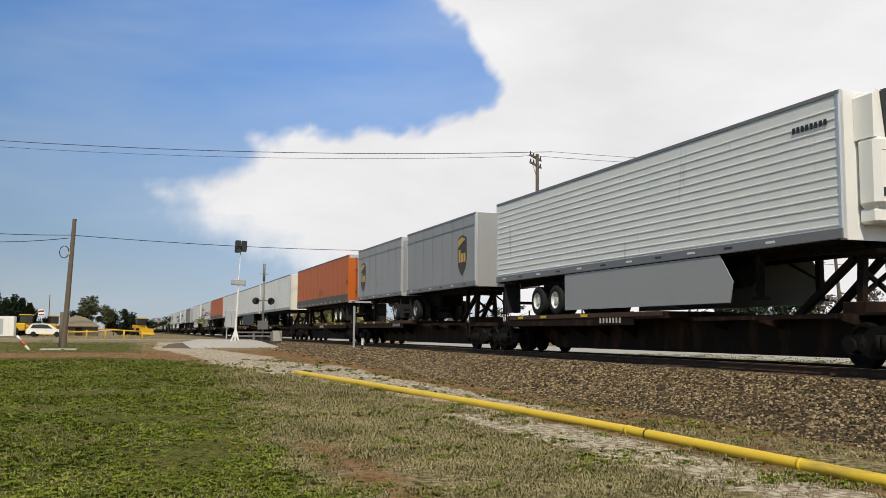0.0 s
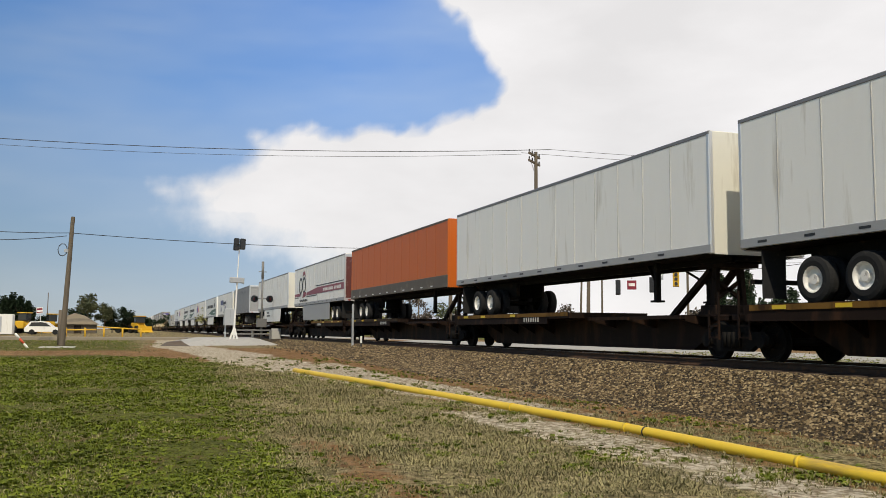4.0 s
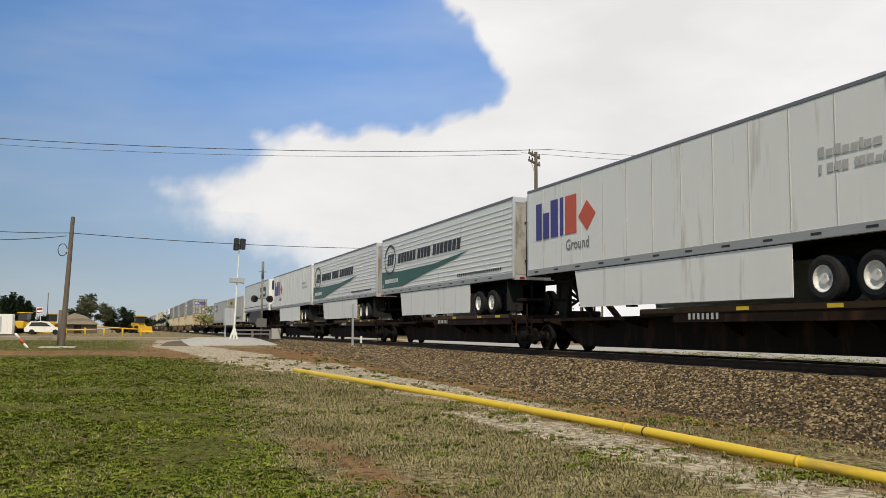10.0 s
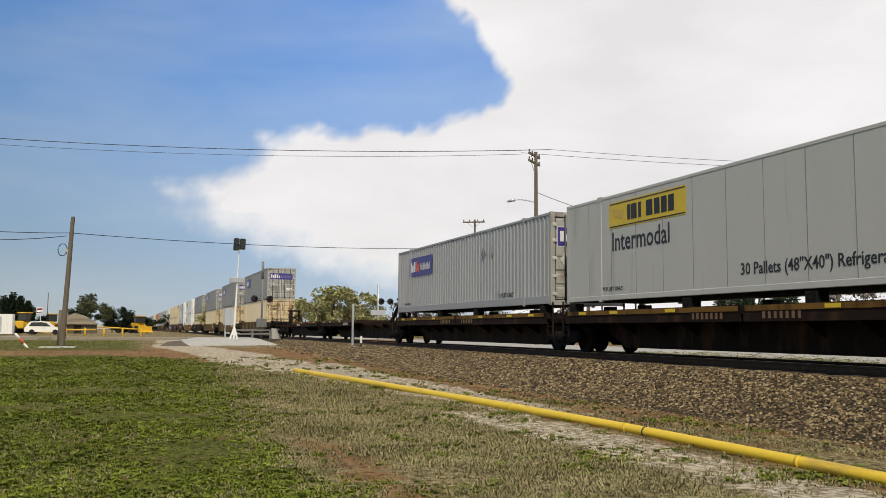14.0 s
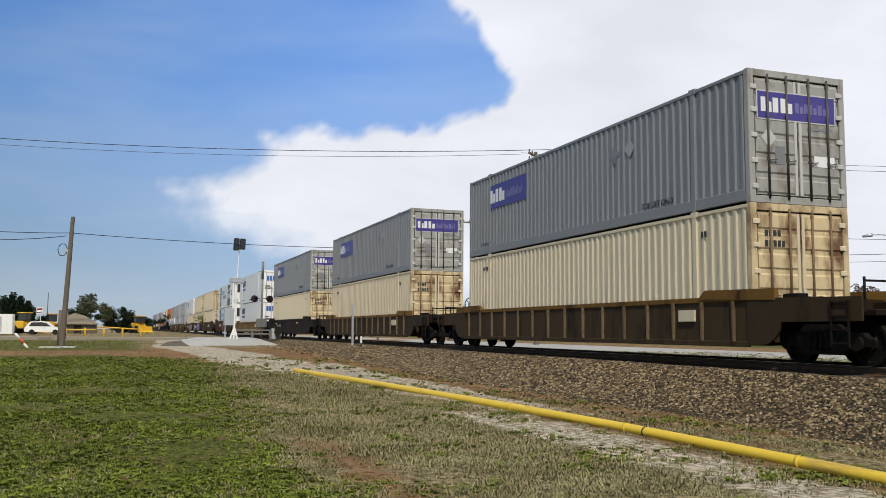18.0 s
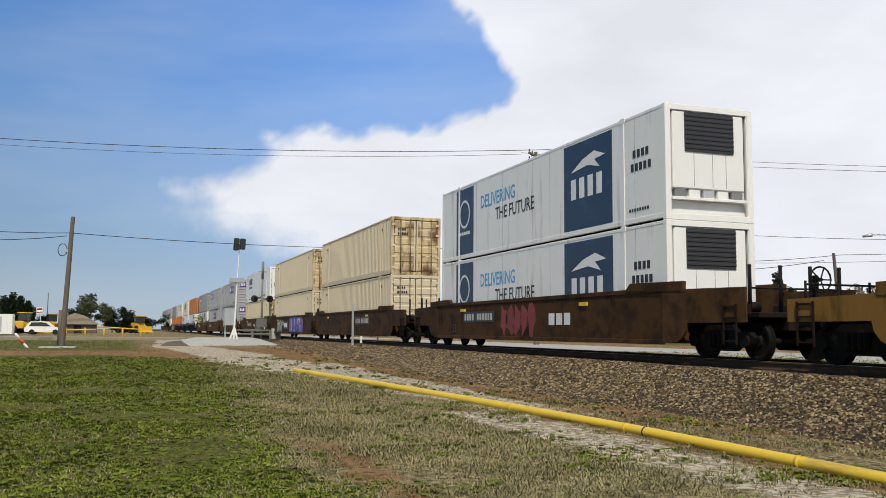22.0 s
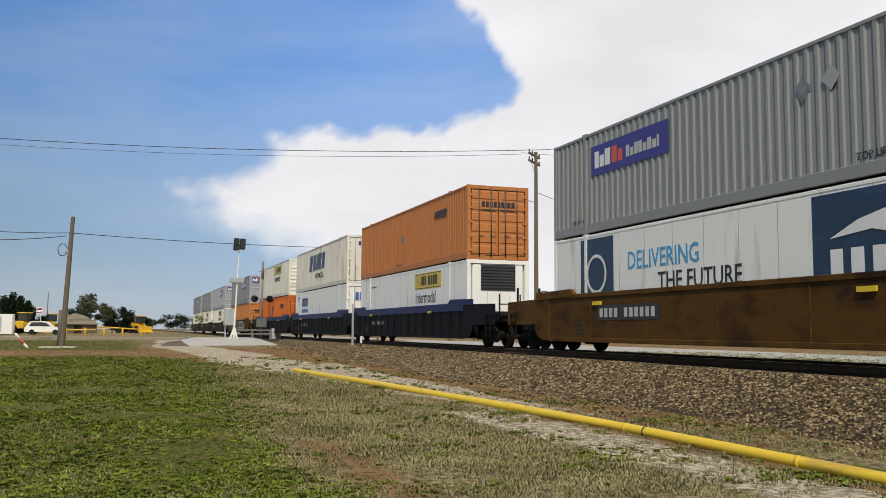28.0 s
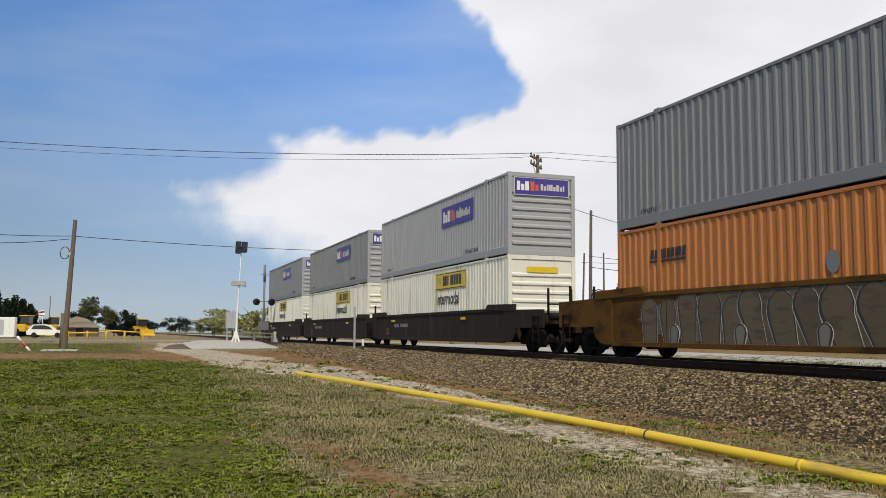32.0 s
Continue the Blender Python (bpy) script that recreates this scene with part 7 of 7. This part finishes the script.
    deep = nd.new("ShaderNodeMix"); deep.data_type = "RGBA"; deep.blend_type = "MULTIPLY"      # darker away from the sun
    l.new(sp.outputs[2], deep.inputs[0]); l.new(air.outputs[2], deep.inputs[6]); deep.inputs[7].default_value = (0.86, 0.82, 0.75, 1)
    both = nd.new("ShaderNodeMix"); both.data_type = "RGBA"
    cl = nd.new("ShaderNodeMix"); cl.data_type = "RGBA"; cl.inputs[0].default_value = 1.0; cl.blend_type = "MULTIPLY"
    cl.inputs[6].default_value = (0.90, 0.925, 1.03, 1); l.new(ramp.outputs[0], cl.inputs[7])
    l.new(edge.outputs[0], both.inputs[0]); l.new(deep.outputs[2], both.inputs[6]); l.new(cl.outputs[2], both.inputs[7])
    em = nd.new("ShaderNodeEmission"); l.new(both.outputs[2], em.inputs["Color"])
    tr = nd.new("ShaderNodeBsdfTransparent")
    mx = nd.new("ShaderNodeMixShader")
    l.new(op("MAXIMUM", op("MULTIPLY", edge.outputs[0], 0.97), 0.92), mx.inputs[0]); l.new(tr.outputs[0], mx.inputs[1]); l.new(em.outputs[0], mx.inputs[2])
    l.new(mx.outputs[0], nd["Material Output"].inputs[0])
    me.materials.append(m)
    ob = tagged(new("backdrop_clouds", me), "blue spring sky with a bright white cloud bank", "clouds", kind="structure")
    return ob


clouds = build_clouds()

# ---- the train ----
# how far the train has rolled, in metres, at each second
ROLLED = {0: 0.0, 1: 22.08, 2: 44.40, 3: 66.77, 3.5: 77.4, 5.5: 123.0, 6: 133.8, 7: 157.31, 8: 180.72, 9: 203.01, 10: 225.35, 11: 247.88, 12: 270.42, 13: 293.97, 14: 316.29, 14.5: 327.8,
          16.5: 373.1, 17: 382.85, 18: 406.20, 19: 428.63, 20: 450.78, 21: 473.40, 22: 497.0, 23: 519.26, 24: 541.55, 25: 564.85, 25.5: 575.45, 27.5: 620.6, 28: 631.38, 29: 654.43, 30: 676.61, 31: 698.82, 32: 720.75}
MOVING = []
DECK = 1.06


def place(ob, x, z):
    MOVING.append((ob, x, z))
    ob.matrix_basis = pose(x, TRACK_Y, z)
    return ob


def vans():
    """The highway trailers, from the head of the train backwards; each row gives the x of its leading end."""
    parcel = lambda x, z=2.6, s=1.0: [poly([(x - 0.48 * s, z + 0.62 * s), (x - 0.25 * s, z + 0.72 * s), (x, z + 0.75 * s), (x + 0.25 * s, z + 0.72 * s), (x + 0.48 * s, z + 0.62 * s), (x + 0.48 * s, z - 0.2 * s), (x + 0.4 * s, z - 0.48 * s), (x + 0.2 * s, z - 0.70 * s), (x, z - 0.84 * s), (x - 0.2 * s, z - 0.70 * s), (x - 0.4 * s, z - 0.48 * s), (x - 0.48 * s, z - 0.2 * s)], brown_decal),
                                     poly([(x - 0.42 * s, z + 0.57 * s), (x, z + 0.68 * s), (x + 0.42 * s, z + 0.57 * s), (x + 0.15 * s, z + 0.50 * s), (x - 0.42 * s, z + 0.28 * s)], gold_decal, -1.316),
                                     blocks(x - 0.36 * s, z - 0.30 * s, "Tbs", 0.27 * s, 0.50 * s, gold_decal)]
    frozen = lambda x: [disc(x, 3.0, 0.95, 0.74, black_decal, -1.312, 0.09), bars(x - 0.5, 2.72, 3, 0.36, 0.55, black_decal, 0.3, 0.3)]
    out = []

    def add(x, length, **kw):
        out.append((x, length, kw))
    add(-12.78, 16.15, axle=[4.93, 3.68], color=ribbed_white, face="nose", ribs="h", nose=1, skirt=light_grey, reefer="white", label="silver ribbed refrigerated trailer with a grey side skirt", decals=[bars(6.85, 3.5, 8, 0.12, 0.12, black_decal)])
    add(-30.95, 8.58, color=light_grey, face="nose", ribs="", nose=1, label="short grey parcel trailer with a brown and gold shield", decals=parcel(2.9) + [plate(-4.2, 4.2, 3.62, 3.66, rail_trim)])
    add(-40.45, 8.3, color=light_grey, face="doors", ribs="", nose=-1, label="short grey parcel trailer with a brown and gold shield", decals=parcel(-3.0) + [plate(-4.1, 4.1, 3.62, 3.66, rail_trim), disc(-0.2, 2.1, 0.14, 0.14, rail_trim, ring=0.03)])
    add(-51.18, 16.15, color=orange, face="doors", ribs="v", nose=-1, label="orange box trailer with a grey lower rail", decals=[bars(7.75, 2.35, 3, 0.11, 0.3, black_decal), disc(0.2, 2.15, 0.2, 0.2, rail_brown, ring=0.035), disc(0.9, 2.15, 0.2, 0.2, rail_brown, ring=0.035), plate(-6.4, -6.15, 1.62, 1.8, white_decal)])
    # cream ends on the white trailers put warm sunlight into the end colour
    add(-70.65, 16.15, color=white, face="nose", ribs="", nose=1, end_color=cream, label="plain white box trailer with a nose coloured cream for sunlight", decals=[end_bars(-0.6, 3.1, 6, 0.16, 0.12, rail_trim, x=8.08)])
    add(-88.03, 16.15, color=white, face="nose", ribs="", nose=1, end_color=cream, label="plain white box trailer with a black side skirt", skirt=black)
    add(-105.2, 16.15, color=white, face="nose", ribs="", nose=1, end_color=cream, label="plain white box trailer")
    add(-122.39, 16.15, color=orange, face="nose", ribs="v", nose=1, label="rust-orange box trailer with upright seams")
    go = [disc(-5.6, 2.75, 0.62, 0.62, black_decal, -1.312, 0.17), disc(-4.35, 2.75, 0.62, 0.62, black_decal, -1.312, 0.17), poly([(-5.0, 3.4), (-4.7, 3.75), (-4.2, 3.8), (-3.8, 3.35), (-4.3, 3.55)], maroon, -1.314), poly([(-4.9, 1.85), (-3.7, 1.95), (-3.5, 2.25), (-4.6, 2.25)], maroon, -1.314),
          poly([(-8.0, 2.0), (-5.7, 2.0), (-5.7, 2.2), (-8.0, 2.2)], maroon), poly([(-8.0, 1.88), (-6.2, 1.88), (-6.2, 1.93), (-8.0, 1.93)], black_decal), poly([(-3.4, 2.0), (8.0, 2.0), (8.0, 2.42), (0.4, 2.42), (-3.4, 2.2)], maroon), poly([(-0.2, 2.5), (8.0, 2.5), (8.0, 2.56), (-0.2, 2.56)], black_decal),
          poly([(-3.4, 1.88), (0.0, 1.88), (0.3, 1.94), (-3.4, 1.94)], black_decal), bars(2.2, 2.1, 12, 0.24, 0.2, white_decal, 0.35), bars(5.4, 2.1, 8, 0.24, 0.2, white_decal, 0.35), words("TRANSPORTATION SERVICES", -6.0, 1.58, 0.24, black_decal, 0.95)]
    add(-140.32, 16.15, color=white, face="doors", ribs="", nose=-1, end_color=maroon_door, skirt=light_grey, label="white box trailer with maroon stripe, black rings, dark red doors", decals=go)
    add(-159.65, 16.15, color=white, face="nose", ribs="", nose=1, end_color=cream, skirt=white, label="plain white box trailer with a white side skirt and a nose coloured cream for sunlight", decals=[end_bars(0.15, 3.4, 6, 0.14, 0.1, rail_trim, x=8.08), blocks(-2.6, 0.98, "Bsnsnsb BTss", 0.13, 0.16, black_decal, 0, -1.284), blocks(-2.6, 0.72, "sssnbsbbssnbsb", 0.13, 0.16, black_decal, 0, -1.284)])
    add(-182.44, 13.41, color=grey, face="roll", ribs="", nose=-1, end_color=light_grey, label="grey parcel trailer with a roll-up door and a gold shield", decals=parcel(-5.6) + [plate(-6.6, 6.6, 3.62, 3.66, rail_trim), plate(-6.6, 6.6, 3.5, 3.52, rail_trim)])
    ally = [blocks(-4.8, 2.75, "BTTnBTBB", 0.44, 0.58, navy, 0.32), blocks(-1.35, 2.75, "bTnssbss nsbn", 0.31, 0.44, black_decal), plate(-4.9, 2.3, 2.6, 2.64, navy), disc(-4.3, 2.15, 0.26, 0.3, navy), disc(-3.6, 2.15, 0.26, 0.3, navy), disc(0.5, 2.2, 0.28, 0.32, navy), disc(1.25, 2.2, 0.28, 0.32, navy), words("53'", -1.0, 1.65, 0.34, black_decal), bars(4.6, 1.72, 13, 0.2, 0.2, black_decal, 0.4),
            blocks(-0.85, 3.5, "BTTnBTBB nbsb", 0.14, 0.22, navy, end=True), end_bars(-0.75, 3.0, 9, 0.15, 0.12, black_decal, x=8.1)]
    add(-198.23, 16.15, color=white, face="doors", ribs="", nose=-1, end_color=cream, label="soiled white box trailer with navy lettering shapes and blue dots", decals=ally)
    swoosh = lambda n: ([poly([(-4.5, 1.68), (-1.5, 2.0), (2.0, 2.3), (8.0, 2.45), (8.0, 1.62), (1.6, 1.62), (-0.2, 1.78), (-2.0, 1.80)], green_dark), bars(4.6, 1.85, 12, 0.2, 0.2, white_decal, 0.35), words("53'", 7.2, 1.66, 0.3, white_decal)] if n > 0 else
                        [poly([(-8.0, 1.62), (-8.0, 2.45), (-5.0, 2.35), (0.0, 2.38), (4.0, 2.62), (2.2, 2.35), (-1.0, 2.05), (-4.6, 1.62)], green_dark), bars(-7.4, 1.85, 12, 0.18, 0.2, white_decal, 0.35), words("53'", -7.9, 1.66, 0.26, white_decal), bars(2.8, 1.66, 22, 0.2, 0.1, black_decal, 0.4)])
    add(-217.42, 16.15, color=ribbed_white, face="nose", ribs="h", nose=1, skirt=white, rail=light_grey, reefer="white_fan", label="white ribbed refrigerated trailer with a dark green swoosh and ring", decals=frozen(5.9) + [blocks(-5.0, 2.66, "BBTTBT BTTB BTBBBBB", 0.47, 0.44, black_decal, 0.2)] + swoosh(1))
    fed = [blocks(-7.4, 2.42, "TsBn", 0.56, 1.15, purple), plate(-5.42, -4.72, 2.42, 3.57, red_decal), poly([(-4.6, 2.87), (-4.1, 2.42), (-3.6, 2.87), (-4.1, 3.3)], red_decal), words("Ground", -5.4, 1.95, 0.45, rail_trim), blocks(4.9, 2.85, "TsTssnsb", 0.22, 0.2, pale_decal), blocks(4.9, 2.55, "n TTT nTTsTTs", 0.2, 0.17, pale_decal), end_bars(-1.1, 3.25, 2, 0.32, 0.45, purple, x=8.1), end_bars(-1.1, 2.45, 8, 0.1, 0.14, black_decal, x=8.1)]
    add(-235.46, 16.15, color=white, face="doors", ribs="", nose=-1, skirt=white, label="white box trailer with a violet and orange-red block sign", decals=fed)
    for x in (-252.77, -270.04):
        add(x, 16.15, color=ribbed_white, face="doors", ribs="h", nose=-1, skirt=white, rail=light_grey, end_color=lit_dirty_grey, label="white ribbed trailer with a dark green swoosh and ring", decals=frozen(-6.6) + [blocks(-5.3, 2.75, "BBTTBT BTTB BTBBBBB", 0.45, 0.44, black_decal, 0.2)] + swoosh(-1))
    add(-287.18, 16.15, color=white, face="doors", ribs="", nose=-1, skirt=white, label="white box trailer with a violet and orange-red block sign", decals=fed)
    add(-306.67, 16.15, color=ribbed_white, face="nose", ribs="h", nose=1, skirt=black, reefer="dark", label="silver ribbed refrigerated trailer with a black and red panel", decals=[plate(3.3, 6.7, 2.6, 3.5, black_decal, name="logo_panel"), blocks(3.45, 2.86, "Tbssns", 0.2, 0.30, white_decal, 0.35, -1.309), blocks(5.1, 2.86, "Tnssbsss", 0.18, 0.32, white_decal, 0.35, -1.309), poly([(4.7, 2.8), (5.0, 2.8), (5.05, 3.35), (4.88, 3.43)], maroon, -1.308), plate(3.3, 6.7, 2.60, 2.63, red_decal, -1.308), plate(-8, 8, 1.75, 1.81, black_decal)])
    for x, length, kw in out:
        place(trailer(length, **kw), x - length / 2, DECK)


vans()


def spines():
    """Spine car units under the trailers: x of the centre, trucks at the front and rear, hitch place, end with the wheel apron."""
    rows = [(-19.9, "own", "shared", 6.6, -1), (-39.9, "shared", "own", 6.9, -1), (-59.4, "own", "own", -7.0, 1), (-78.75, "own", "shared", 7.0, -1), (-96.1, "", "shared", 7.0, -1), (-113.3, "", "shared", 7.0, -1),
            (-130.5, "", "shared", 7.0, -1), (-148.4, "", "own", -7.0, 1), (-167.7, "own", "shared", 7.0, -1), (-187.5, "own", "own", -6.6, 1), (-206.3, "own", "own", -7.0, 1), (-225.5, "own", "shared", 7.0, -1),
            (-243.5, "", "shared", -7.0, 1), (-260.85, "", "shared", -7.0, 1), (-278.1, "", "shared", -7.0, 1), (-295.25, "", "own", -7.0, 1), (-314.7, "own", "shared", 7.0, -1), (-331.9, "", "shared", None, 1), (-349.1, "", "shared", None, 1), (-366.3, "", "shared", 6.9, -1), (-383.5, "", "own", -7.8, 1)]
    rng = random.Random(3)
    for x, f, r, hitch, we in rows:
        car = spine_car(f, r, hitch, True, rng.choice((ochre_car, rail_rust, ochre_car, rib_car)), we)
        if hitch is None:
            for px in (-7.6, -2.0, 2.0, 7.6):
                for y in (-1.15, 1.15):
                    part("container_pedestal", lambda: Shape().box(-0.16, 0.16, -0.16, 0.16, 1.0, 1.41, 0.02), iron, car, at=pose(px, y, 0), key="ped")
        place(car, x, 0)


spines()


def scuffs():
    """Dark upright scrapes on a smooth container's side."""
    rng = random.Random(9)
    out = []
    for i in range(26):
        x, z, n = rng.uniform(-7.5, 7.5), rng.uniform(0.22, 1.6) ** 1.3 * 0.8 + 0.1, rng.uniform(0.15, 0.6)
        out.append(poly([(x, z), (x + 0.012, z), (x + 0.02, z + n), (x + 0.008, z + n)], rail_trim, -1.297, "scuff_mark", 0.003))
    return out


place(container(pale_grey, "smooth", "doors", cream, "pale refrigerated container with a yellow sign on a spine car",
                hauler_marks(-5.6) + [words("30 Pallets (48\"X40\") Refrigerated Container", -0.2, 0.42, 0.36, black_decal, 0.9), end_plate(0.2, 1.1, 2.05, 2.5, yellow_decal), words("TOP LIFT ONLY", -6.0, 0.3, 0.15, black_decal)] + scuffs()), -323.67 - CL / 2, 1.41)
place(container(light_grey, "corr", "doors", lit_dirty_grey, "grey corrugated container with a violet sign on a spine car", parcel_sign()), -340.87 - CL / 2, 1.41)

WELL, STACK = 0.45, 3.35


def stack(x, low, high):
    """Two containers in a well; x is their leading end."""
    place(low, x - CL / 2, WELL)
    place(high, x - CL / 2, STACK)


OFF = -52.0


def stacks():
    # grey and white boxes: paler or cream ends put sunlight into the end colour
    g = lambda fade=False, x=-6.2, dirty=True: container(grey, "corr", "doors", lit_dirty_grey if dirty else grey, "grey corrugated container with a violet sign and soiled doors", parcel_sign(x, True, fade))
    gr = lambda x=-6.9, col=grey: container(col, "corr", "ribs", light_grey, "grey corrugated container with a violet sign and a ribbed end", parcel_sign(x, "ribs", False, 3.6))
    tn = lambda rust=True, mk=True: container(tan, "corr", "doors", tan_rust if rust else tan, "tan corrugated container with rust-stained doors" if rust else "plain tan corrugated steel container", plain_marks() if mk else ())
    wr = lambda: container(white, "smooth", "flat_doors", white, "white refrigerated container with blue slanted shapes and a bar", white_reefer_marks())
    fu = lambda: container(white, "smooth", "reefer", white, "white refrigerated container with two dark blue panels and a cooling unit", future_marks())
    jb = lambda end="doors", x=1.5, col=cream: container(col if end == "ribs" else white, "corr" if end == "ribs" else "smooth", end, cream, "white container with a yellow sign and dark green word", hauler_marks(x) + [end_plate(-0.6, 0.6, 2.3, 2.5, yellow_decal)])
    orr = lambda end="doors", col=orange, x=4.2: container(col, "corr", end, orange_pale if end == "ribs" else col, "orange corrugated container with dark lettering shapes", orange_marks(x))
    X = {21: -346.18, 22: -369.47, 23: -392.98, 24: -416.15, 25: -439.83, 26: -463.36, 27: -487.01, 28: -506.22, 29: -525.4, 30: -549.05, 31: -568.18, 32: -587.58, 33: -611.04, 34: -630.54, 35: -649.95, 36: -673.35, 37: -696.71, 38: -715.54, 39: -734.55}
    swift = container(dimmed_cream, "corr", "flat_doors", cream, "cream corrugated container with slanted blue block letters shapes", [blocks(-3.2, 1.35, "BTnBT", 1.12, 1.05, steel_blue, 0.30), words("INTERMODAL", -1.1, 0.75, 0.5, black_decal, 0.85), end_bars(-0.6, 2.3, 5, 0.2, 0.22, navy)])
    rows = {21: (tn(), g(True), "ribbed", "own", "own", ""), 22: (tn(), g(True), "ribbed", "own", "own", ""), 23: (tn(), g(True), "ribbed", "own", "own", ""), 24: (tn(), g(True), "dark_smooth", "own", "own", ""),
            25: (wr(), wr(), "ribbed_ochre", "own", "own", ""), 26: (fu(), fu(), "umber", "own", "own", "red"), 27: (tn(False), tn(), "umber", "own", "shared", ""), 28: (tn(False), tn(), "umber", "", "shared", "blocks"),
            29: (tn(), wr(), "brown", "", "own", "silver"), 30: (gr(0.3, light_grey), gr(0.3, light_grey), "brown", "own", "shared", ""), 31: (gr(-1, light_grey), gr(-5.6, light_grey), "brown", "", "shared", ""), 32: (fu(), container(mid_grey, "corr", "doors", lit_dirty_grey, "grey corrugated container with a violet sign", parcel_sign(-5.75, True, False, 3.8)), "brown", "", "own", ""),
            33: (container(white, "smooth", "reefer", white, "white refrigerated container with a yellow sign and a cooling unit", hauler_marks(1.6) + [bars(-5.8, 2.35, 6, 0.16, 0.08, black_decal)]), orr("doors", orange_pale), "blue", "own", "shared", ""), 34: (wr(), swift, "blue", "", "shared", ""),
            35: (orr(), jb("ribs", 0.9, dimmed_cream), "blue", "", "own", ""), 36: (orr("ribs", orange_pale, -6.5), gr(1.9), "brown", "own", "own", "chrome"), 37: (jb("ribs", 0.5), gr(1.2, light_grey), "graphite", "own", "shared", ""), 38: (jb("ribs", 0.5), gr(0.4), "graphite", "", "shared", ""), 39: (jb("ribs", -2), gr(-0.5), "graphite", "", "own", "")}
    for k, (low, high, style, f, r, graf) in rows.items():
        stack(X[k] + OFF, low, high)
        place(well_car(style, f, r, graf, 1.9 if k == 27 else -5.0), X[k] + OFF - CL / 2, 0)


stacks()


def motions():
    for ob, x, z in MOVING:
        walk(ob, [(t, pose(x + s, TRACK_Y, z)) for t, s in ROLLED.items()])
    walk(clouds, [(0, pose(0, 0, 0)), (16, pose(0, 0, 0, 0, 0, -0.72)), (32, pose(0, 0, 0, 0, 0, -1.45))])


motions()
